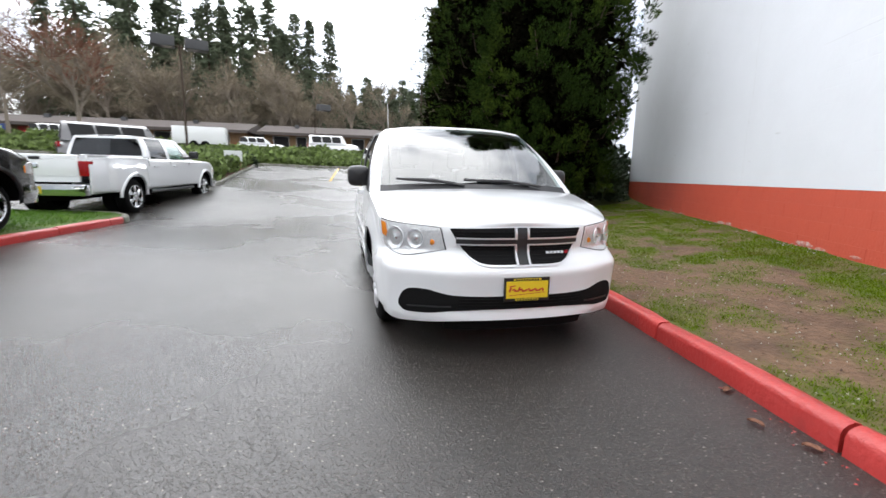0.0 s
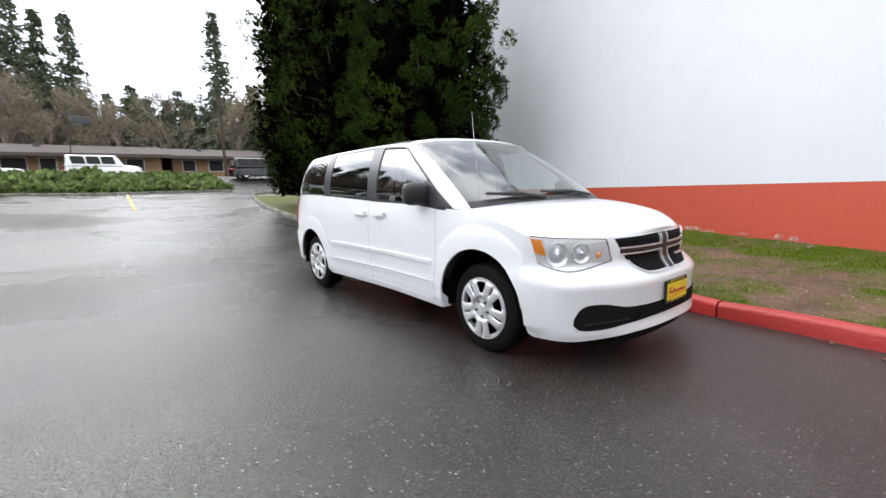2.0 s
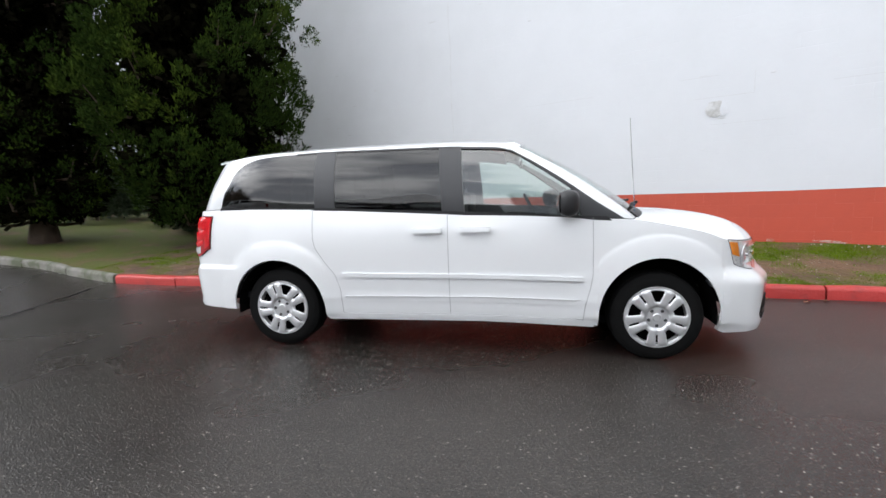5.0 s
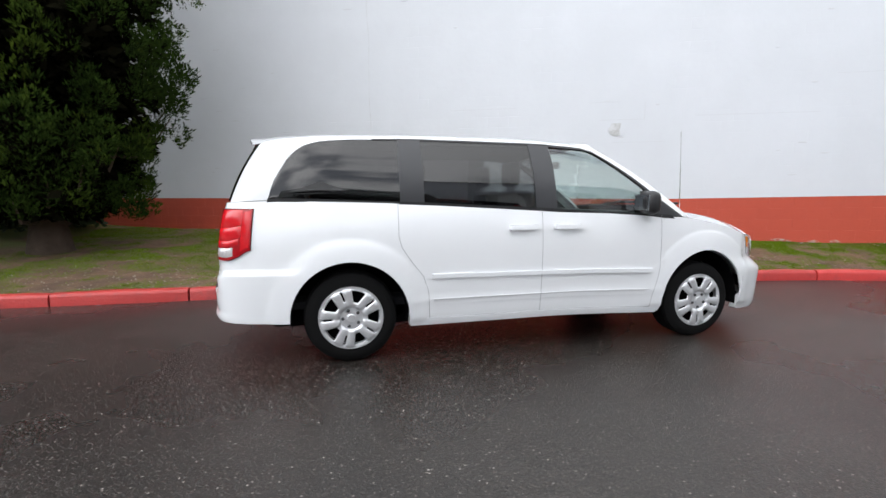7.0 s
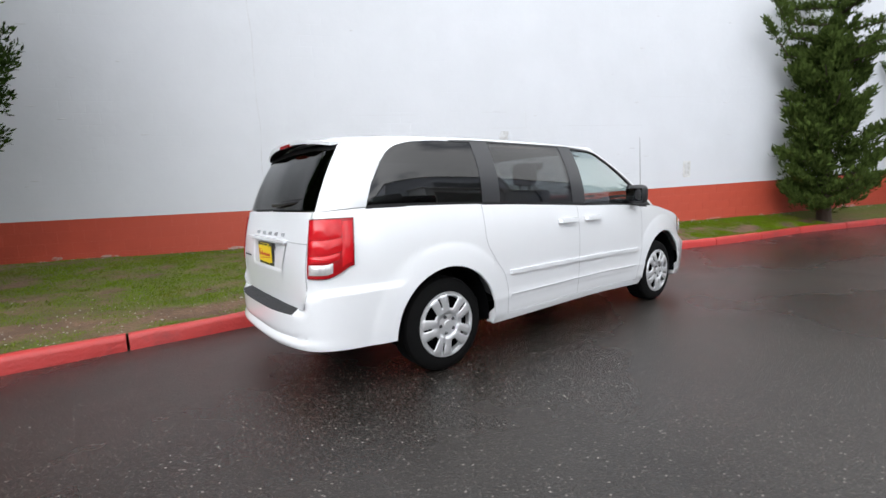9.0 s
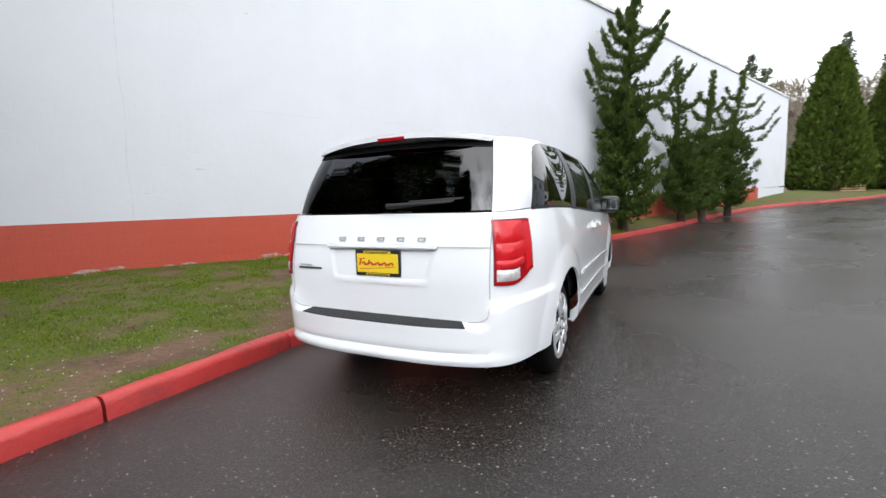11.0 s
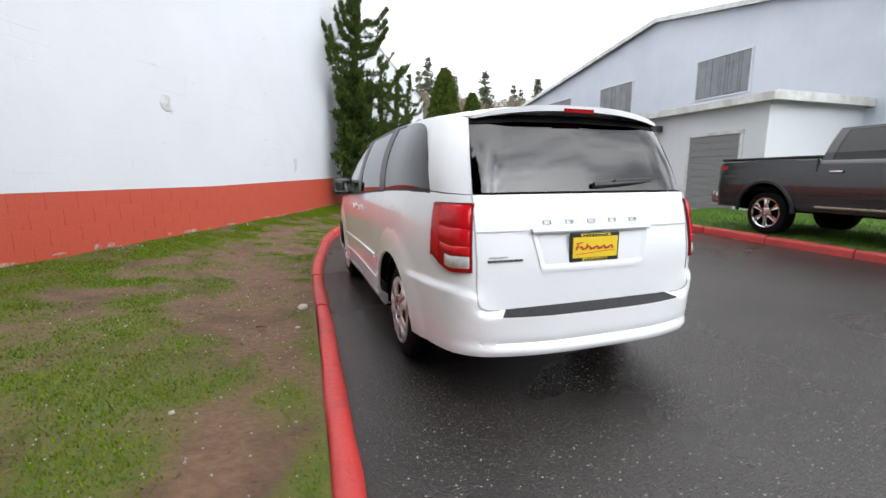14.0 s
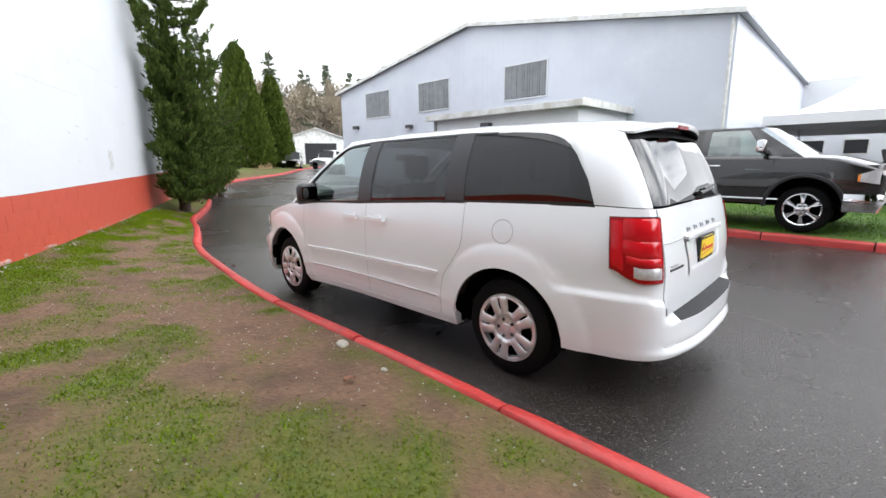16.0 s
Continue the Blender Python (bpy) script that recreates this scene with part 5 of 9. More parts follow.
    part("plate_ledge_chrome", rear_strip(-0.395, 0.395, flat(0.992), flat(1.001), 0.026, 0.03, 20, 1), M_SEAM, tg)
    def recess(u, v):
        x = lerp(-0.395, 0.395, u)
        z = lerp(0.775, 0.993, v)
        e = max(abs(x) / 0.395, abs(z - 0.90) / 0.095 if z < 0.90 else 0.0)
        return on_rear(x * (1 - 0.13 * (1 - v)), z, 0.007 - 0.018 * (1 - min(1, e) ** 6))
    smooth(part("plate_recess", tidy(*grid(recess, 30, 14)), M_WHITE, tg), 40)
    plate(van, "rear_plate", (0.0, 4.026, 0.903), False, "", "", "")
    for k in range(5):
        x = -0.294 + k * 0.147
        bm = bmesh.new()
        for xa, xb, za, zb in ((-0.026, 0.026, 1.036, 1.041), (-0.026, 0.026, 1.056, 1.061), (-0.026, -0.019, 1.041, 1.056), (0.019, 0.026, 1.041, 1.056)):
            add(bm, rear_strip(x + xa, x + xb, flat(za), flat(zb), 0.009, 0.008, 3, 1))
        part("maker_badge", bm, M_BADGE, tg)
    for k in range(5):
        part("model_badge", rear_strip(0.655 - k * 0.022, 0.637 - k * 0.022, flat(0.868), flat(0.876), 0.005, 0.006, 2, 1), M_BADGE, tg)
    for k in range(7):
        part("model_badge", rear_strip(0.665 - k * 0.030, 0.640 - k * 0.030, flat(0.846), flat(0.858), 0.005, 0.006, 2, 1), M_CLADDING, tg)
    smooth(part("step_pad", slab(lambda u, v, d: Vector((lerp(-1, 1, u) * lerp(0.545, 0.60, v), lerp(4.0, rear_y(lerp(-1, 1, u) * 0.60, 0.545) - 0.001, v), 0.586 - 0.024 * v - d)), 30, 8, 0.02), M_PAD, van, "grained dark grey bumper step pad"), 40)
    wp = thing_part("rear_wiper", van, Matrix.Identity(4))
    a, b = Vector((-0.08, 3.945, 1.250)), Vector((-0.52, 3.905, 1.272))
    part("wiper_arm", tube([a + Vector((0.05, 0, 0)), a, a.lerp(b, 0.5) + Vector((0, 0.015, 0)), b], [0.016, 0.016, 0.010, 0.007], 8), M_TRIM, wp)
    part("wiper_blade", tube([a.lerp(b, 0.25) + Vector((0, 0.0, 0.016)), b + Vector((-0.03, 0, 0.014))], 0.009, 6), M_TRIM, wp)
    part("exhaust_tip", tube([(-0.66, 3.75, 0.375), (-0.66, 3.98, 0.360)], 0.024, 14), M_CHROME, van)
    fd = thing_part("fuel_door", van, Matrix.Identity(4))
    ring = [(3.06 + 0.082 * math.cos(2 * math.pi * k / 28), 1.02 + 0.078 * math.sin(2 * math.pi * k / 28)) for k in range(29)]
    part("fuel_door_gap", seam(1, ring, 0.005), M_SEAM, fd)
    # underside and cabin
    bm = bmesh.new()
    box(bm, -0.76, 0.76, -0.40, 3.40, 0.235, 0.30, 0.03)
    # low boxes added below the floor to block red reflections on the asphalt
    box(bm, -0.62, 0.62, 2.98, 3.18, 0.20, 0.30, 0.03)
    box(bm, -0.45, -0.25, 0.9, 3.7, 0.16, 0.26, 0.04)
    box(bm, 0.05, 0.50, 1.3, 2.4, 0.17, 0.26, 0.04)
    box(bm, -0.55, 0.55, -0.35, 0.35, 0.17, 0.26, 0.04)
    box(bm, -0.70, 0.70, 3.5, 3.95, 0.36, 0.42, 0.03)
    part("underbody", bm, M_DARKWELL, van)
    bm = bmesh.new()
    box(bm, -0.80, 0.80, 0.35, 3.80, 0.40, 0.46, 0.01)
    part("cabin_floor", bm, M_CLOTH, van)
    smooth(part("dashboard", slab(lambda u, v, d: Vector((lerp(-0.86, 0.86, u), 0.22 + 0.55 * v + 0.1 * (1 - abs(lerp(-1, 1, u)) ** 2) * -1, 1.04 + 0.035 * math.sin(math.pi * v) - 0.25 * max(0, v - 0.8) * 4 - d)), 16, 12, 0.06), M_DASH, van), 50)
    for x in (-0.40, 0.40):
        seat(van, x, 1.30, 0.62)
        seat(van, x, 2.15, 0.60)
    for x in (-0.36, 0.36):
        seat(van, x, 3.02, 0.52)
    st = thing_part("steering_wheel", van, pose(0.40, 0.88, 1.07, 65, 0, 0))
    part("wheel_rim", turn([(0.185 + 0.016 * math.cos(a), 0.016 * math.sin(a)) for a in [2 * math.pi * k / 8 for k in range(8)]], 32, axis="z", close=True), M_TRIM, st)
    part("wheel_boss", boxes((-0.17, 0.17, -0.02, 0.02, -0.012, 0.012), (-0.06, 0.06, -0.14, 0.03, -0.02, 0.02), bevel=0.008), M_TRIM, st)
    for sd in (1, -1):
        part("door_lining", slab(lambda u, v, d: Vector(((side_x(lerp(0.5, 3.7, u), 0.9) - 0.07 - d) * sd, lerp(0.5, 3.7, u), lerp(arch_bottom(lerp(0.5, 3.7, u), 0.41) + 0.05, curve(BELT, lerp(0.5, 3.7, u)) - 0.01, v))), 40, 4, 0.02), M_DASH, van)
    part("inner_mirror", boxes((-0.12, 0.12, 0.98, 1.01, 1.50, 1.57), bevel=0.01), M_TRIM, van)


def settle(van):
    """The lower front of the car sits a few centimetres lower, as the ground dips towards the nose."""
    def drop(y, z):
        f = min(1.0, max(0.0, (1.5 - y) / 1.6))
        return 0.05 * f * f * (3 - 2 * f) * min(1.0, max(0.0, (0.92 - z) / 0.6))
    for ob in van.children_recursive:
        still = ob.parent.matrix_basis == Matrix.Identity(4)
        if ob.type == "MESH" and still:
            for v in ob.data.vertices:
                v.co.z -= drop(v.co.y + ob.location.y, v.co.z + ob.location.z)
        elif ob.type == "EMPTY" and ob.matrix_basis != Matrix.Identity(4):
            p = ob.matrix_basis.translation
            m = ob.matrix_basis.copy()
            m.translation.z -= 0.047 if "wheel" in ob.name and abs(p.y) < 0.1 else (drop(p.y, p.z) if p.y < 0 else 0.0)
            ob.matrix_basis = m


def build_van():
    van = thing("minivan", "white minivan with black mirrors and dealer plates, parked on asphalt", "minivan")
    van_body(van)
    van_greenhouse(van)
    van_details(van)
    settle(van)
    return van


build_van()


# ---- the ground ----
def ground_z(x, y):
    """Height of the asphalt: level by the van, rising behind it, across the lane and down the drive."""
    up = lambda v: 0.0 if v <= 0 else (v * v / 6 if v < 3 else v - 1.5)
    rise = 0.075 * min(up(y - 6.5), 24.0) + 0.17 * min(up(y - 29.6), 7.0)
    f = min(1.0, max(0.0, (3.0 - y) / 3.2)) * min(1.0, max(0.0, (x + 7.0) / 4.0))
    rise -= 0.047 * f * f * (3 - 2 * f)
    return rise + 0.032 * min(up(-x - 2.0), 30.0) + 0.020 * min(up(-y - 5), 40.0)


def axis_steps():
    a = [-400, -250, -160, -110, -80, -60]
    a += [-50 + 2.0 * k for k in range(21)] + [-9 + 0.5 * k for k in range(36)] + [10 + 2.0 * k for k in range(20)]
    return a + [50, 60, 80, 110, 160, 250, 400]


def build_ground():
    a = axis_steps()
    n = len(a)
    vs = [(x, y, ground_z(x, y) - (0.0 if abs(x) < 200 and abs(y) < 200 else 2.0)) for x in a for y in a]
    fs = [(i * n + j, (i + 1) * n + j, (i + 1) * n + j + 1, i * n + j + 1) for i in range(n - 1) for j in range(n - 1)]
    ob = smooth(part("ground", (vs, fs), M_ASPHALT), 80)
    tagged(ob, "wet dark grey asphalt lane and car park", "asphalt", kind="structure")


build_ground()

KERB = [(-24, -40), (-17, -33), (-13.0, -28.2), (-10.3, -25.9), (-8.26, -24.23), (-6.67, -22.52), (-5.04, -19.87), (-3.51, -16.13), (-2.27, -12.37), (-1.18, -9.68), (-0.43, -8.0), (-0.02, -6.4), (0.38, -5.0), (0.70, -4.0), (0.94, -2.9), (1.06, -2.0), (1.18, -1.0), (1.30, 0.3), (1.345, 2.0), (1.385, 3.5), (1.435, 5.0), (1.51, 6.4), (1.61, 7.6)]
KERB_GREY = [(1.62, 7.6), (1.95, 8.8), (2.32, 10.2), (2.44, 13.0), (2.56, 15.5), (3.1, 19.5), (3.9, 23.0), (4.7, 25.4), (6.5, 26.9), (10.0, 27.6), (20.0, 28.0)]


def spline(pts, step):
    """Points every step metres along a Catmull-Rom curve through pts."""
    dense = []
    for i in range(len(pts) - 1):
        p0, p1, p2, p3 = [Vector((*pts[min(max(k, 0), len(pts) - 1)], 0)) for k in (i - 1, i, i + 1, i + 2)]
        for k in range(24):
            t = k / 24
            dense.append(0.5 * (2 * p1 + (p2 - p0) * t + (2 * p0 - 5 * p1 + 4 * p2 - p3) * t * t + (3 * p1 - p0 - 3 * p2 + p3) * t**3))
    dense.append(Vector((*pts[-1], 0)))
    out, left = [dense[0]], step
    for a, b in zip(dense, dense[1:]):
        d = (b - a).length
        while d >= left and d > 0:
            a = a.lerp(b, left / d)
            out.append(a.copy())
            d = (b - a).length
            left = step
        left -= d
    if (out[-1] - dense[-1]).length > step * 0.3:
        out.append(dense[-1])
    return out


def kerb_stones(owner, pts, material, width=0.128, height=0.145, step=1.45, side=1):
    """Kerb stones end to end along the points, each a rounded bar with its own slight lean; side: which side the verge lies on."""
    line = spline(pts, step / 6)
    rng = random.Random(7)
    for i in range(0, len(line) - 1, 6):
        seg = line[i:i + 7]
        if len(seg) < 2:
            break
        lift, tilt = rng.uniform(-0.008, 0.008), rng.uniform(-0.006, 0.006)
        prof = [(0.0, -0.12), (0.0, height - 0.045), (0.012, height - 0.018), (0.035, height - 0.002), (0.07, height + 0.002), (width - 0.02, height), (width, height - 0.025), (width, -0.12)]
        vs, fs = [], []
        total = len(seg) - 1
        for k, p in enumerate(seg):
            d = (seg[min(k + 1, total)] - seg[max(k - 1, 0)]).normalized()
            nrm = Vector((d.y, -d.x, 0)) * side
            q = p + d * (0.011 if k == 0 else -0.011 if k == total else 0)
            gz = ground_z(q.x, q.y)
            end = 0.012 if k in (0, total) else 0.0
            for a, z in prof:
                wob = 0.009 * noise.noise(Vector((q.x * 3 + a * 20, q.y * 3, z * 9))) + 0.004 * noise.noise(Vector((q.x * 11, q.y * 11, z * 20)))
                vs.append(q + nrm * (a + tilt * z * 5 + wob + (end * 0.3 if a < 0.05 else -end * 0.3)) + Vector((0, 0, gz + z + lift + wob - (end * 0.6 if z > 0.05 else 0))))
        m = len(prof)
        for k in range(total):
            for j in range(m - 1):
                fs.append((k * m + j, k * m + j + 1, (k + 1) * m + j + 1, (k + 1) * m + j))
        fs.append(tuple(range(m)))
        fs.append(tuple(total * m + j for j in range(m))[::-1])
        smooth(part("kerb_stone", tidy(vs, fs), material, owner), 50)


kerb = tagged(new("kerb_1"), "red painted concrete kerb, scuffed, along the verge", "kerb", kind="structure")
kerb_stones(kerb, KERB, M_KERB, side=1)
kerb_g = tagged(new("kerb_2"), "bare weathered concrete kerb along the tree verge", "kerb", kind="structure")
kerb_stones(kerb_g, KERB_GREY, M_KERB_GREY, side=1)
ISLAND = [(-6.86, -3.7), (-6.62, -1.0), (-6.40, 0.6), (-6.18, 2.2), (-5.97, 4.1), (-5.86, 5.4), (-5.79, 6.2), (-5.74, 6.9)]
kerb_i = tagged(new("kerb_3"), "red painted concrete kerb round the lawn island", "kerb", kind="structure")
kerb_stones(kerb_i, ISLAND, M_KERB, side=-1)
kerb_e = tagged(new("kerb_4"), "bare concrete kerb end of the lawn island", "kerb", kind="structure")
kerb_stones(kerb_e, [(-5.74, 6.92), (-5.88, 7.4), (-6.4, 7.75), (-7.4, 7.85)], M_KERB_GREY, step=0.7, side=-1)

# ---- the big white block wall ----
WALL_A, WALL_U = Vector((3.40, -2.05, 0)), Vector((-0.4093, -0.9124, 0))
WALL_N = Vector((-0.9124, 0.4093, 0))
S0, S1, S_GREY = -13.5, 25.0, 30.5
WALL_TOP, BAND_TOP = 7.3, 1.13


def wall_point(s, z, out=0.0):
    return WALL_A + WALL_U * s + WALL_N * out + Vector((0, 0, z))


def band_top(s):
    """Height of the red band's upper edge, which climbs with the ground down the drive."""
    return BAND_TOP + 0.0185 * max(0.0, s - 1.0)


def lawn_edge(y):
    """The verge's far edge at a station: the wall's foot, or open ground past its end."""
    if y < 9.9:
        return WALL_A.x + (y - WALL_A.y) * 0.4486
    return 8.7 + (y - 9.9) * 1.2


def uv_from(ob, fn):
    uv = ob.data.uv_layers.new(name="UVMap")
    for lp in ob.data.loops:
        uv.data[lp.index].uv = fn(ob.data.vertices[lp.vertex_index].co)


def build_wall():
    def solid(s0, s1, z0, z1, o0, o1):
        c = [wall_point(s, z, o) for o in (o0, o1) for z in (z0, z1) for s in (s0, s1)]
        return tidy(c, [(0, 1, 3, 2), (4, 6, 7, 5), (0, 4, 5, 1), (2, 3, 7, 6), (0, 2, 6, 4), (1, 5, 7, 3)])
    cs = [S0, 1.0, S1, S_GREY]
    v8 = [wall_point(s, z, o) for o in (-0.3, 0.0) for s in cs for z in (band_top(s), WALL_TOP)]
    f8 = [(2 * k + o, 2 * k + 1 + o, 2 * k + 3 + o, 2 * k + 2 + o) for o in (0, 8) for k in range(3)]
    f8 += [(2 * k, 2 * k + 2, 2 * k + 10, 2 * k + 8) for k in range(3)] + [(2 * k + 1, 2 * k + 3, 2 * k + 11, 2 * k + 9) for k in range(3)] + [(0, 1, 9, 8), (6, 7, 15, 14)]
    w = part("wall_east", tidy(v8, f8), M_WALL)
    uv_from(w, lambda c: (((c - WALL_A).dot(WALL_U)), c.z - BAND_TOP))
    tagged(w, "tall white painted concrete block wall with a red base", "wall", kind="structure")
    part("wall_footing", solid(S0, 1.0, -0.3, BAND_TOP - 0.002, -0.3, -0.006), M_MORTAR, w)
    cs = [wall_point(s, z, o) for o in (-0.3, -0.006) for s, z in ((1.0, -0.3), (1.0, BAND_TOP - 0.002), (S1 - 0.002, band_top(S1) - 0.002), (S1 - 0.002, -0.3))]
    part("wall_footing", tidy(cs, [(0, 1, 2, 3), (4, 7, 6, 5), (0, 4, 5, 1), (1, 5, 6, 2), (2, 6, 7, 3), (3, 7, 4, 0)]), M_MORTAR, w)
    part("wall_footing", solid(S1, S_GREY, -0.3, band_top(S1) - 0.002, -0.3, 0.002), M_WALL, w)
    part("coping", solid(S0 - 0.05, S_GREY + 0.05, WALL_TOP, WALL_TOP + 0.10, -0.36, 0.06), M_EDGE, w)
    e = part("wall_return", solid(S_GREY - 0.3, S_GREY, -0.3, WALL_TOP, -12, -0.302), M_WALL, w)
    uv_from(e, lambda c: ((c - WALL_A).dot(WALL_N), c.z))
    e = part("wall_return", solid(S0, S0 + 0.3, -0.3, WALL_TOP, -14, -0.302), M_WALL, w)
    uv_from(e, lambda c: ((c - WALL_A).dot(WALL_N), c.z))
    return w


WALL = build_wall()


def wall_slab(s0, s1, z0, z1, o0, o1):
    c = [wall_point(s, z, o) for o in (o0, o1) for z in (z0, z1) for s in (s0, s1)]
    return tidy(c, [(0, 1, 3, 2), (4, 6, 7, 5), (0, 4, 5, 1), (2, 3, 7, 6), (0, 2, 6, 4), (1, 5, 7, 3)])


def wall_marks():
    """Repair patches, a vertical joint, scars and a small vent plate on the white wall."""
    def blob(s, z, rs, rz, seed, out, material, name, label):
        n = 26
        ring = []
        for k in range(n):
            a = 2 * math.pi * k / n
            q = 1 + 0.35 * noise.noise(Vector((math.cos(a) * 1.6, math.sin(a) * 1.6, seed)))
            ring.append((s + math.cos(a) * rs * q, z + math.sin(a) * rz * q))
        vs = [wall_point(a, b, out) for a, b in ring] + [wall_point(s, z, out + 0.006)]
        vs += [wall_point(a, b, -0.01) for a, b in ring]
        fs = [(k, (k + 1) % n, n) for k in range(n)] + [(k, (k + 1) % n, n + 1 + (k + 1) % n, n + 1 + k) for k in range(n)]
        part(name, tidy(vs, fs), material, WALL, label)
    blob(0.0, 2.44, 0.125, 0.125, 1.0, 0.010, M_PATCH, "plaster_patch", "round grey repair patch")
    blob(0.12, 2.43, 0.05, 0.10, 2.0, 0.014, M_WALL, "plaster_patch", "")
    rng = random.Random(9)
    for k in range(34):
        s, z = rng.uniform(-9, 12), rng.uniform(1.5, 5.2)
        blob(s, z, rng.uniform(0.03, 0.10), rng.uniform(0.005, 0.014), k + 5.0, 0.003, M_SCAR, "paint_scar", "")
    for k in range(46):
        s = rng.uniform(-9, 11)
        if noise.noise(Vector((s * 0.7, 3, 1))) < -0.12:
            continue
        p = wall_point(s, 0)
        blob(s, verge_z(p.x, p.y) + rng.uniform(0.0, 0.05), rng.uniform(0.04, 0.16), rng.uniform(0.012, 0.04), k + 60.0, 0.003, M_FLAKED, "flaked_paint", "")
    # rectangular run of a block joint round an old opening
    for s0, s1, z0, z1 in ((-0.30, 0.50, 2.62, 2.628), (-0.5, 0.05, 2.95, 2.957), (0.5, 0.508, 2.62, 2.95), (-0.05, 0.9, 2.20, 2.206), (1.4, 3.4, 2.66, 2.666), (-3.2, -1.9, 2.9, 2.905), (3.6, 5.0, 3.3, 3.305)):
        part("block_joint", wall_slab(s0, s1, z0, z1, -0.01, 0.002), M_SCAR, WALL)
    # long crack that follows a control joint
    pts = [(-4.93 + 0.05 * noise.noise(Vector((z * 1.3, 0, 2))), z) for z in [1.13 + 0.12 * k for k in range(50)]]
    vs = []
    for s, z in pts:
        w = 0.003 + 0.002 * noise.noise(Vector((z * 4, 1, 0)))
        vs += [wall_point(s - w, z, 0.003), wall_point(s + w, z, 0.003)]
    part("wall_crack", (vs, [(2 * k, 2 * k + 1, 2 * k + 3, 2 * k + 2) for k in range(len(pts) - 1)]), M_PATCH, WALL)
    part("vent_plate", wall_slab(4.58, 4.78, 1.42, 1.80, -0.01, 0.012), M_EDGE, WALL, "small painted vent plate")
    part("vent_plate_lip", wall_slab(4.61, 4.75, 1.45, 1.77, 0.0, 0.020), M_PATCH, WALL)



# ---- the verge ----
def turf(x, y):
    """How green the verge is at a place, 0 to 1."""
    p = Vector((x * 0.42, y * 0.42, 3.1))
    n = 0.36 * noise.fractal(p * 1.7, 0.9, 2.1, 5) + 0.80 * noise.noise(Vector((x * 1.9, y * 1.9, 8.0))) + 0.42 * noise.noise(Vector((x * 4.4, y * 4.4, 5.0))) + 0.34 * noise.noise(Vector((x * 9.0, y * 9.0, 2.0)))
    kx = kerb_x(y)
    t = (x - kx) / max(0.5, lawn_edge(y) - kx)
    bare = 0.50 * math.exp(-((x - kx - 0.62) / 0.52) ** 2) * (0.25 + 0.75 * step01((y + 0.8) / 1.6) * step01((5.5 - y) / 1.8)) + 0.20 * math.exp(-((t - 0.5) / 0.22) ** 2) * (1 if y < 4 else 0.5)
    bare -= 0.50 * math.exp(-((x - 2.5) ** 2 + (y - 3.6) ** 2) / 0.9)
    bare += 0.10 * math.exp(-(((x - 4.7) ** 2 + (y - 8.0) ** 2) / 9.0) ** 2)
    bare -= 0.30 * math.exp(-((x - kx - 0.20) / 0.11) ** 2) * max(0.0, 0.3 + 1.6 * noise.noise(Vector((y * 0.8, 3.0, 1.0))))
    return max(0.0, min(1.0, 0.66 + 1.15 * n - 1.25 * bare + (0.25 if t > 0.75 else 0) + (0.25 if y < -4.5 else 0) + 0.4 * step01((y - 7.5) / 1.5)))


KLINE = spline(KERB + KERB_GREY[1:], 0.2)


def kerb_x(y):
    lo, hi = 0, len(KLINE) - 1
    while hi - lo > 1:
        m = (lo + hi) // 2
        if KLINE[m].y < y:
            lo = m
        else:
            hi = m
    a, b = KLINE[lo], KLINE[hi]
    t = 0 if b.y == a.y else min(1, max(0, (y - a.y) / (b.y - a.y)))
    return lerp(a.x, b.x, t)


def verge_z(x, y):
    kx = kerb_x(y)
    e = lawn_edge(y)
    t = min(1.0, max(0.0, (x - kx - 0.12) / max(0.4, e - kx)))
    g = ground_z(kx, y)
    return g + 0.125 + 0.30 * (t ** 1.3) * (1 if y < 12 else 0.5) + 0.02 * noise.noise(Vector((x * 1.3, y * 1.3, 0))) * min(1, t * 8)


def build_verge():
    ys = [-60 + 2 * k for k in range(15)] + [-30 + 0.8 * k for k in range(25)] + [-10 + 0.16 * k for k in range(126)] + [10.2 + 0.6 * k for k in range(22)]
    nx = 40
    vs, fs, cover = [], [], []
    for y in ys:
        kx, e = kerb_x(y) + 0.13, lawn_edge(y)
        for k in range(nx + 1):
            t = k / nx
            x = lerp(kx, e, t)
            vs.append((x, y, verge_z(x, y)))
            cover.append(turf(x, y))
    for i in range(len(ys) - 1):
        for k in range(nx):
            a = i * (nx + 1) + k
            fs.append((a, a + 1, a + nx + 2, a + nx + 1))
    ob = smooth(part("lawn_verge", (vs, fs), M_SOIL), 80)
    at = ob.data.attributes.new("turf", "FLOAT", "POINT")
    at.data.foreach_set("value", cover)
    tagged(ob, "patchy grass and bare brown soil verge by the wall", "lawn", kind="structure")


build_verge()
wall_marks()


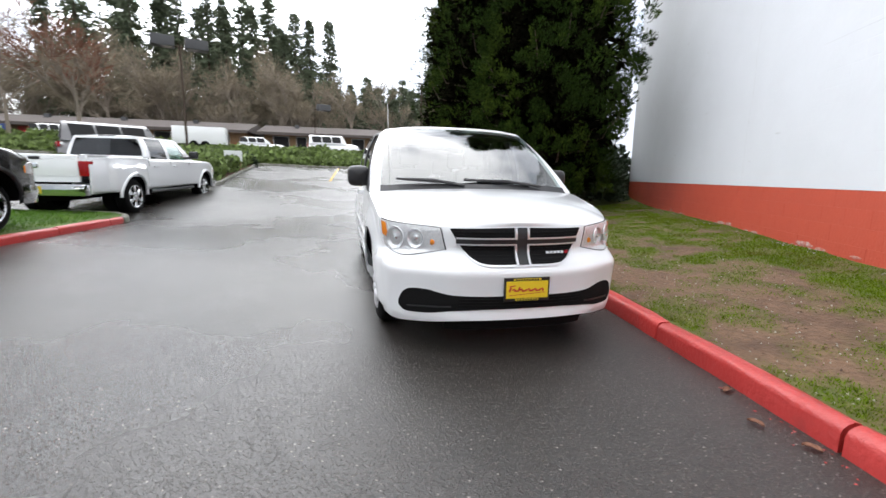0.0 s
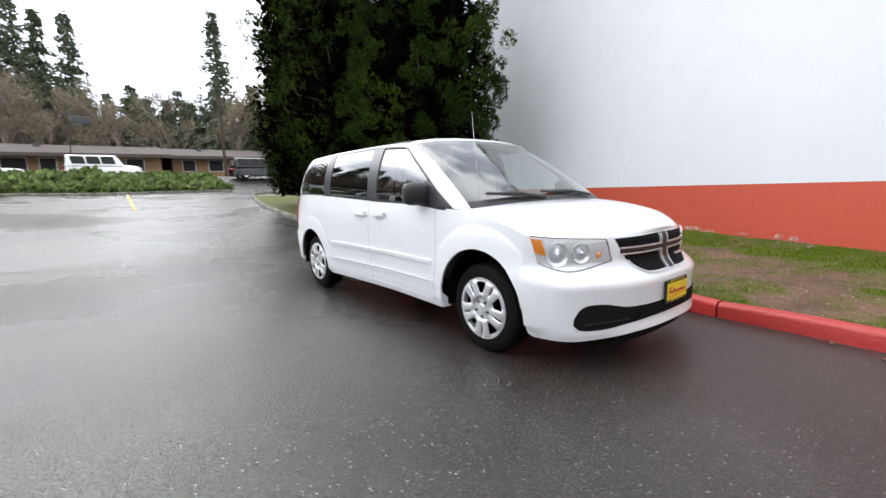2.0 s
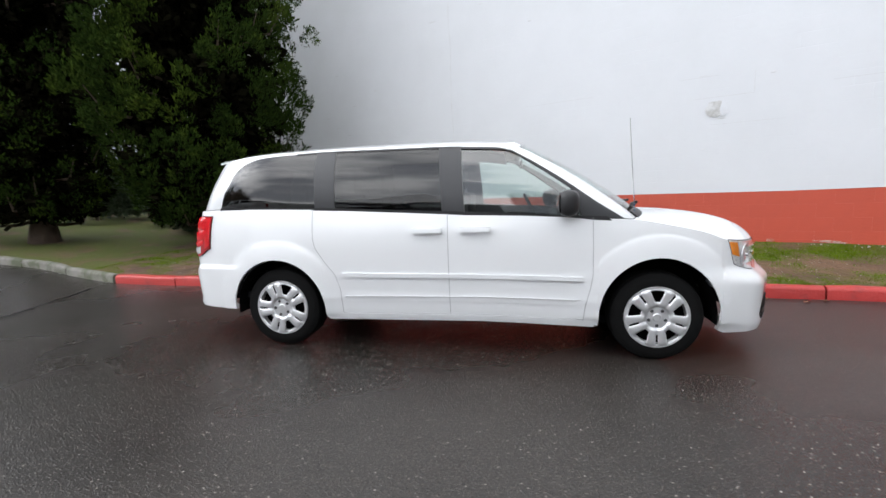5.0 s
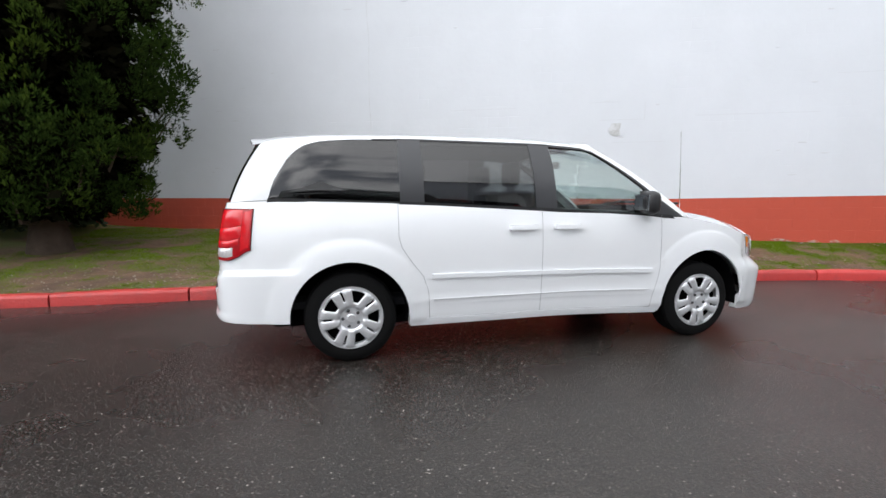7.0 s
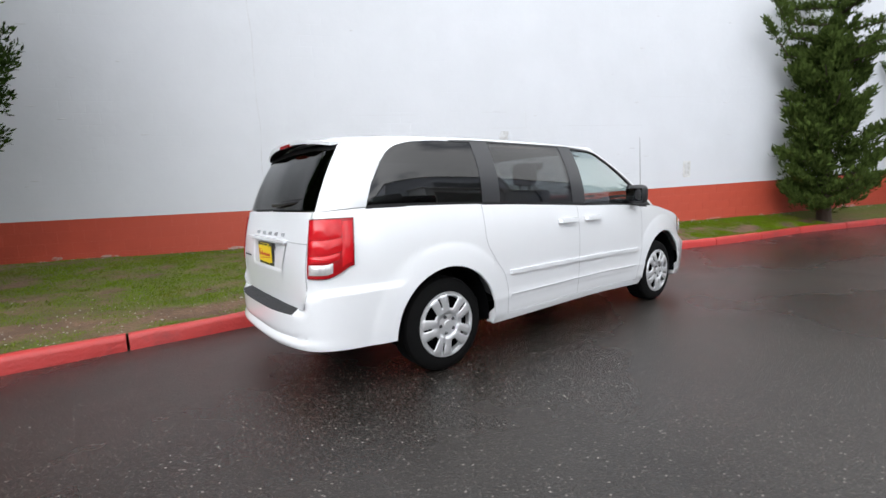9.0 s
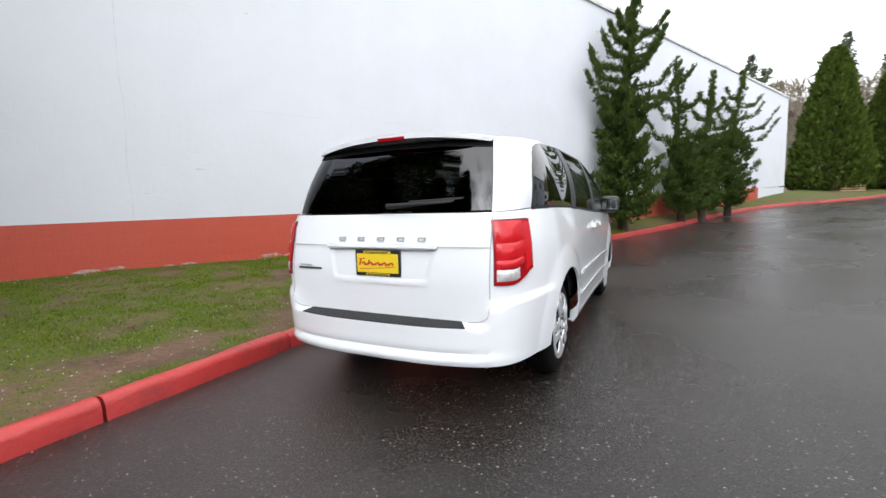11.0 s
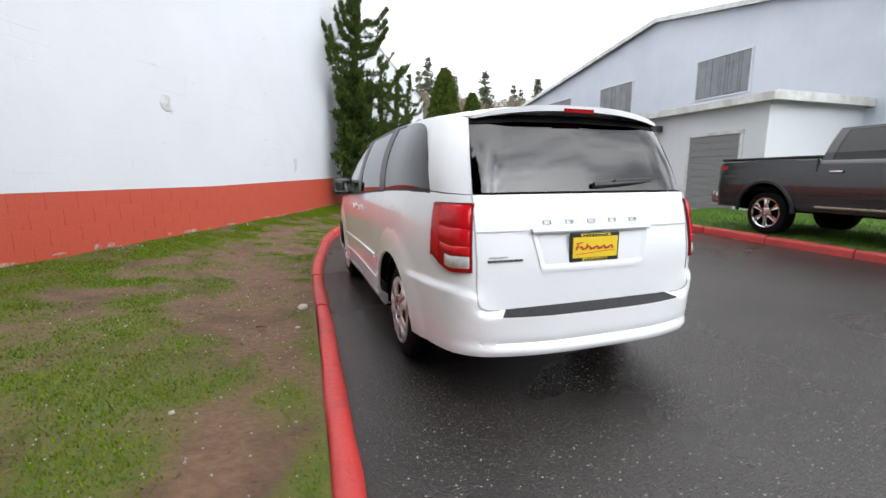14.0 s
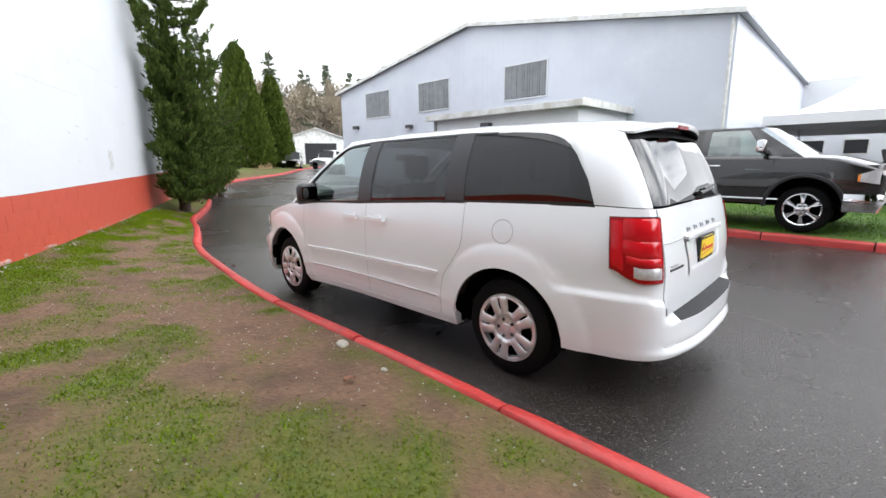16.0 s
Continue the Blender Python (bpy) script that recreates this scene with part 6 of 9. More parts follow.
def blades(name, label, spots, height, seed, material=M_BLADE):
    """Grass blades as thin tapered leaves; spots yields (x, y, z, size)."""
    rng = np.random.default_rng(seed)
    vs, fs = [], []
    for x, y, z, s in spots:
        a = rng.uniform(0, 6.283)
        h = height * s * rng.uniform(0.6, 1.3)
        w = 0.0035 + 0.002 * rng.random()
        lx, ly = math.cos(a) * w, math.sin(a) * w
        bx, by = rng.normal(0, 0.5) * h, rng.normal(0, 0.5) * h
        b = len(vs)
        vs += [(x - lx, y - ly, z), (x + lx, y + ly, z), (x + bx, y + by, z + h)]
        fs.append((b, b + 1, b + 2))
    ob = part(name, (vs, fs), material)
    return tagged(ob, label, "grass", kind="stuff")


def verge_spots():
    rng = np.random.default_rng(11)
    for _ in range(440000):
        y = rng.uniform(-9, 8.5)
        kx = kerb_x(y) + 0.16
        x = rng.uniform(kx, lawn_edge(y) - 0.02)
        c = turf(x, y)
        if rng.random() < (c - 0.14) * 0.95:
            yield x, y, verge_z(x, y) - 0.004, 0.6 + 0.8 * c


blades("verge_grass", "short green grass growing on the verge", verge_spots(), 0.016, 5)


# ---- trees ----
def tufts(centres, size, seed, leaves=6, spread=0.5, lift=0.35, width=0.28):
    """Sprays of small pointed leaves at each centre (position, outward direction, scale)."""
    rng = np.random.default_rng(seed)
    vs, fs = [], []
    for c, d, s in centres:
        d = d.normalized() if d.length > 0 else Vector((0, 0, 1))
        for _ in range(leaves):
            v = (d + Vector(rng.normal(0, spread, 3)) + Vector((0, 0, lift))).normalized()
            l = size * s * rng.uniform(0.6, 1.25)
            o = v.orthogonal().normalized()
            o = (Matrix.Rotation(rng.uniform(0, 6.283), 3, v) @ o) * l * width
            q = c + Vector(rng.normal(0, 0.35, 3)) * size * s * 0.6
            b = len(vs)
            vs += [q, q + v * l * 0.5 + o, q + v * l, q + v * l * 0.5 - o]
            fs.append((b, b + 1, b + 2, b + 3))
    return vs, fs


def trunk_mesh(points, radii, steps=10):
    return tube(points, radii, steps)


def sequoia(name, x, y, z, height, radius, seed, n=5200, label="", size=0.085, limbs=235):
    """A broad dense evergreen: trunk, limbs, and a lumpy crown of needle tufts over a dark core that paints its inner
    shade.
    """
    rng = random.Random(seed)
    t = thing(name, label, "tree", pose(x, y, z))
    smooth(part("trunk", trunk_mesh([(0, 0, -0.2), (0.02, 0, 0.5), (0, 0.05, height * 0.4), (0, 0, height * 0.97)], [0.36, 0.24, 0.20, 0.03], 12), M_BARK, t), 50)
    centres, core = [], []
    def reach(f):
        return radius * (1 - f) ** 0.5 * (0.46 + 0.54 * min(1, f / 0.26))
    for k in range(limbs):
        f = ((k + rng.random()) / limbs) ** 1.15
        zc = 0.55 + (height - 0.7) * f
        a = k * 2.39996 + rng.uniform(-0.3, 0.3)
        r = reach(f) * rng.uniform(0.80, 0.97)
        out = Vector((math.cos(a), math.sin(a), 0))
        root = Vector((0, 0, zc - 0.10 * r))
        elbow = out * r * 0.85 + Vector((0, 0, zc - 0.16 * r))
        tip = out * r + Vector((0, 0, zc + 0.16))
        if k % 4 == 0:
            part("limb", tube([root, root.lerp(elbow, 0.5) + Vector((0, 0, -0.05 * r)), elbow, tip], [0.05, 0.04, 0.025, 0.008], 5), M_BARK, t)
        # bunches of upturned fingers at the limb's end
        for q in range(3):
            e = elbow.lerp(tip, rng.uniform(0.0, 1.0)) + Vector((rng.gauss(0, 0.17), rng.gauss(0, 0.17), rng.gauss(0, 0.10)))
            lump = rng.uniform(0.16, 0.27)
            up = (out * rng.uniform(0.2, 0.9) + Vector((rng.gauss(0, 0.25), rng.gauss(0, 0.25), 0.9))).normalized()
            for _ in range(int(n / limbs / 3)):
                o = Vector((rng.gauss(0, 1), rng.gauss(0, 1), rng.gauss(0, 1))).normalized()
                if o.dot(up) < -0.35:
                    continue
                c = e + o * lump * rng.uniform(0.55, 1.05) + up * lump * 0.5 * max(0.0, o.dot(up))
                if c.z > 0.45:
                    centres.append((c, o * 0.6 + up, rng.uniform(0.7, 1.25)))
        # black leaves along the limb fill the crown with painted shade
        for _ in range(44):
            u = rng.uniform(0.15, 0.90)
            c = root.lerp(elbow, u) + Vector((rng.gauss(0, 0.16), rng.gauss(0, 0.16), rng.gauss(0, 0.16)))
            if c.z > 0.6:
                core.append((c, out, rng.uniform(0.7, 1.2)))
    part("crown", tufts(centres, size, seed, 4, 0.5, 0.3, 0.14), M_SEQUOIA, t, "dense green needle crown in upturned bunches")
    part("inner_crown", tufts(core, 0.24, seed + 1, 6, 0.8, 0.1, 0.22), M_CORE, t, "near-black leaves that paint the crown's inner shade")
    return t


def snag_cypress(name, x, y, z, height, radius, seed, label, top=(0.0, 0.0), skirt=0.5, long_limbs=9, n=1.0):
    """A ragged conifer: a bushy skirt below, a crooked leader and long upswept limbs above with gaps between."""
    rng = random.Random(seed)
    t = thing(name, label, "tree", pose(x, y, z))
    lead = Vector((top[0], top[1], 0))
    stem = lambda f: lead * f**1.6 + Vector((0.08 * math.sin(5 * f), 0.06 * math.sin(4 * f + 1), height * f))
    smooth(part("trunk", trunk_mesh([Vector((0, 0, -0.3))] + [stem(k / 8) for k in range(9)], [0.17, 0.15, 0.13, 0.11, 0.09, 0.075, 0.055, 0.04, 0.025, 0.01], 9), M_BARK, t), 50)
    centres = []
    def heading(k):
        """A compass direction that keeps clear of the wall behind."""
        for q in range(12):
            a = k * 2.39996 + rng.uniform(-0.6, 0.6) + q * 0.7
            v = Vector((math.cos(a), math.sin(a), 0))
            if v.dot(WALL_N) > -0.35:
                return v
        return WALL_N.copy()
    def sleeve(root, mid, tip, w, count, bough, full=1.0):
        if bough:
            part("limb", tube([root, mid, tip], [0.03, 0.02, 0.006], 5), M_BARK, t)
        for _ in range(int(count * n)):
            u = rng.random() ** 0.75
            p = root.lerp(mid, u / 0.6) if u < 0.6 else mid.lerp(tip, (u - 0.6) / 0.4)
            if noise.noise(p * 2.6 + Vector((seed, 0, 0))) < -0.18 * full and rng.random() < 0.75:
                continue
            s = w * (1.35 - 1.1 * u)
            c = p + Vector((rng.gauss(0, s), rng.gauss(0, s), rng.gauss(0.02, s * 0.7)))
            if c.z > 0.1:
                centres.append((c, (tip - mid).normalized() * 0.8 + (c - p) * 3 + Vector((0, 0, 0.3)), rng.uniform(0.7, 1.2) * full))
    limbs = 64
    for k in range(limbs):
        f = skirt * (k + rng.random()) / limbs
        out = heading(k)
        reach = radius * (1.0 - 0.38 * f / skirt) * rng.uniform(0.62, 1.12)
        root = stem(f) + Vector((0, 0, 0.15))
        rise = reach * rng.uniform(0.15, 0.6)
        sleeve(root, root + out * reach * 0.65 + Vector((0, 0, rise * 0.15)), root + out * reach + Vector((0, 0, rise)), 0.115, 130, k % 3 == 0, 1.45)
    for k in range(long_limbs):
        f = lerp(skirt * 0.90, 0.80, (k + rng.random() * 0.6) / max(1, long_limbs))
        away = -WALL_U * 0.93 - WALL_N * 0.30 if k % 2 else WALL_N * rng.uniform(0.5, 1.0) + WALL_U * rng.uniform(-0.3, 0.8)
        out = (away + Vector((rng.gauss(0, 0.12), rng.gauss(0, 0.12), 0))).normalized()
        reach = radius * lerp(1.45, 0.55, min(1.0, (f - skirt * 0.9) / 0.4)) * rng.uniform(0.85, 1.1)
        root = stem(f)
        rise = reach * rng.uniform(0.42, 0.62)
        sleeve(root, root + out * reach * 0.66 + Vector((0, 0, rise * 0.12)), root + out * reach + Vector((0, 0, rise)), 0.080, 330, True)
    for k in range(34):
        f = lerp(skirt, 0.99, k / 34)
        out = heading(k)
        reach = radius * 0.42 * (1.06 - f) ** 0.5 * rng.uniform(0.5, 1.2)
        root = stem(f)
        sleeve(root, root + out * reach * 0.6, root + out * reach + Vector((0, 0, reach * 0.8)), 0.050, 80, False)
    part("crown", tufts(centres, 0.095, seed, 4, 0.45, 0.45, 0.15), M_JUNIPER, t, "ragged green needle crown with upswept tips")
    return t


def arborvitae(name, x, y, z, height, radius, seed, label):
    rng = random.Random(seed)
    t = thing(name, label, "tree", pose(x, y, z))
    part("trunk", trunk_mesh([(0, 0, -0.2), (0, 0, height * 0.9)], [0.16, 0.03], 8), M_BARK, t)
    centres = []
    for _ in range(5200):
        f = rng.random() ** 1.25
        zc = height * f
        a = rng.uniform(0, 6.283)
        r = radius * (min(1, f / 0.08) ** 0.5) * (1 - f) ** 0.62 * (0.86 + 0.14 * noise.noise(Vector((math.cos(a) * 2, math.sin(a) * 2, zc * 0.8 + seed)))) * rng.uniform(0.86, 1.04)
        c = Vector((math.cos(a) * r, math.sin(a) * r, zc))
        centres.append((c, Vector((math.cos(a), math.sin(a), 0.9)), rng.uniform(0.7, 1.2)))
    part("crown", tufts(centres, 0.34, seed, 5, 0.35, 0.7, 0.22), M_HEDGE_TREE, t, "smooth columnar green crown")
    return t


def fir(height, radius, seed, sparse=1.0, bare=0.12, fine=1.0):
    """A far conifer built once at the origin: trunk and layered drooping boughs."""
    rng = random.Random(seed)
    t = thing("fir_tree", "tall dark green fir tree behind the car park", "tree", group="far conifers")
    part("trunk", trunk_mesh([(0, 0, -0.5), (0, 0, height)], [height * 0.012 + 0.08, 0.03], 7), M_BARK, t)
    centres = []
    layers = int(height * 1.5 * fine)
    for k in range(layers):
        f = (k + rng.random()) / layers
        if f < bare:
            continue
        zc = height * f
        for j in range(8):
            a = rng.uniform(0, 6.283)
            reach = radius * (1 - f) ** 0.75 * rng.uniform(0.4, 1.15) + 0.3
            if rng.random() > sparse:
                continue
            steps = max(2, int(reach * 1.6))
            for q in range(steps):
                u = (q + rng.random()) / steps
                c = Vector((math.cos(a) * reach * u, math.sin(a) * reach * u, zc - reach * 0.30 * u + rng.gauss(0, 0.12)))
                centres.append((c, Vector((math.cos(a), math.sin(a), -0.4)), 1.2 - 0.5 * u))
    part("crown", tufts(centres, 0.80 if fine == 1.0 else 1.25, seed, 7 if fine == 1.0 else 4, 0.6, -0.05, 0.17 if fine == 1.0 else 0.22), M_FIR, t)
    return t


def bare_tree(height, seed, material=None, name="bare_tree", label="leafless brown tree in the far wood", depth=4):
    rng = random.Random(seed)
    t = thing(name, label, "tree", group="far bare trees")
    vs, fs = [], []
    tips = []
    def grow(p, d, l, r, depth):
        q = p + d * l
        b = len(vs)
        o1 = d.orthogonal().normalized()
        o2 = d.cross(o1)
        for c, rr in ((p, r), (q, r * 0.6)):
            for k in range(3):
                a = 2.0944 * k
                vs.append(c + (o1 * math.cos(a) + o2 * math.sin(a)) * rr)
        for k in range(3):
            fs.append((b + k, b + (k + 1) % 3, b + 3 + (k + 1) % 3, b + 3 + k))
        if depth == 0:
            tips.append((q, d, 1.0))
            return
        for _ in range(4 if depth > 1 else 5):
            v = (d + Vector((rng.gauss(0, 0.5), rng.gauss(0, 0.5), rng.gauss(0.12, 0.3)))).normalized()
            grow(p.lerp(q, rng.uniform(0.45, 1.0)), v, l * rng.uniform(0.5, 0.78), r * 0.55, depth - 1)
    grow(Vector((0, 0, -0.3)), Vector((0, 0, 1)), height * 0.42, height * 0.016 + 0.03, depth)
    part("branch_frame", (vs, fs), M_BARK_PALE, t)
    part("twig_crown", tufts(tips, height * (0.085 if depth == 4 else 0.12), seed, 5, 0.7, 0.3, 0.03 if depth == 4 else 0.05), material or M_TWIG, t)
    return t


sequoia("sequoia_tree", 4.65, 8.0, 0.35, 11.5, 2.8, 21, 72000, "broad dense evergreen tree beside the white wall")
sequoia("sequoia_tree", 4.2, 12.2, 0.45, 13.5, 2.7, 22, 30000, "tall dense evergreen tree standing on the verge")
sequoia("sequoia_tree", 4.3, 16.2, 0.75, 13.5, 2.8, 23, 24000, "tall dense evergreen tree at the verge's end")
snag_cypress("cypress_tree", -0.55, -9.3, 0.35, 7.75, 1.38, 31, "ragged conifer with upswept tips against the wall", (-0.15, -0.3), 0.50, 14, 1.35)
snag_cypress("cypress_tree", -2.40, -13.25, 0.40, 5.75, 1.20, 32, "ragged conifer with a crooked top against the wall", (0.40, 0.85), 0.45, 6, 0.7)
snag_cypress("cypress_tree", -3.25, -15.1, 0.45, 5.9, 0.85, 33, "ragged narrow conifer against the wall", (-0.2, -0.4), 0.5, 6, 0.7)
snag_cypress("cypress_tree", -4.5, -17.9, 0.5, 6.5, 1.25, 34, "ragged conifer with upswept tips against the wall", (-0.5, -1.1), 0.5, 8, 0.7)
arborvitae("arborvitae_tree", -12.6, -34.5, 0.8, 10.2, 2.9, 41, "large columnar arborvitae by the drive")
arborvitae("arborvitae_tree", -16.3, -36.5, 0.9, 8.4, 2.2, 42, "columnar arborvitae by the drive")


# ---- the metal building across the lane ----
BX, BY0, BY1, BPK, EAVE, PEAK = -14.1, -21.55, 1.1, -10.15, 6.05, 7.95
LX, LY0, LY1, LZ = -10.25, -8.8, -2.25, 3.26


def build_hall():
    b = thing("metal_building", "pale blue-grey metal clad hall with a low gable", "building")
    prof = [(BY0, -0.3), (BY0, EAVE), (BPK, PEAK), (BY1, EAVE), (BY1, -0.3)]
    vs = [(BX, y, z) for y, z in prof] + [(BX - 30, y, z) for y, z in prof]
    n = len(prof)
    part("wall_shell", tidy(vs, [tuple(range(n)), tuple(range(n, 2 * n))] + [(k, (k + 1) % n, (k + 1) % n + n, k + n) for k in range(n)]), M_METAL_WALL, b)
    # standing ribs of the cladding
    y = BY0 + 0.3
    while y < BY1:
        top = lerp(EAVE, PEAK, (y - BY0) / (BPK - BY0)) if y < BPK else lerp(PEAK, EAVE, (y - BPK) / (BY1 - BPK))
        part("cladding_rib", boxes((BX, BX + 0.003, y, y + 0.03, 0.0, top - 0.05), bevel=0), M_METAL_WALL, b)
        y += 0.305
    for (y0, z0), (y1, z1) in (((BY0 - 0.25, EAVE - 0.02), (BPK, PEAK + 0.02)), ((BPK, PEAK + 0.02), (BY1 + 0.25, EAVE - 0.02))):
        d = [(BX + 0.25, y0, z0), (BX + 0.25, y1, z1), (BX - 30, y1, z1), (BX - 30, y0, z0)]
        part("roof", tidy(d + [(x, y, z + 0.12) for x, y, z in d], [(0, 1, 2, 3), (4, 5, 6, 7), (0, 1, 5, 4), (1, 2, 6, 5), (2, 3, 7, 6), (3, 0, 4, 7)]), M_METAL_ROOF, b)
        part("verge_trim", tidy([(BX + 0.26 + o, y, z + h) for o in (0, 0.03) for h in (-0.05, 0.13) for (y, z) in ((y0, z0), (y1, z1))], [(0, 1, 3, 2), (4, 6, 7, 5), (0, 4, 5, 1), (2, 3, 7, 6), (0, 2, 6, 4), (1, 5, 7, 3)]), M_EDGE, b)
    for y0, y1 in ((-7.98, -5.78), (-13.85, -11.55), (-18.75, -16.43)):
        w = thing_part("window", b, Matrix.Identity(4))
        part("window_frame", boxes((BX, BX + 0.05, y0 - 0.06, y1 + 0.06, 4.27, 4.33), (BX, BX + 0.05, y0 - 0.06, y1 + 0.06, 5.77, 5.83), (BX, BX + 0.05, y0 - 0.06, y0, 4.33, 5.77), (BX, BX + 0.05, y1, y1 + 0.06, 4.33, 5.77), bevel=0.005), M_METAL_PALE, w)
        # opaque black pane paints the unlit room behind it
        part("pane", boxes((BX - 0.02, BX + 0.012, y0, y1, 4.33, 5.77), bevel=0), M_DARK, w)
        rng = random.Random(int(-y0 * 10))
        k = y0
        while k < y1 - 0.05:
            d = rng.uniform(0.07, 0.16)
            part("strip_curtain", boxes((BX + 0.014, BX + 0.022 + rng.uniform(0, 0.012), k, min(y1, k + d), 4.34 + rng.uniform(0, 0.03), 5.76), bevel=0), M_WINDOW_GREY, w)
            k += d + rng.uniform(0.0, 0.03)
    # lean-to with roller door
    a = thing_part("lean_to", b, Matrix.Identity(4))
    part("lean_to_wall", tidy([(x, y, z) for (x, z) in ((LX, -0.2), (LX, LZ), (BX, LZ + 0.06), (BX, -0.2)) for y in (LY0, LY1)], [(0, 1, 3, 2), (2, 3, 5, 4), (4, 5, 7, 6), (6, 7, 1, 0), (0, 2, 4, 6), (1, 7, 5, 3)]), M_METAL_PALE, a)
    y = LY0 + 0.1
    while y < LY1 - 0.05:
        if not -4.75 < y < -2.75:
            part("cladding_rib", boxes((LX, LX + 0.003, y, y + 0.03, 0.1, LZ - 0.15), bevel=0), M_METAL_PALE, a)
        y += 0.305
    part("lean_to_roof", tidy([(x, y, z + h) for h in (0, 0.08) for (x, z) in ((LX + 0.2, LZ + 0.02), (BX, LZ + 0.10)) for y in (LY0 - 0.2, LY1 + 0.2)], [(0, 1, 3, 2), (4, 6, 7, 5), (0, 4, 5, 1), (2, 3, 7, 6), (0, 2, 6, 4), (1, 5, 7, 3)]), M_METAL_ROOF, a)
    part("gutter", boxes((LX + 0.16, LX + 0.29, LY0 - 0.25, LY1 + 0.28, LZ - 0.06, LZ + 0.16), bevel=0.02), M_EDGE, a)
    part("fascia", boxes((BX, LX + 0.16, LY1 + 0.2, LY1 + 0.26, LZ - 0.04, LZ + 0.20), bevel=0.01), M_EDGE, a)
    part("corner_trim", boxes((LX - 0.02, LX + 0.02, LY0 - 0.02, LY0 + 0.16, 0.1, LZ - 0.07), bevel=0.004), M_DOOR_GREY, a, "weathered grey corner trim")
    d = thing_part("roller_door", a, Matrix.Identity(4))
    part("door_frame", boxes((LX, LX + 0.06, -4.66, -4.57, 0.1, 2.47), (LX, LX + 0.06, -2.95, -2.86, 0.1, 2.47), (LX, LX + 0.06, -4.66, -2.86, 2.47, 2.57), bevel=0.005), M_EDGE, d)
    for k in range(12):
        part("slat", boxes((LX, LX + 0.03, -4.57, -2.95, 0.10 + k * 0.197, 0.29 + k * 0.197), bevel=0.006), M_DOOR_GREY, d)
    part("doorway", boxes((BX + 0.0, BX + 0.02, -13.2, -11.3, 0.1, 3.1), bevel=0), M_DOOR_GREY, b)
    for x, y, z in ((BX, -14.6, 3.45), (LX, -5.9, 2.75), (BX, -19.8, 3.7)):
        lp = thing_part("wall_lamp", b, Matrix.Identity(4))
        part("lamp_box", boxes((x, x + 0.28, y - 0.2, y + 0.2, z, z + 0.2), bevel=0.03), M_CLADDING, lp)
        part("lamp_glass", boxes((x + 0.05, x + 0.26, y - 0.16, y + 0.16, z - 0.03, z + 0.01), bevel=0.005), M_CLEARLENS, lp)
    part("downpipe", tube([(BX + 0.08, BY1 - 0.1, 5.95), (BX + 0.08, BY1 - 0.1, 0.2)], 0.05, 8), M_EDGE, b)
    return b


build_hall()


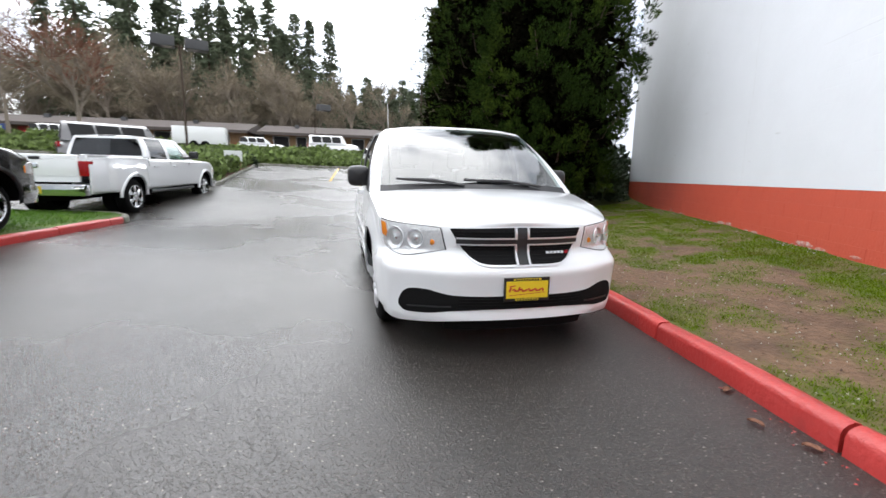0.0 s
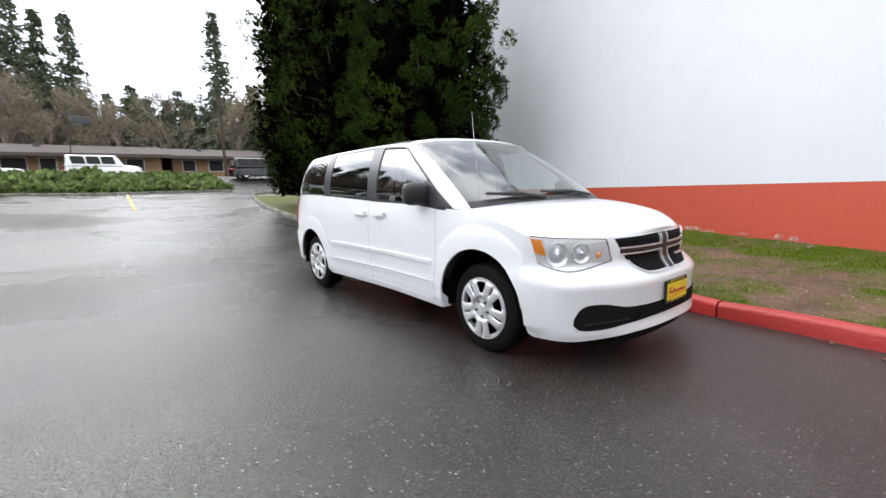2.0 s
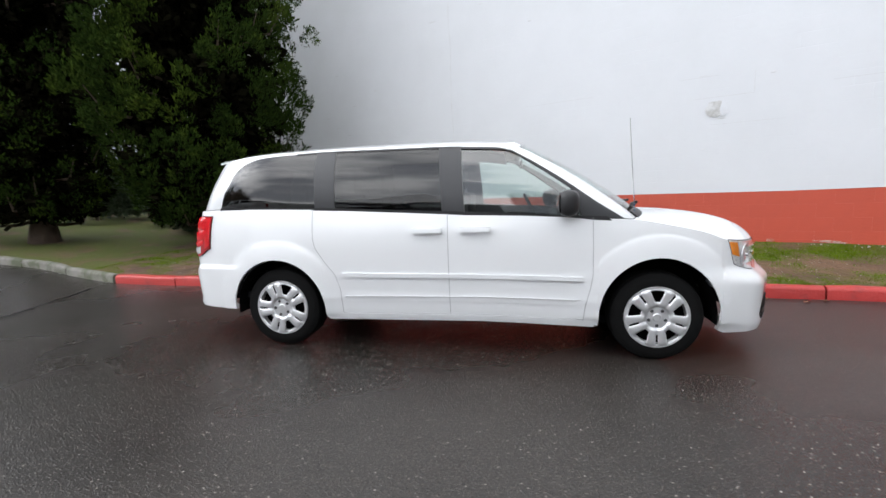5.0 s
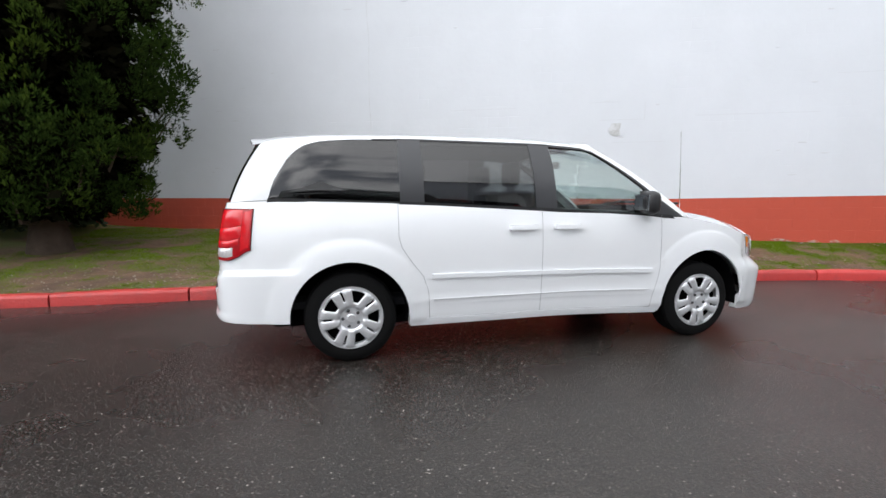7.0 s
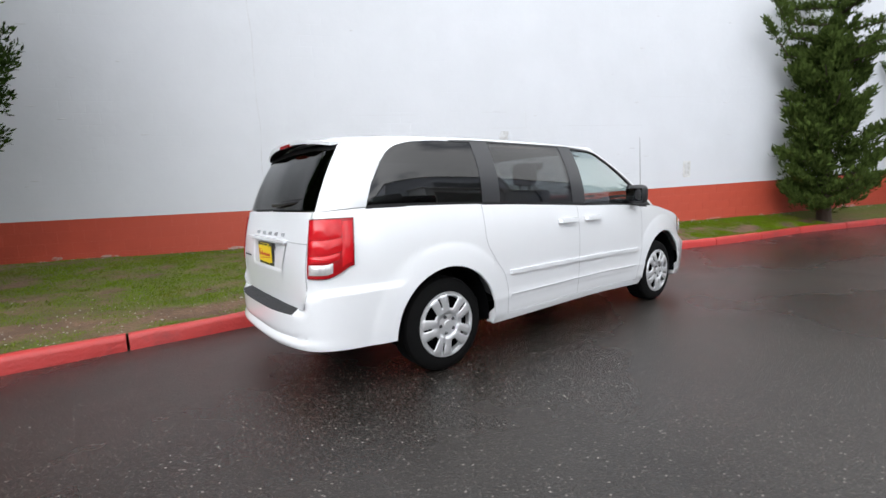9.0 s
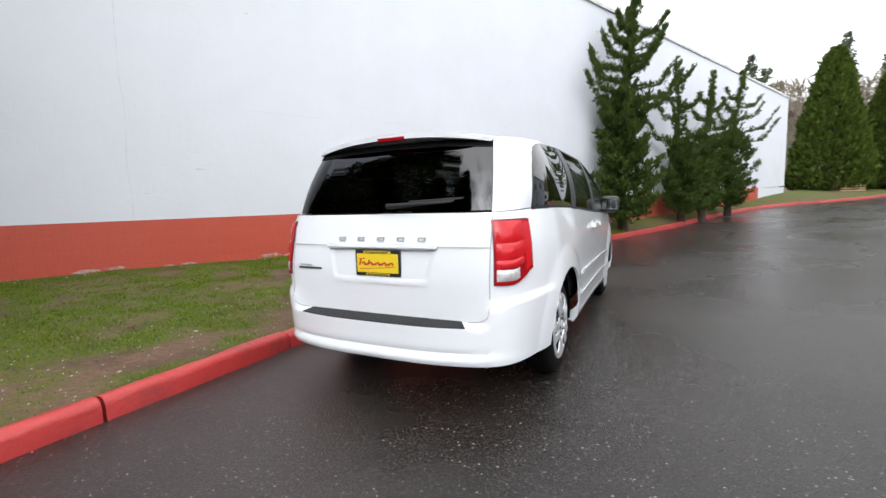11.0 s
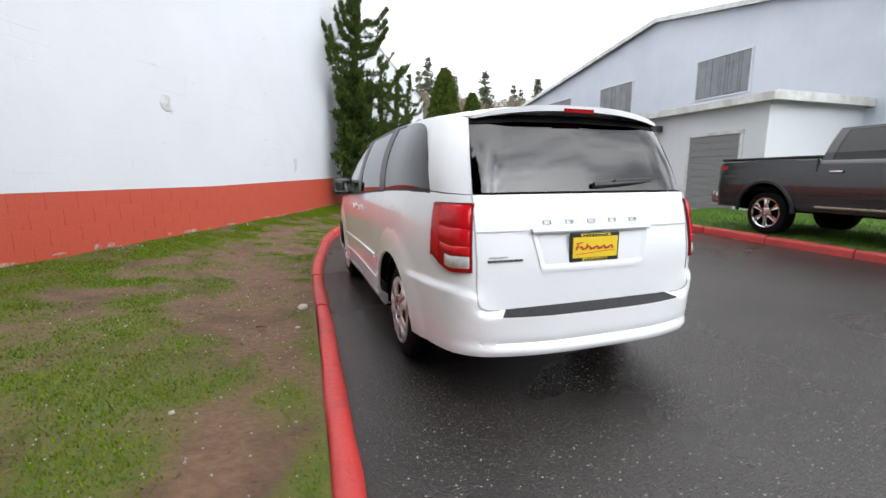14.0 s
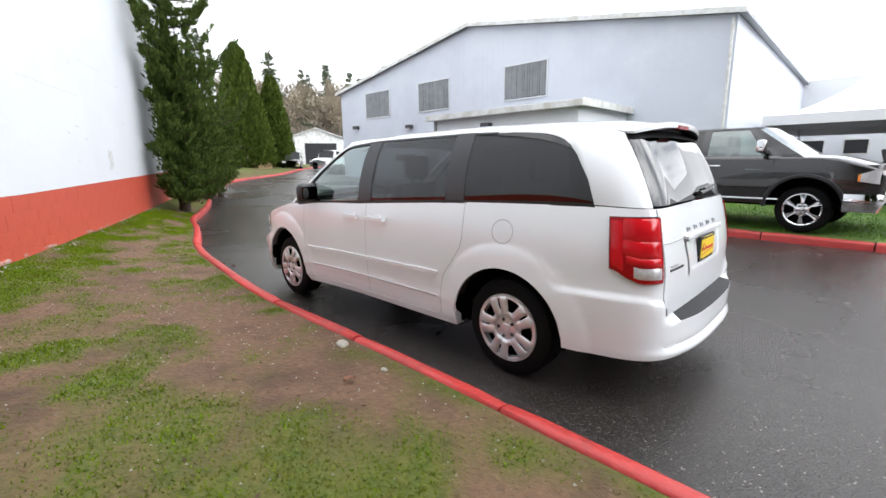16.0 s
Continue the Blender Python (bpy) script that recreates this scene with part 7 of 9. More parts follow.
# ---- pickup trucks ----
def pickup(name, label, paint, m, wheelbase, cab_rear, bed_len, dually=False, chrome_bumper=True, length_front=0.95, rear_over=1.2, roof_z=1.88, sill=0.55):
    """A crew cab pickup along +y (nose at +y); origin on the ground below the rear axle."""
    t = thing(name, label, "pickup truck", m)
    W = 1.0
    y0, y1 = -rear_over, wheelbase + length_front
    def arch(y, base):
        z = base
        for yc in (0.0, wheelbase):
            if abs(y - yc) < 0.52:
                z = max(z, 0.42 + math.sqrt(max(0, 0.52**2 - (y - yc) ** 2)) * 0.98)
        return z
    def width(y, z):
        w = W * curve([(0.5, 0.97), (0.8, 1.0), (1.1, 0.99), (1.3, 0.96)], z)
        if y > wheelbase + 0.2:
            w *= 1 - 0.14 * ((y - wheelbase - 0.2) / (length_front - 0.2)) ** 2
        if dually:
            w += 0.16 * max(0.0, 1 - (abs(y) / 0.75) ** 2) ** 0.5 * (1 if z < 1.12 else 0.2) if abs(y) < 0.75 else 0
        return w
    def top(y):
        if y < cab_rear:
            return 1.36
        return curve([(cab_rear, 1.30), (cab_rear + 2.3, 1.28), (wheelbase - 0.5, 1.27), (wheelbase + 0.3, 1.235), (y1 - 0.35, 1.16), (y1 - 0.1, 1.06), (y1, 0.95)], y)
    nu, nv = 90, 12
    for sd in (1, -1):
        ys = [lerp(y0, y1, i / nu) for i in range(nu + 1)]
        vs, fs = [], []
        for y in ys:
            b = arch(y, sill)
            for k in range(nv + 1):
                z = lerp(b, top(y), k / nv)
                vs.append((width(y, z) * sd, y, z))
        for i in range(nu):
            for k in range(nv):
                a = i * (nv + 1) + k
                fs.append((a, a + 1, a + nv + 2, a + nv + 1))
        ob = smooth(part("body_side", tidy(vs, fs), paint, t), 40)
        so = ob.modifiers.new("thickness", "SOLIDIFY")
        so.thickness = 0.03
        so.offset = 0
        for yc in (0.0, wheelbase):
            lp = tube([(width(yc + 0.54 * math.cos(a), 0.42 + 0.54 * math.sin(a)) * sd + 0.015 * sd, yc + 0.54 * math.cos(a), 0.42 + 0.54 * math.sin(a)) for a in [math.pi * k / 18 for k in range(19)]], 0.035, 6)
            smooth(part("wheel_arch", lp, M_TRIM if paint is M_GREYPAINT else paint, t), 50)
            bw = turn([(0.0, 0.55), (0.50, 0.55), (0.52, 0.97)], 30)
            bw.transform(Matrix.Translation((0, yc, 0.42)) @ Matrix.Diagonal((sd, 1, 1, 1)))
            for v in bw.verts:
                v.co.z = max(v.co.z, 0.45)
            part("wheel_well", bw, M_DARKWELL, t)
            tr = 0.41 if dually else 0.39
            xs = [0.80] if not (dually and yc == 0.0) else [0.98, 0.70]
            for x in xs:
                wheel(t, "wheel", pose(x * sd, yc, tr, 0, 0, 0 if sd > 0 else 180), tr, 0.25, 0.268, 6, M_CHROME, "chrome alloy wheel with wide spokes", 0)
        for ya, yb, za, zb in ((cab_rear + 1.10, cab_rear + 1.108, 0.62, 1.26), (cab_rear + 2.22, cab_rear + 2.228, 0.62, 1.24), (cab_rear - 0.03, cab_rear - 0.015, 0.6, 1.34)):
            part("door_gap", boxes((min(0.985 * sd, 1.003 * sd), max(0.985 * sd, 1.003 * sd), ya, yb, za, zb), bevel=0), M_SEAM if paint is M_WHITE else M_DARK, t)
        for y in (cab_rear + 0.28, cab_rear + 1.32):
            smooth(part("door_handle", boxes((min(0.99 * sd, 1.035 * sd), max(0.99 * sd, 1.035 * sd), y - 0.10, y + 0.10, 1.10, 1.14), bevel=0.012), M_CHROME if paint is M_GREYPAINT else paint, t), 40)
        if paint is M_GREYPAINT:
            part("rocker_trim", boxes((min(0.985 * sd, 1.012 * sd), max(0.985 * sd, 1.012 * sd), cab_rear + 0.02, cab_rear + 2.35, 0.54, 0.57), bevel=0.004), M_CHROME, t, "chrome strip along the doors")
            bm = bmesh.new()
            for k in range(4):
                box(bm, min(0.99 * sd, 1.008 * sd), max(0.99 * sd, 1.008 * sd), cab_rear + 1.82 + 0.07 * k, cab_rear + 1.87 + 0.07 * k, 1.03, 1.06)
                box(bm, min(0.99 * sd, 1.008 * sd), max(0.99 * sd, 1.008 * sd), cab_rear + 1.84 + 0.06 * k, cab_rear + 1.88 + 0.06 * k, 0.985, 1.01)
            part("door_badge", bm, M_CHROME, t)
        if dually:
            part("step_bar", tube([(0.93 * sd, cab_rear + 0.05, 0.47), (0.93 * sd, cab_rear + 2.5, 0.47)], 0.045, 8), M_TRIM, t)
        mr = thing_part("door_mirror", t, Matrix.Identity(4))
        smooth(part("mirror_housing", boxes((min(1.08 * sd, 1.33 * sd), max(1.08 * sd, 1.33 * sd), cab_rear + 2.02, cab_rear + 2.14, 1.34, 1.56), bevel=0.04), M_CHROME if paint is M_GREYPAINT else M_TRIM, mr), 40)
        part("mirror_arm", boxes((min(0.9 * sd, 1.12 * sd), max(0.9 * sd, 1.12 * sd), cab_rear + 2.04, cab_rear + 2.12, 1.33, 1.39), bevel=0.01), M_TRIM, mr)
        smooth(part("tail_lamp", boxes((min(0.80 * sd, 0.995 * sd), max(0.80 * sd, 0.995 * sd), y0 - 0.02, y0 + 0.16, 0.93, 1.25), bevel=0.02), M_REDLENS, t, "red tail lamp"), 40)
        hl = thing_part("headlamp", t, Matrix.Identity(4))
        def wrap(f, z, out):
            """Round the nose corner: f 0 on the flank, 1 on the front towards the middle."""
            c = Vector((0.62, y1 - 0.34, z))
            a = min(1.57, max(0.0, curve([(0.0, 0.0), (0.35, 0.35), (0.7, 1.15), (1.0, 1.57)], f)))
            rx, ry = width(y1 - 0.34, z) - 0.62, 0.345
            back = max(0.0, 0.3 - f) * 0.42
            e = Vector((c.x + rx * math.cos(a) ** 0.6, c.y + ry * math.sin(a) ** 0.8 - back, z))
            n = Vector((math.cos(a), math.sin(a), 0)) * out
            return Vector(((e.x + n.x) * sd, e.y + n.y, z))
        def lamp(f0, f1, out):
            lo = lambda f: lerp(0.90, 0.83, min(1, f * 1.6))
            hi = lambda f: lerp(0.93, 1.05, min(1, f * 2.4))
            return slab(lambda u, v, d: wrap(lerp(f0, f1, u), lerp(lo(lerp(f0, f1, u)), hi(lerp(f0, f1, u)), v), out - d), 16, 5, 0.03)
        smooth(part("lamp_body", lamp(0.22, 1.0, 0.012), M_CLEARLENS, hl), 40)
        smooth(part("turn_lens", lamp(0.0, 0.22, 0.012), M_AMBER, hl), 40)
        smooth(part("bumper_end", slab(lambda u, v, d: wrap(lerp(0.02, 1.0, u), lerp(0.40, 0.68, v), 0.05 + 0.03 * math.sin(math.pi * v) - d), 18, 8, 0.05), M_CHROME, t, "chrome bumper end"), 40)
        smooth(part("nose_corner", slab(lambda u, v, d: wrap(lerp(0.15, 1.0, u), lerp(0.66, 1.13, v), -0.004 - 0.10 * max(0.0, v - 0.7) - d), 18, 8, 0.02), paint, t), 40)
    # bed, tailgate, hood, nose
    part("bed_floor", boxes((-0.95, 0.95, y0 + 0.06, cab_rear - 0.05, 0.78, 0.86), bevel=0), M_DARKWELL, t)
    part("bed_front", boxes((-0.95, 0.95, cab_rear - 0.08, cab_rear - 0.03, 0.8, 1.36), bevel=0.01), paint, t)
    smooth(part("tailgate", boxes((-0.80, 0.80, y0 - 0.01, y0 + 0.06, 0.80, 1.37), (-0.78, 0.78, y0 - 0.022, y0, 0.92, 1.28), bevel=0.02), paint, t), 40)
    part("tailgate_handle", boxes((-0.10, 0.10, y0 - 0.035, y0, 1.27, 1.33), bevel=0.01), M_TRIM, t)
    part("tailgate_badge", boxes((-0.06, 0.06, y0 - 0.035, y0, 1.08, 1.20), bevel=0.03), M_CHROME, t)
    for sd in (1, -1):
        part("bed_rail", boxes((min(0.86 * sd, 0.99 * sd), max(0.86 * sd, 0.99 * sd), y0, cab_rear - 0.03, 1.35, 1.385), bevel=0.012), paint if paint is M_WHITE else M_TRIM, t)
    smooth(part("rear_bumper", boxes((-0.98, 0.98, y0 - 0.18, y0 + 0.02, 0.52, 0.76), bevel=0.04), M_CHROME, t), 40)
    part("bumper_plate", boxes((-0.16, 0.16, y0 - 0.195, y0 - 0.17, 0.57, 0.72), bevel=0.005), M_YELLOW, t)
    hw = lambda y: width(y, 1.1) - 0.01
    smooth(part("hood", tidy(*grid(lambda u, v: (lerp(-1, 1, u) * hw(lerp(cab_rear + 2.25, y1 - 0.05, v)), lerp(cab_rear + 2.25, y1 - 0.05, v), top(lerp(cab_rear + 2.25, y1 - 0.05, v)) + 0.06 * (1 - abs(lerp(-1, 1, u)) ** 4) - 0.01), 20, 16)), paint, t), 50)
    smooth(part("nose", boxes((-0.80, 0.80, y1 - 0.12, y1 + 0.0, 0.66, 1.14), bevel=0.05), paint, t), 40)
    part("front_grille", boxes((-0.60, -0.03, y1 - 0.02, y1 + 0.03, 0.74, 1.10), (0.03, 0.60, y1 - 0.02, y1 + 0.03, 0.74, 1.10), bevel=0.02), M_DARKWELL, t)
    smooth(part("grille_cross", boxes((-0.62, 0.62, y1, y1 + 0.045, 0.90, 0.95), (-0.04, 0.04, y1, y1 + 0.045, 0.72, 1.12), bevel=0.015), M_CHROME, t), 40)
    smooth(part("front_bumper", boxes((-0.66, 0.66, y1 - 0.10, y1 + 0.08, 0.43, 0.70), bevel=0.05), M_CHROME, t), 40)
    part("chassis", boxes((-0.5, 0.5, y0 + 0.1, y1 - 0.2, 0.40, 0.60), (-0.85, 0.85, cab_rear, wheelbase - 0.6, 0.48, 0.60), bevel=0.02), M_DARKWELL, t)
    # cab: belt points and roof points joined by pillars and panes
    yb0, yb1 = cab_rear, cab_rear + 2.65
    stations = [(yb0, yb0 + 0.10), (yb0 + 0.16, yb0 + 0.24), (yb0 + 1.02, yb0 + 1.03), (yb0 + 1.16, yb0 + 1.15), (yb0 + 2.12, yb0 + 1.72), (yb1, yb0 + 1.86)]
    def cp(s, v, sd, out=0.0):
        i = min(int(s), 4)
        f = s - i
        a = lerp(stations[i][0], stations[i + 1][0], f)
        b = lerp(stations[i][1], stations[i + 1][1], f)
        xb, xr = 0.965, 0.76
        if s > 4:
            xb = 0.965 - 0.03 * f
        return Vector(((lerp(xb, xr, v) + 0.05 * v * (1 - v) * 4 * 0.6 + out) * sd, lerp(a, b, v), lerp(top(a) - 0.02, roof_z, v)))
    def cabp(s0, s1, v0, v1, sd, out, th):
        return slab(lambda u, v, d: cp(lerp(s0, s1, u), lerp(v0, v1, v), sd, out - d), 8, 8, th)
    for sd in (1, -1):
        for s0, s1, v0, v1 in ((0, 1, 0, 1), (2, 3, 0, 1), (4, 5, 0, 1), (1, 4, 0.93, 1.0), (1, 4, 0.0, 0.06)):
            smooth(part("cab_pillar", cabp(s0, s1, v0, v1, sd, 0, 0.03), paint, t), 40)
        part("side_window", cabp(1, 2, 0.05, 0.94, sd, -0.008, 0.006), M_TINT_DARK, t)
        part("side_window", cabp(3, 4, 0.05, 0.94, sd, -0.008, 0.006), M_GLASS, t)
    def across(s, v, x):
        a = cp(s, v, 1)
        return Vector((x * a.x, a.y + (0.10 if s > 4 else -0.02) * (1 - x * x), a.z))
    part("windshield", slab(lambda u, v, d: across(5, v, lerp(-1, 1, u)) + Vector((0, -d, 0)), 16, 8, 0.006), M_GLASS, t)
    part("rear_window", slab(lambda u, v, d: across(0, lerp(0.12, 0.9, v), lerp(-0.9, 0.9, u)) + Vector((0, d - 0.006, 0)), 12, 6, 0.006), M_TINT, t)
    for v0, v1 in ((0.0, 0.12), (0.9, 1.0)):
        part("cab_back", slab(lambda u, v, d: across(0, lerp(v0, v1, v), lerp(-1, 1, u)) + Vector((0, d, 0)), 12, 2, 0.03), paint, t)
    for e in (-1, 1):
        part("cab_back", slab(lambda u, v, d: across(0, v, lerp(0.9, 1.0, u) * e) + Vector((0, d, 0)), 2, 6, 0.03), paint, t)
    smooth(part("cab_roof", slab(lambda u, v, d: Vector((lerp(-0.77, 0.77, u), lerp(stations[0][1], stations[5][1] + 0.06, v), roof_z - 0.005 + 0.055 * (1 - abs(lerp(-1, 1, u)) ** 3) * (1 - abs(lerp(-1, 1, v)) ** 6) - d)), 20, 20, 0.03), paint, t), 50)
    smooth(part("roof_lamp", boxes((-0.2, 0.2, stations[0][1] - 0.02, stations[0][1] + 0.06, roof_z - 0.04, roof_z + 0.02), bevel=0.015), M_TRIM, t), 40)
    bm = bmesh.new()
    for x in (-0.42, 0.42):
        for y in (yb0 + 0.45, yb0 + 1.35):
            box(bm, x - 0.25, x + 0.25, y - 0.2, y + 0.3, 0.9, 1.06, 0.04)
            box(bm, x - 0.25, x + 0.25, y - 0.28, y - 0.14, 0.95, 1.50, 0.04)
            box(bm, x - 0.12, x + 0.12, y - 0.28, y - 0.18, 1.52, 1.70, 0.03)
    box(bm, -0.88, 0.88, yb0 + 2.0, yb0 + 2.5, 1.1, 1.26, 0.04)
    part("seats", bm, M_CLOTH, t)
    return t



pickup("pickup_truck", "dark charcoal crew cab pickup with chrome wheels on the grass island", M_GREYPAINT, pose(-7.50, 0.55, ground_z(-7.2, 2) + 0.125, 0, 0, -6), 3.56, 0.88, 2.0, rear_over=1.0, roof_z=1.80, sill=0.47)
pickup("pickup_truck", "white crew cab dual rear wheel pickup parked across the island's end", M_WHITE, pose(-7.36, 8.85, ground_z(-7.3, 10) - 0.14, 1.5, 0, -7) @ Matrix.Diagonal((1.05, 1.03, 1.02, 1)), 4.3, 0.95, 2.4, dually=True, rear_over=1.35)


# ---- the island, the path and the mulch bed ----
def sheet(name, outline, lift, material, label, category, kind="structure", cell=0.5, parent=None):
    """A ground sheet over a convex outline, cut into cells, laid lift metres over the asphalt."""
    bm = bmesh.new()
    bm.faces.new([bm.verts.new((x, y, 0)) for x, y in outline])
    x0, x1 = min(p[0] for p in outline), max(p[0] for p in outline)
    y0, y1 = min(p[1] for p in outline), max(p[1] for p in outline)
    for ax, lo, hi in ((0, x0, x1), (1, y0, y1)):
        v = lo + cell
        while v < hi:
            bmesh.ops.bisect_plane(bm, geom=list(bm.verts) + list(bm.edges) + list(bm.faces), plane_co=(v, 0, 0) if ax == 0 else (0, v, 0), plane_no=(1, 0, 0) if ax == 0 else (0, 1, 0))
            v += cell
    for v in bm.verts:
        v.co.z = ground_z(v.co.x, v.co.y) + (lift(v.co.x, v.co.y) if callable(lift) else lift)
    ob = part(name, bm, material)
    if len(ob.data.polygons) and ob.data.polygons[0].normal.z < 0:
        ob.data.flip_normals()
    return tagged(ob, label, category, kind=kind)


island = sheet("lawn_island", [(-5.83, 6.9), (-5.96, 7.33), (-6.4, 7.65), (-11.4, 7.8), (-11.4, -3.7), (-6.95, -3.7), (-6.71, -1.0), (-6.49, 0.6), (-6.27, 2.2), (-6.06, 4.1), (-5.95, 5.4), (-5.88, 6.2)][::-1], 0.135, M_LAWN, "bright green lawn island under the parked pickup", "lawn")


def island_spots():
    rng = np.random.default_rng(3)
    for _ in range(30000):
        x, y = rng.uniform(-10.5, -6.05), rng.uniform(-3.5, 7.5)
        if x < -7.02 + 0.105 * (y + 3.7):
            yield x, y, ground_z(x, y) + 0.13, 1.2


blades("island_grass", "bright green mown grass on the island", island_spots(), 0.05, 6, M_MOWN)
sheet("concrete_path", [(-7.15, -5.1), (-7.05, -3.75), (-11.5, -3.5), (-11.5, -5.3)], 0.02, M_CONCRETE, "pale concrete path to the roller door", "path")
sheet("mulch_bed", [(-7.5, -5.15), (-11.5, -5.32), (-11.5, -10.6), (-9.9, -10.6), (-8.9, -8.6), (-8.0, -6.8)], 0.15, M_MULCH, "reddish brown bark mulch bed by the hall", "mulch bed")
kerb_m = tagged(new("kerb_5"), "weathered kerb round the mulch bed with a broken red end", "kerb", kind="structure")
kerb_stones(kerb_m, [(-7.75, -6.1), (-8.0, -6.8), (-8.9, -8.6), (-9.8, -10.5), (-10.6, -11.2), (-11.4, -11.4)], M_KERB_GREY, side=1)
kerb_stones(kerb_m, [(-7.4, -5.1), (-7.75, -6.08)], M_KERB, step=0.5, side=1)


def wheel_stop(x, y, rz):
    t = thing("wheel_stop", "white painted concrete wheel stop beside the mulch bed", "wheel stop", pose(x, y, ground_z(x, y), 0, 0, rz))
    smooth(part("block", boxes((-1.0, 1.0, -0.09, 0.09, 0, 0.30), bevel=0.04), M_EDGE, t), 40)
    for e in (-0.6, 0.6):
        part("anchor_hole", turn([(0.0, 0.302), (0.025, 0.302), (0.03, 0.298)], 12, axis="z"), M_DARK, t).location = (e, 0, 0)


wheel_stop(-10.6, -11.0, 12)


def wheelie_bin(x, y, rz, material, label):
    t = thing("recycling_bin", label, "bin", pose(x, y, ground_z(x, y) + 0.13, 0, 0, rz) @ Matrix.Diagonal((1.0, 0.9, 0.86, 1)), group="bins by the hall")
    vs = [(sx * w, sy * d, z) for z, w, d in ((0.08, 0.24, 0.28), (0.95, 0.31, 0.36)) for sx, sy in ((-1, -1), (1, -1), (1, 1), (-1, 1))]
    smooth(part("bin_body", tidy(vs, [(0, 1, 2, 3), (4, 5, 6, 7)] + [(k, (k + 1) % 4, (k + 1) % 4 + 4, k + 4) for k in range(4)]), material, t), 30)
    smooth(part("bin_lid", boxes((-0.33, 0.33, -0.40, 0.38, 0.95, 1.02), (-0.28, 0.28, -0.34, 0.32, 1.01, 1.06), bevel=0.02), material, t), 40)
    part("handle_bar", tube([(-0.26, 0.42, 0.96), (0.26, 0.42, 0.96)], 0.018, 8), material, t)
    for e in (-0.24, 0.24):
        w = turn([(0.0, -0.03), (0.11, -0.03), (0.11, 0.03), (0.0, 0.03)], 18)
        w.transform(Matrix.Translation((e, 0.28, 0.11)))
        part("bin_wheel", w, M_RUBBER, t)


wheelie_bin(-9.86, -8.60, 92, M_BLUE, "light blue plastic recycling bin by the hall")
wheelie_bin(-9.82, -7.86, 88, M_NAVY, "dark blue plastic recycling bin by the hall")
wheelie_bin(-9.78, -7.14, 90, M_NAVY, "dark blue plastic recycling bin by the hall")


# ---- the slope behind the car park and the street beyond ----
def leafy_bank(name, label, spots, size, material, seed, category="groundcover"):
    """Low leafy cover: clumps of small leaves at spots (position, scale)."""
    vs, fs = tufts([(p, Vector((0, 0, 1)), s) for p, s in spots], size, seed, 5, 0.8, 0.3, 0.4)
    return tagged(part(name, (vs, fs), material), label, category, kind="stuff")


def bank_spots():
    rng = np.random.default_rng(8)
    for _ in range(15000):
        x, y = rng.uniform(-30, 4.5), rng.uniform(29.7, 37.5)
        h = 0.25 + 0.25 * noise.noise(Vector((x * 0.5, y * 0.5, 0))) + 0.25 * (noise.noise(Vector((x * 0.15, y * 0.3, 5))) > 0.25)
        yield Vector((x, y, ground_z(x, y) + rng.uniform(0, 1) * max(0.1, h))), rng.uniform(0.6, 1.3)
    for _ in range(5200):
        y = rng.uniform(15.6, 29.5)
        x = rng.uniform(-12, -6.25 - 0.06 * (y - 15.5))
        yield Vector((x, y, ground_z(x, y) + 0.12 + rng.uniform(0, 0.5))), rng.uniform(0.6, 1.3)


leafy_bank("bank_groundcover", "bright green leafy groundcover on the bank", bank_spots(), 0.30, M_IVY, 9)
sheet("planting_bed", [(-6.15, 15.4), (-6.9, 28.5), (-12.5, 29.5), (-12.5, 15.4)], 0.10, M_MULCH, "brown mulch bed with low shrubs", "planting bed", cell=1.0)
kerb_b = tagged(new("kerb_6"), "bare concrete kerb of the planting bed", "kerb", kind="structure")
kerb_stones(kerb_b, [(-9.0, 15.2), (-6.6, 15.1), (-6.05, 15.6), (-6.3, 20.0), (-6.75, 27.7), (-8.0, 29.2), (-30.0, 29.5)], M_KERB_GREY, side=-1)
kerb_f = tagged(new("kerb_7"), "pale concrete kerb along the foot of the bank", "kerb", kind="structure")
kerb_stones(kerb_f, [(-8.0, 29.3), (0.0, 29.5), (4.4, 29.6)], M_KERB_GREY, side=-1)


def paint_line(x0, y0, x1, y1, w=0.11):
    n = 16
    d = Vector((x1 - x0, y1 - y0, 0)).normalized()
    o = Vector((-d.y, d.x, 0)) * w / 2
    vs = []
    for k in range(n + 1):
        p = Vector((lerp(x0, x1, k / n), lerp(y0, y1, k / n), 0))
        for e in (-1, 1):
            q = p + o * e
            vs.append((q.x, q.y, ground_z(q.x, q.y) + 0.008))
    ob = part("parking_line", (vs, [(2 * k, 2 * k + 1, 2 * k + 3, 2 * k + 2) for k in range(n)]), M_LINE)
    tagged(ob, "worn yellow parking line on the asphalt", "road marking", kind="structure")


paint_line(-1.75, 19.0, -1.35, 29.0)


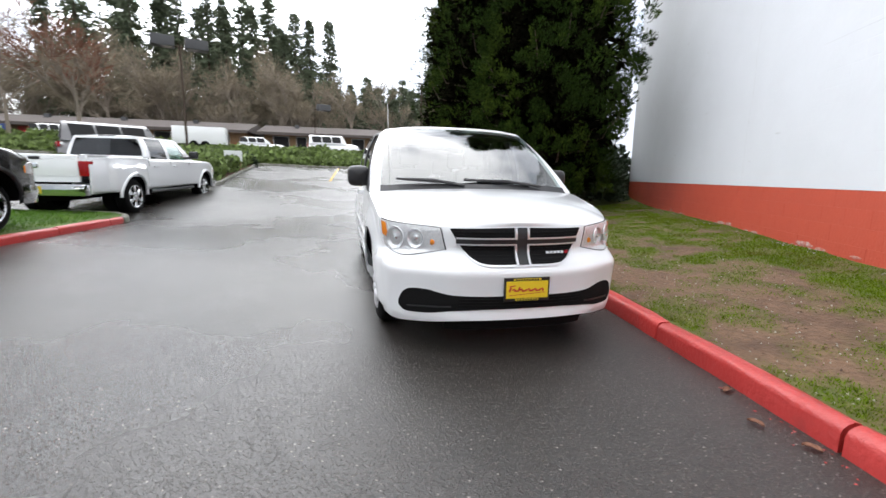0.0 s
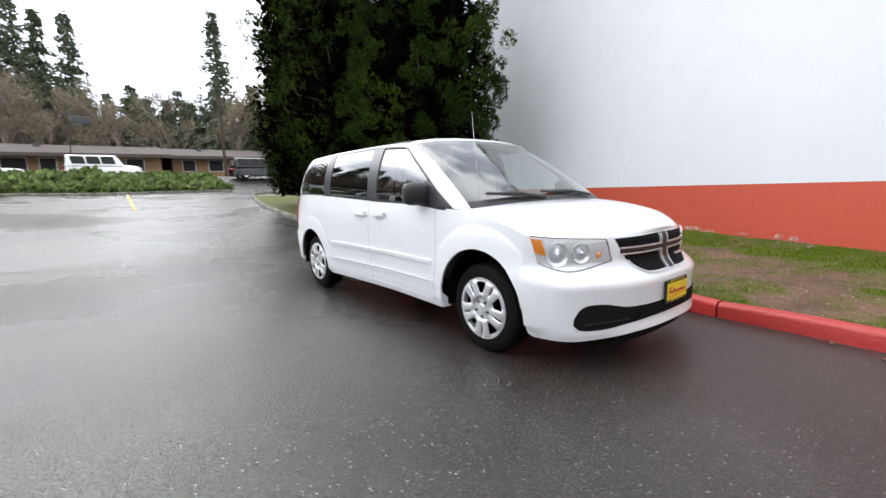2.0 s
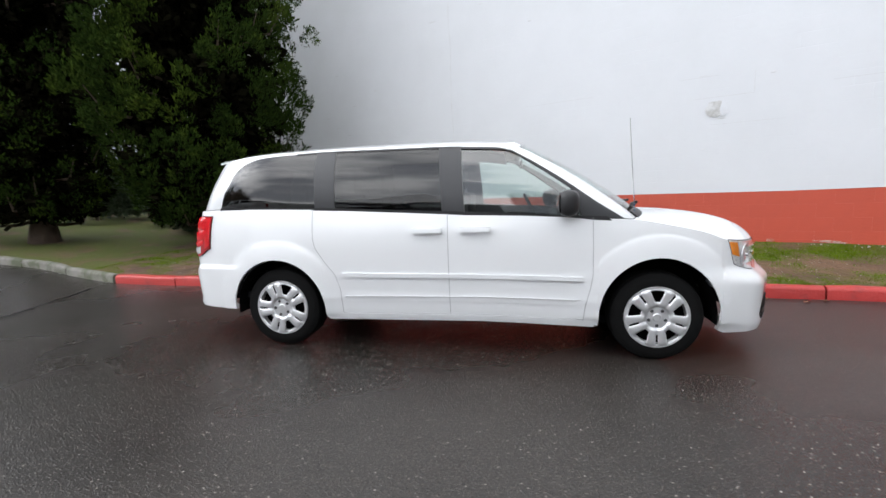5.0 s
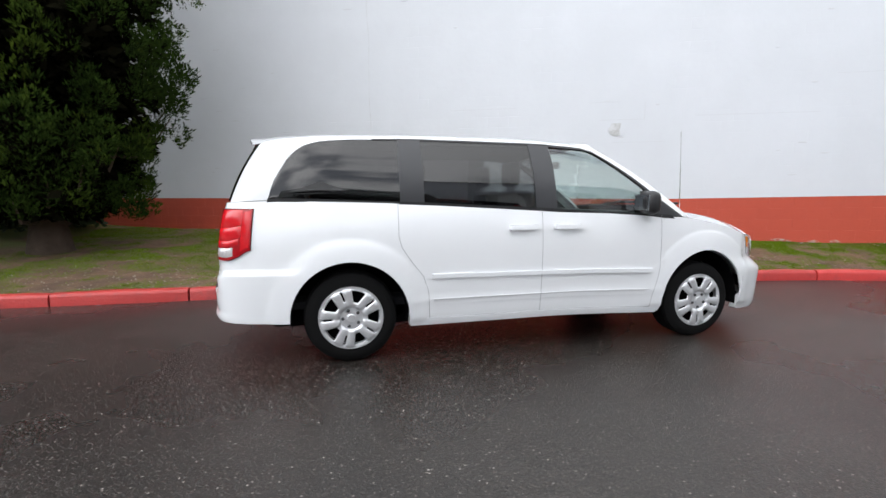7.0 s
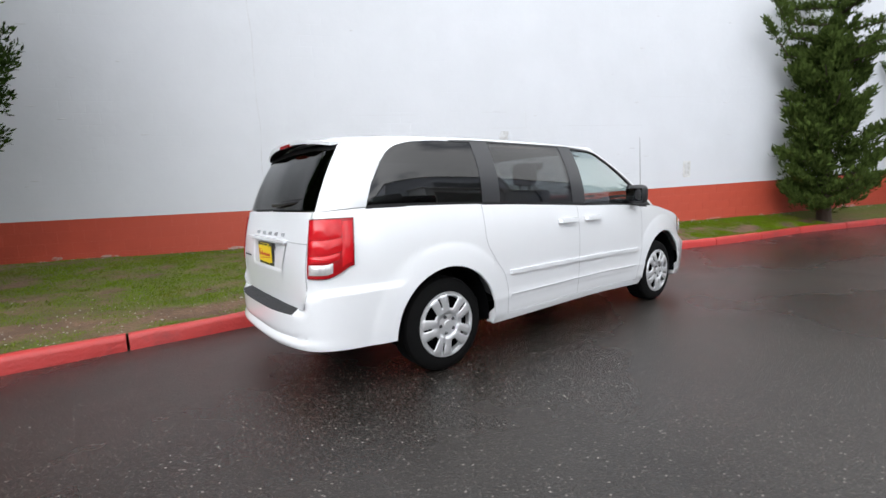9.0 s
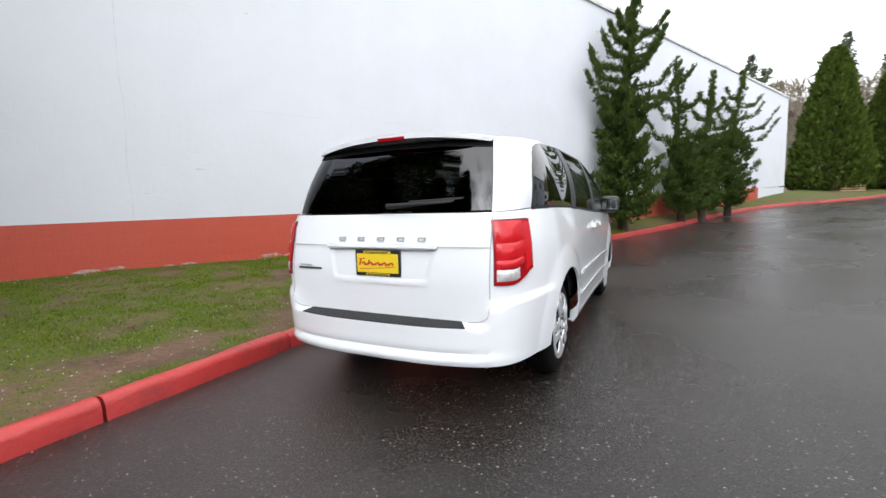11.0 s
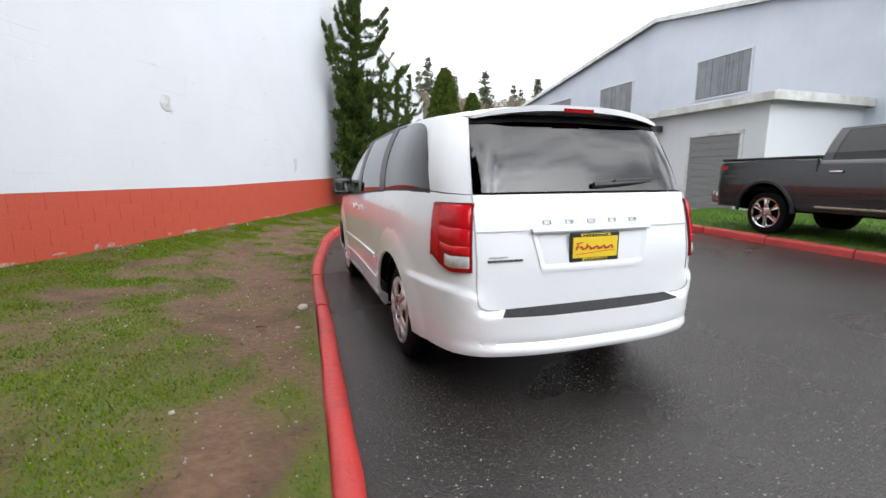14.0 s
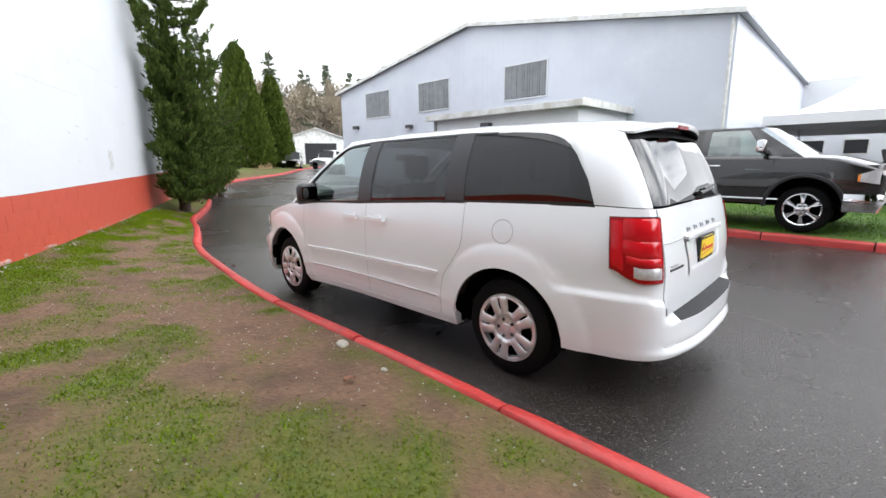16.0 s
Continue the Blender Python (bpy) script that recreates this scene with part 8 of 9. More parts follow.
def tar_seam(name, label, pts, w):
    """A wandering tarred joint between two pours of asphalt."""
    line = spline(pts, 0.12)
    vs, fs = [], []
    for i, p in enumerate(line):
        d = (line[min(i + 1, len(line) - 1)] - line[max(i - 1, 0)]).normalized()
        wob, k = 0.03 * noise.noise(Vector((p.x * 3, p.y * 3, 1.0))), w * (0.7 + 0.6 * abs(noise.noise(Vector((p.x * 5, p.y * 5, 4.0)))))
        for e in (-1, 1):
            x, y = p.x - d.y * (wob + e * k), p.y + d.x * (wob + e * k)
            vs.append((x, y, ground_z(x, y) + 0.004))
    fs = [(2 * i, 2 * i + 2, 2 * i + 3, 2 * i + 1) for i in range(len(line) - 1)]
    ob = part(name, (vs, fs), M_TAR)
    if ob.data.polygons[0].normal.z < 0:
        ob.data.flip_normals()
    tagged(ob, label, "road seam", kind="structure")


tar_seam("road_seam", "dark tarred joint across the wet asphalt lane", [(-5.0, 8.3), (-3.6, 7.7), (-2.3, 7.2), (-0.8, 7.0), (0.4, 7.3), (1.3, 7.6)], 0.022)


def motel(x0, x1, y, z, label, seed):
    """A long low building with a brown shingle roof, tan walls, doors and awnings."""
    t = thing("low_building", label, "building", pose(0, 0, 0))
    part("wall_shell", boxes((x0, x1, y, y + 9, z - 1, z + 2.4), bevel=0), M_BRICKISH, t)
    part("roof", tidy([(x0 - 0.6, y - 1.6, z + 2.25), (x1 + 0.6, y - 1.6, z + 2.25), (x1 + 0.6, y + 5, z + 3.6), (x0 - 0.6, y + 5, z + 3.6), (x1 + 0.6, y + 11, z + 2.25), (x0 - 0.6, y + 11, z + 2.25)], [(0, 1, 2, 3), (3, 2, 4, 5), (0, 3, 5), (1, 4, 2), (0, 5, 4, 1)]), M_TAUPE_ROOF, t)
    part("fascia", boxes((x0 - 0.62, x1 + 0.62, y - 1.64, y - 1.58, z + 2.0, z + 2.3), bevel=0), M_TAUPE_ROOF, t)
    rng = random.Random(seed)
    x = x0 + 1.0
    while x < x1 - 1.6:
        w = rng.uniform(1.0, 1.6)
        k = rng.random()
        if k < 0.4:
            part("door", boxes((x, x + 1.0, y - 0.05, y, z, z + 2.0), bevel=0), M_DARK if k < 0.2 else M_SIGNRED, t)
        else:
            wi = thing_part("window", t, Matrix.Identity(4))
            part("window_frame", boxes((x - 0.08, x + w + 0.08, y - 0.06, y - 0.01, z + 0.7, z + 2.0), bevel=0), M_EDGE, wi)
            # no room behind: its darkness is the pane's black
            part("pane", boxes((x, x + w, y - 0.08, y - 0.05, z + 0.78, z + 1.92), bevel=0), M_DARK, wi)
        x += w + rng.uniform(0.8, 2.4)
    for k in range(int((x1 - x0) / 7)):
        part("roof_vent", boxes((x0 + 3 + k * 7, x0 + 3.5 + k * 7, y + 3, y + 3.5, z + 3.0, z + 3.6), bevel=0.03), M_CLADDING, t)
    return t


motel(-62, -11.2, 48, 3.2, "long low tan brick building with a brown shingle roof", 1)
motel(-9.5, 3.0, 50, 3.3, "low building with brown roof across the street", 2)
motel(4.2, 16.0, 52, 3.4, "low tan building with brown roof behind the trees", 3)
awn = thing("awning", "blue shop front awning on the low building", "awning")
part("canopy", tidy([(-37, 46.2, 5.2), (-31.5, 46.2, 5.2), (-31.5, 47.9, 5.6), (-37, 47.9, 5.6), (-37, 46.2, 4.7), (-31.5, 46.2, 4.7)], [(0, 1, 2, 3), (0, 4, 5, 1)]), M_NAVY, awn)


def small_car(name, label, category, m, paint, length, height, hood, tall=False):
    """A simple far vehicle: rounded lower body, glasshouse, wheels. It points along +x."""
    t = thing(name, label, category, m)
    L, W = length / 2, 0.92
    def shape(u, v):
        x = lerp(-L, L, u)
        e = 1 - abs(lerp(-1, 1, u)) ** 8
        a = math.pi * v
        top = height * 0.56 if not tall else height * 0.60
        return (x, math.cos(a) * W * (0.86 + 0.14 * e), 0.28 + (top - 0.28) * math.sin(a) ** 0.35 * (0.72 + 0.28 * e))
    smooth(part("body", tidy(*grid(shape, 30, 18)), paint, t), 50)
    def house(u, v):
        lo0, lo1 = -L * (0.94 if tall else 0.85), L - hood
        up0, up1 = -L * (0.90 if tall else 0.62), L - hood - (0.5 if tall else 0.75)
        w = math.sin(math.pi * v) ** 0.4
        return (lerp(lerp(lo0, up0, w), lerp(lo1, up1, w), u), math.cos(math.pi * v) * lerp(0.86, 0.72, w), height * 0.55 + (height * 0.45) * w)
    smooth(part("cabin", tidy(*grid(house, 20, 18)), paint, t), 50)
    for sd in (1, -1):
        for k in range(3):
            x0 = lerp(-L * 0.80, L - hood - 0.5, k / 3) + 0.05
            x1 = lerp(-L * 0.80, L - hood - 0.5, (k + 1) / 3) - 0.05
            part("side_window", slab(lambda u, v, d: Vector((lerp(x0, x1, u) - 0.12 * v, (lerp(0.86, 0.77, v) - d) * sd, lerp(height * 0.62, height * 0.92, v))), 4, 4, 0.02), M_DARK, t)
        for x in (-L * 0.62, L * 0.62):
            w = turn([(0.0, 0.10), (0.18, 0.10), (0.19, 0.09)], 20, axis="y")
            w2 = turn([(0.19, 0.10), (0.31, 0.09), (0.33, 0.05), (0.33, -0.09), (0.19, -0.10)], 24, axis="y")
            for b2 in (w, w2):
                b2.transform(Matrix.Translation((x, 0.80 * sd, 0.33)) @ Matrix.Diagonal((1, sd, 1, 1)))
            part("rim", w, M_SILVER, t)
            part("tyre", w2, M_RUBBER, t)
        part("tail_lamp", boxes((-L - 0.01, -L + 0.12, min(0.55 * sd, 0.84 * sd), max(0.55 * sd, 0.84 * sd), height * 0.40, height * 0.52), bevel=0.02), M_REDLENS, t)
        part("headlamp", boxes((L - 0.16, L + 0.0, min(0.5 * sd, 0.82 * sd), max(0.5 * sd, 0.82 * sd), height * 0.36, height * 0.46), bevel=0.02), M_CLEARLENS, t)
    part("windshield", slab(lambda u, v, d: Vector((lerp(L - hood - 0.02, L - hood - (0.5 if tall else 0.72), v) + 0.03 - d, lerp(-0.70, 0.70, u), lerp(height * 0.60, height * 0.93, v))), 6, 4, 0.02), M_DARK, t)
    part("rear_window", slab(lambda u, v, d: Vector((lerp(-L * (0.94 if tall else 0.85), -L * (0.90 if tall else 0.66), v) - 0.03 + d, lerp(-0.62, 0.62, u), lerp(height * 0.62, height * 0.90, v))), 6, 4, 0.02), M_DARK, t)
    return t


def put(x, y, rz, lift=0.0):
    return pose(x, y, ground_z(x, y) + lift, 0, 0, rz)


small_car("conversion_van", "dusty grey full size van behind the white pickup", "van", put(-12.2, 22.6, 30), M_VANGREY, 5.2, 2.1, 1.1, True)
small_car("cargo_van", "white cargo van parked by the low building", "van", put(-1.9, 42.5, 4), M_WHITE, 5.0, 1.95, 1.2, True)
small_car("sedan_car", "white sedan parked by the low building", "car", put(-8.8, 43.0, 6), M_WHITE, 4.4, 1.42, 1.2)
small_car("hatchback_car", "white car in front of the low building", "car", put(-26.5, 44.5, 5), M_WHITE, 4.3, 1.5, 1.1)
small_car("suv_car", "dark navy sport utility car on the street", "car", put(8.4, 36.0, 0), M_BLACKPAINT, 4.7, 1.75, 1.2, True)
tr = thing("box_trailer", "white enclosed trailer behind the planting bed", "trailer", put(-12.2, 36.2, 6))
smooth(part("box", boxes((-1.9, 1.9, -0.9, 0.9, 0.40, 1.75), bevel=0.05), M_WHITE, tr), 40)
for sd in (-0.92, 0.92):
    for x in (-0.4, 0.4):
        w = turn([(0.0, 0.1), (0.3, 0.1), (0.33, 0.0), (0.3, -0.1), (0.0, -0.1)], 20, axis="y")
        w.transform(Matrix.Translation((x, sd, 0.33)))
        part("trailer_wheel", w, M_RUBBER, tr)


def lamp_post(x, y, h, heads, label, r=0.09):
    t = thing("street_lamp", label, "street lamp", put(x, y, 20))
    part("pole", tube([(0, 0, -0.3), (0, 0, h)], [r, r * 0.7], 10), M_BARK, t)
    for e in heads:
        part("arm", tube([(0, 0, h - 0.1), (0.5 * e, 0, h)], 0.04, 6), M_BARK, t)
        smooth(part("lamp_head", boxes((min(0.30 * e, 1.65 * e), max(0.30 * e, 1.65 * e), -0.45, 0.45, h - 0.15, h + 0.50), bevel=0.06), M_CLADDING, t), 40)
        part("lamp_glass", boxes((min(0.45 * e, 1.05 * e), max(0.45 * e, 1.05 * e), -0.24, 0.24, h - 0.16, h - 0.11), bevel=0.01), M_CLEARLENS, t)


lamp_post(-11.4, 30.0, 7.4, (-1, 1), "tall brown parking lot lamp with two boxy heads")
lamp_post(-3.8, 46.5, 5.0, (1,), "thin street lamp near the low building", 0.05)
lamp_post(6.6, 40.0, 7.0, (), "weathered wooden utility pole by the street", 0.14)
sg = thing("notice_board", "small white sign board leaning among shrubs", "sign", put(-6.9, 22.5, 25))
part("board", boxes((-0.45, 0.45, -0.02, 0.02, 0.55, 1.15), bevel=0.005), M_WHITE, sg)
for e in (-0.35, 0.35):
    part("leg", boxes((e - 0.03, e + 0.03, -0.02, 0.02, -0.1, 0.55), bevel=0.004), M_WOOD, sg)


# ---- the far woods ----
def scatter(protos, spots, seed):
    rng = random.Random(seed)
    for k, (x, y, z, s) in enumerate(spots):
        p = protos[k % len(protos)]
        copy_thing(p, Matrix.Translation((x, y, z)) @ Matrix.Rotation(rng.uniform(0, 6.28), 4, "Z") @ Matrix.Diagonal((s, s, s * rng.uniform(0.92, 1.1), 1)))


FIRS = [fir(26, 7.0, 1), fir(28, 5.8, 2, 0.9, 0.22), fir(25, 7.0, 3, 1.0, 0.05), fir(28, 5.4, 4, 0.85, 0.2)]
FAR_FIRS = [fir(24, 6.2, 5, 1.0, 0.02, 0.6), fir(23, 6.6, 6, 1.0, 0.02, 0.6), fir(26, 5.8, 7, 1.0, 0.04, 0.6)]
for k, p in enumerate(FAR_FIRS):
    p.matrix_basis = pose(44 + 8 * k, 112, 2.5)
BARES = [bare_tree(13, 11), bare_tree(11, 12), bare_tree(14, 13)]
for k, p in enumerate(FIRS):
    p.matrix_basis = pose(-30 + 9 * k, 82 + 3 * k, 3.0)
for k, p in enumerate(BARES):
    p.matrix_basis = pose(-24 + 8 * k, 63 + k, 3.2)
rng = random.Random(17)
front = [(-36, 82, 3, 1.1), (-33, 79, 3, 1.15), (-29.5, 83, 3, 1.05), (-26.7, 80, 3, 1.02), (-24.4, 83, 3, 0.95), (-22, 79, 3, 0.98), (-19.8, 81, 3, 1.03), (-17.6, 84, 3, 1.0), (-15.4, 80, 3, 0.97), (-12.8, 81, 3, 1.06), (-10.6, 83, 3, 0.98), (-8.4, 80, 3, 0.92), (-6.2, 82, 3, 0.88), (16.2, 81, 3, 1.0), (21.2, 80, 3, 0.76), (12, 64, 3.5, 0.5), (28, 90, 3, 0.7), (-47.5, 84, 3, 1.02), (-39.0, 76, 3, 1.12)]
back = [(x * 1.0 + rng.uniform(-1, 1), 86 + rng.uniform(-4, 6), 2.5, rng.uniform(0.46, 0.64)) for x in [-8 + 1.0 * k for k in range(50)]] + [(x, 100 + rng.uniform(-6, 10), 2.5, rng.uniform(0.5, 0.66)) for x in range(-40, 60, 3)] + [(x, 96 + rng.uniform(-6, 10), 2.5, rng.uniform(0.6, 0.8)) for x in range(-80, -30, 4)]
scatter(FIRS, front, 2)
back += [(x + rng.uniform(-0.6, 0.6), 93 + rng.uniform(-3, 3), 2.5, rng.uniform(0.58, 0.74)) for x in [-12 + 1.4 * k for k in range(30)]]
scatter(FAR_FIRS, back, 4)
scatter(BARES, [(x + rng.uniform(-2, 2), 62 + rng.uniform(0, 14), 3.2, rng.uniform(0.8, 1.25)) for x in [*range(-68, -4, 2), *range(-4, 40, 6)]], 3)
scatter(BARES, [(-55, 72, 3, 1.75), (-51.5, 68, 3, 1.6), (-48, 73, 3, 1.85), (-44.5, 66, 3, 1.45)], 8)
rt = bare_tree(10.0, 19, M_RUST, "small_tree", "small tree with dry reddish brown leaves by the lot")
rt.matrix_basis = put(-19.6, 34, 0)
bt = bare_tree(9, 23, M_TWIG, "bare_tree", "leafless brown tree by the low building")
bt.matrix_basis = put(-24.5, 35, 40)
hill_f = [(x + rng.uniform(-3, 3), y + rng.uniform(-4, 4), 4 + (-y - 70) * 0.22, rng.uniform(0.45, 0.8)) for y in (-105, -120) for x in range(-110, 30, 9)]
scatter(FAR_FIRS, hill_f, 5)
hill_b = [(x + rng.uniform(-3, 3), y + rng.uniform(-3, 3), 2 + max(0, (-y - 70)) * 0.22, rng.uniform(0.9, 1.3)) for y in (-78, -90, -102, -114) for x in range(-120, 20, 5)]
HILL_BARES = [bare_tree(13, 14, depth=3), bare_tree(12, 15, depth=3)]
for k, p in enumerate(HILL_BARES):
    p.matrix_basis = pose(-60 + 12 * k, -84, 5.0)
scatter(HILL_BARES, hill_b, 6)


def hillside():
    vs, fs = [], []
    xs, ys = [-160 + 10 * k for k in range(23)], [-66, -75, -85, -100, -120, -150, -190]
    for y in ys:
        for x in xs:
            vs.append((x, y, 0.3 + max(0, -y - 66) * 0.24 + 1.5 * noise.noise(Vector((x * 0.03, y * 0.03, 1)))))
    n = len(xs)
    for i in range(len(ys) - 1):
        for k in range(n - 1):
            fs.append((i * n + k, i * n + k + 1, (i + 1) * n + k + 1, (i + 1) * n + k))
    ob = smooth(part("hillside", (vs, fs), mat("leaf_litter", (0.12, 0.085, 0.06), 0.95, vary=0.4, scale=0.4, second=(0.08, 0.08, 0.04), second_scale=0.1)), 80)
    tagged(ob, "brown wooded hillside beyond the drive", "hillside", kind="structure")


hillside()


# ---- the end of the drive ----
def shed(x, y, rz, label, w=7.0, d=8.0, h=3.2, pk=1.2, roof=None, door=True):
    t = thing("shed_building", label, "building", put(x, y, rz))
    prof = [(-w / 2, -0.5), (-w / 2, h), (0, h + pk), (w / 2, h), (w / 2, -0.5)]
    vs = [(a, 0, b) for a, b in prof] + [(a, -d, b) for a, b in prof]
    part("wall_shell", tidy(vs, [tuple(range(5)), tuple(range(5, 10))] + [(k, (k + 1) % 5, (k + 1) % 5 + 5, k + 5) for k in range(5)]), M_EDGE, t)
    for a, b in (((-w / 2 - 0.3, h - 0.08), (0, h + pk + 0.03)), ((0, h + pk + 0.03), (w / 2 + 0.3, h - 0.08))):
        v4 = [(a[0], 0.3, a[1]), (b[0], 0.3, b[1]), (b[0], -d - 0.3, b[1]), (a[0], -d - 0.3, a[1])]
        part("roof", tidy(v4 + [(p[0], p[1], p[2] + 0.1) for p in v4], [(0, 1, 2, 3), (4, 5, 6, 7), (0, 1, 5, 4), (1, 2, 6, 5), (2, 3, 7, 6), (3, 0, 4, 7)]), roof or M_EDGE, t)
    if door:
        # black panel on the wall paints the unlit inside of the garage
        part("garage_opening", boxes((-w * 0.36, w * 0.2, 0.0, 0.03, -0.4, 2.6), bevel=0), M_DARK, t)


shed(-26.5, -46.5, -28, "white gabled garage with an open dark door")
shed(-40.0, -56.0, -35, "low white shed with a red roof", 6, 8, 2.2, 0.9, M_SIGNRED, False)
post = thing("sign_post", "wooden post with a small red sign by the drive", "sign", put(-9.2, -32.2, 25))
part("post", boxes((-0.06, 0.06, -0.06, 0.06, -0.2, 2.0), bevel=0.01), M_WOOD, post)
part("sign_board", boxes((-0.2, 0.2, 0.062, 0.08, 1.45, 2.0), bevel=0.005), M_SIGNRED, post)
part("sign_lettering", boxes((-0.12, 0.12, 0.081, 0.084, 1.75, 1.80), bevel=0), M_WHITE, post)
pal = thing("pallet_stack", "stack of pale wooden pallets under the arborvitae", "pallets", put(-13.2, -33.0, 20))
for k in range(6):
    part("pallet_board", boxes((-0.9 + 0.03 * k, 0.9 - 0.1 * k, -0.5, 0.5, 0.02 + k * 0.16, 0.13 + k * 0.16), bevel=0.005), M_WOOD, pal)
small_car("utility_vehicle", "small dark off road vehicle by the garage", "car", put(-17.2, -35.0, 60), M_GREYPAINT, 3.6, 1.75, 1.1, True)
small_car("white_pickup", "white truck nose beyond the hall", "car", put(-19.5, -32.0, 30), M_WHITE, 4.8, 1.8, 1.4, True)


def shrub(name, x, y, r, h, seed, label, n=900, material=None, size=0.13, z=None):
    rng = random.Random(seed)
    t = thing(name, label, "shrub", pose(x, y, ground_z(x, y) if z is None else z))
    cs = []
    for _ in range(n):
        a, b = rng.uniform(0, 6.283), math.acos(rng.uniform(0, 1))
        k = rng.uniform(0.55, 1.0) * (1 + 0.22 * noise.noise(Vector((math.cos(a) * 2, math.sin(a) * 2, b * 2 + seed))))
        p = Vector((math.cos(a) * math.sin(b) * r * k, math.sin(a) * math.sin(b) * r * k, math.cos(b) * h * k + 0.05))
        cs.append((p, p.copy(), rng.uniform(0.7, 1.3)))
    part("stems", tube([(0, 0, -0.1), (0.05, 0, h * 0.6)], [0.06, 0.02], 6), M_BARK, t)
    part("leaves", tufts(cs, size, seed, 5, 0.6, 0.3, 0.35), material or M_SHRUB, t)


shrub("evergreen_shrub", 7.0, 9.6, 1.15, 1.45, 51, "dark evergreen shrub under the trees by the wall", 1500, z=0.5)
shrub("evergreen_shrub", 8.6, 15.6, 1.8, 2.0, 53, "dark evergreen shrub behind the verge trees", 1500, z=0.85)
shrub("evergreen_shrub", 10.6, 15.4, 1.8, 2.1, 54, "dark evergreen shrub behind the verge trees", 1500, z=0.85)
shrub("evergreen_shrub", 8.7, 11.6, 1.4, 1.9, 52, "dark evergreen shrub past the wall's end", 1500, z=0.6)
for k in range(5):
    shrub("low_shrub", -14.8 - 0.9 * k, -23.5 - 1.1 * (k % 2), 0.6, 0.6, 60 + k, "low dark shrub in the bed at the hall's end", 260)
for k in range(7):
    shrub("bed_shrub", -7.2 - 0.7 * (k % 3), 16.5 + 1.9 * k, 0.6, 0.75, 70 + k, "small leafy shrub in the planting bed", 260, M_IVY if k % 2 else M_SHRUB)


# ---- the tent and the far annex ----
tent = thing("event_tent", "white peaked event tent beyond the dark pickup", "tent", pose(-22.6, 7.0, ground_z(-21, 7) - 0.25))
def tent_roof(u, v):
    a = 2 * math.pi * u
    c, s = math.cos(a), math.sin(a)
    k = 5.4 / max(abs(c), abs(s))
    r = 1 - v
    return (c * k * r, s * k * r, 2.75 + 5.0 * (1 - r) ** 1.8)
part("canopy", tidy(*grid(tent_roof, 48, 14)), M_TENT, tent)
part("valance", tidy(*grid(lambda u, v: (lambda p: (p[0], p[1], 2.75 - 0.35 * v))(tent_roof(u, 0)), 48, 2)), M_TENT, tent)
for sx in (-5.3, 5.3):
    for sy in (-5.3, 5.3):
        part("leg", tube([(sx, sy, 0), (sx, sy, 2.75)], 0.05, 8), M_SILVER, tent)
annex = thing("low_annex", "grey annex with a row of small windows behind the tent", "building", pose(-33, 6.0, ground_z(-30, 6)))
part("wall_shell", boxes((-6, 0, -8.0, 16, -0.5, 5.4), bevel=0), M_METAL_PALE, annex)
for k in range(9):
    w = thing_part("window", annex, Matrix.Identity(4))
    wy = -6.6 + k * 2.0
    # solid wall behind; the black colour stands for a dark interior
    part("pane", boxes((0, 0.03, wy, wy + 1.05, 0.95, 1.75), bevel=0), M_DARK, w)
    part("window_frame", boxes((0, 0.06, wy - 0.08, wy + 1.13, 0.87, 0.95), (0, 0.06, wy - 0.08, wy + 1.13, 1.75, 1.83), (0, 0.06, wy - 0.08, wy, 0.95, 1.75), (0, 0.06, wy + 1.05, wy + 1.13, 0.95, 1.75), bevel=0), M_EDGE, w)
small_car("parked_car", "dark car parked beyond the pickup by the tent", "car", put(-13.5, 6.8, 90), M_GREYPAINT, 4.6, 1.5, 1.2)


# ---- small things on the verge ----
def stone(x, y, r, seed):
    rng = random.Random(seed)
    bm = bmesh.new()
    bmesh.ops.create_icosphere(bm, subdivisions=3, radius=r)
    for v in bm.verts:
        v.co = Vector((v.co.x * 1.25, v.co.y * 0.95, v.co.z * 0.62)) * (1 + 0.22 * noise.noise(v.co / r * 1.1 + Vector((seed, 0, 0))))
    bm.transform(Matrix.Rotation(rng.uniform(0, 6), 4, "Z"))
    ob = smooth(part("field_stone", bm, M_STONE), 60)
    ob.location = (x, y, verge_z(x, y) + r * 0.22)
    tagged(ob, "small pale stone lying on the bare soil", "stone", group="stones on the verge")


stone(1.585, 2.04, 0.045, 3)
stone(1.64, 2.61, 0.022, 4)
stone(2.25, 3.75, 0.016, 6)
stone(1.85, 4.6, 0.014, 7)


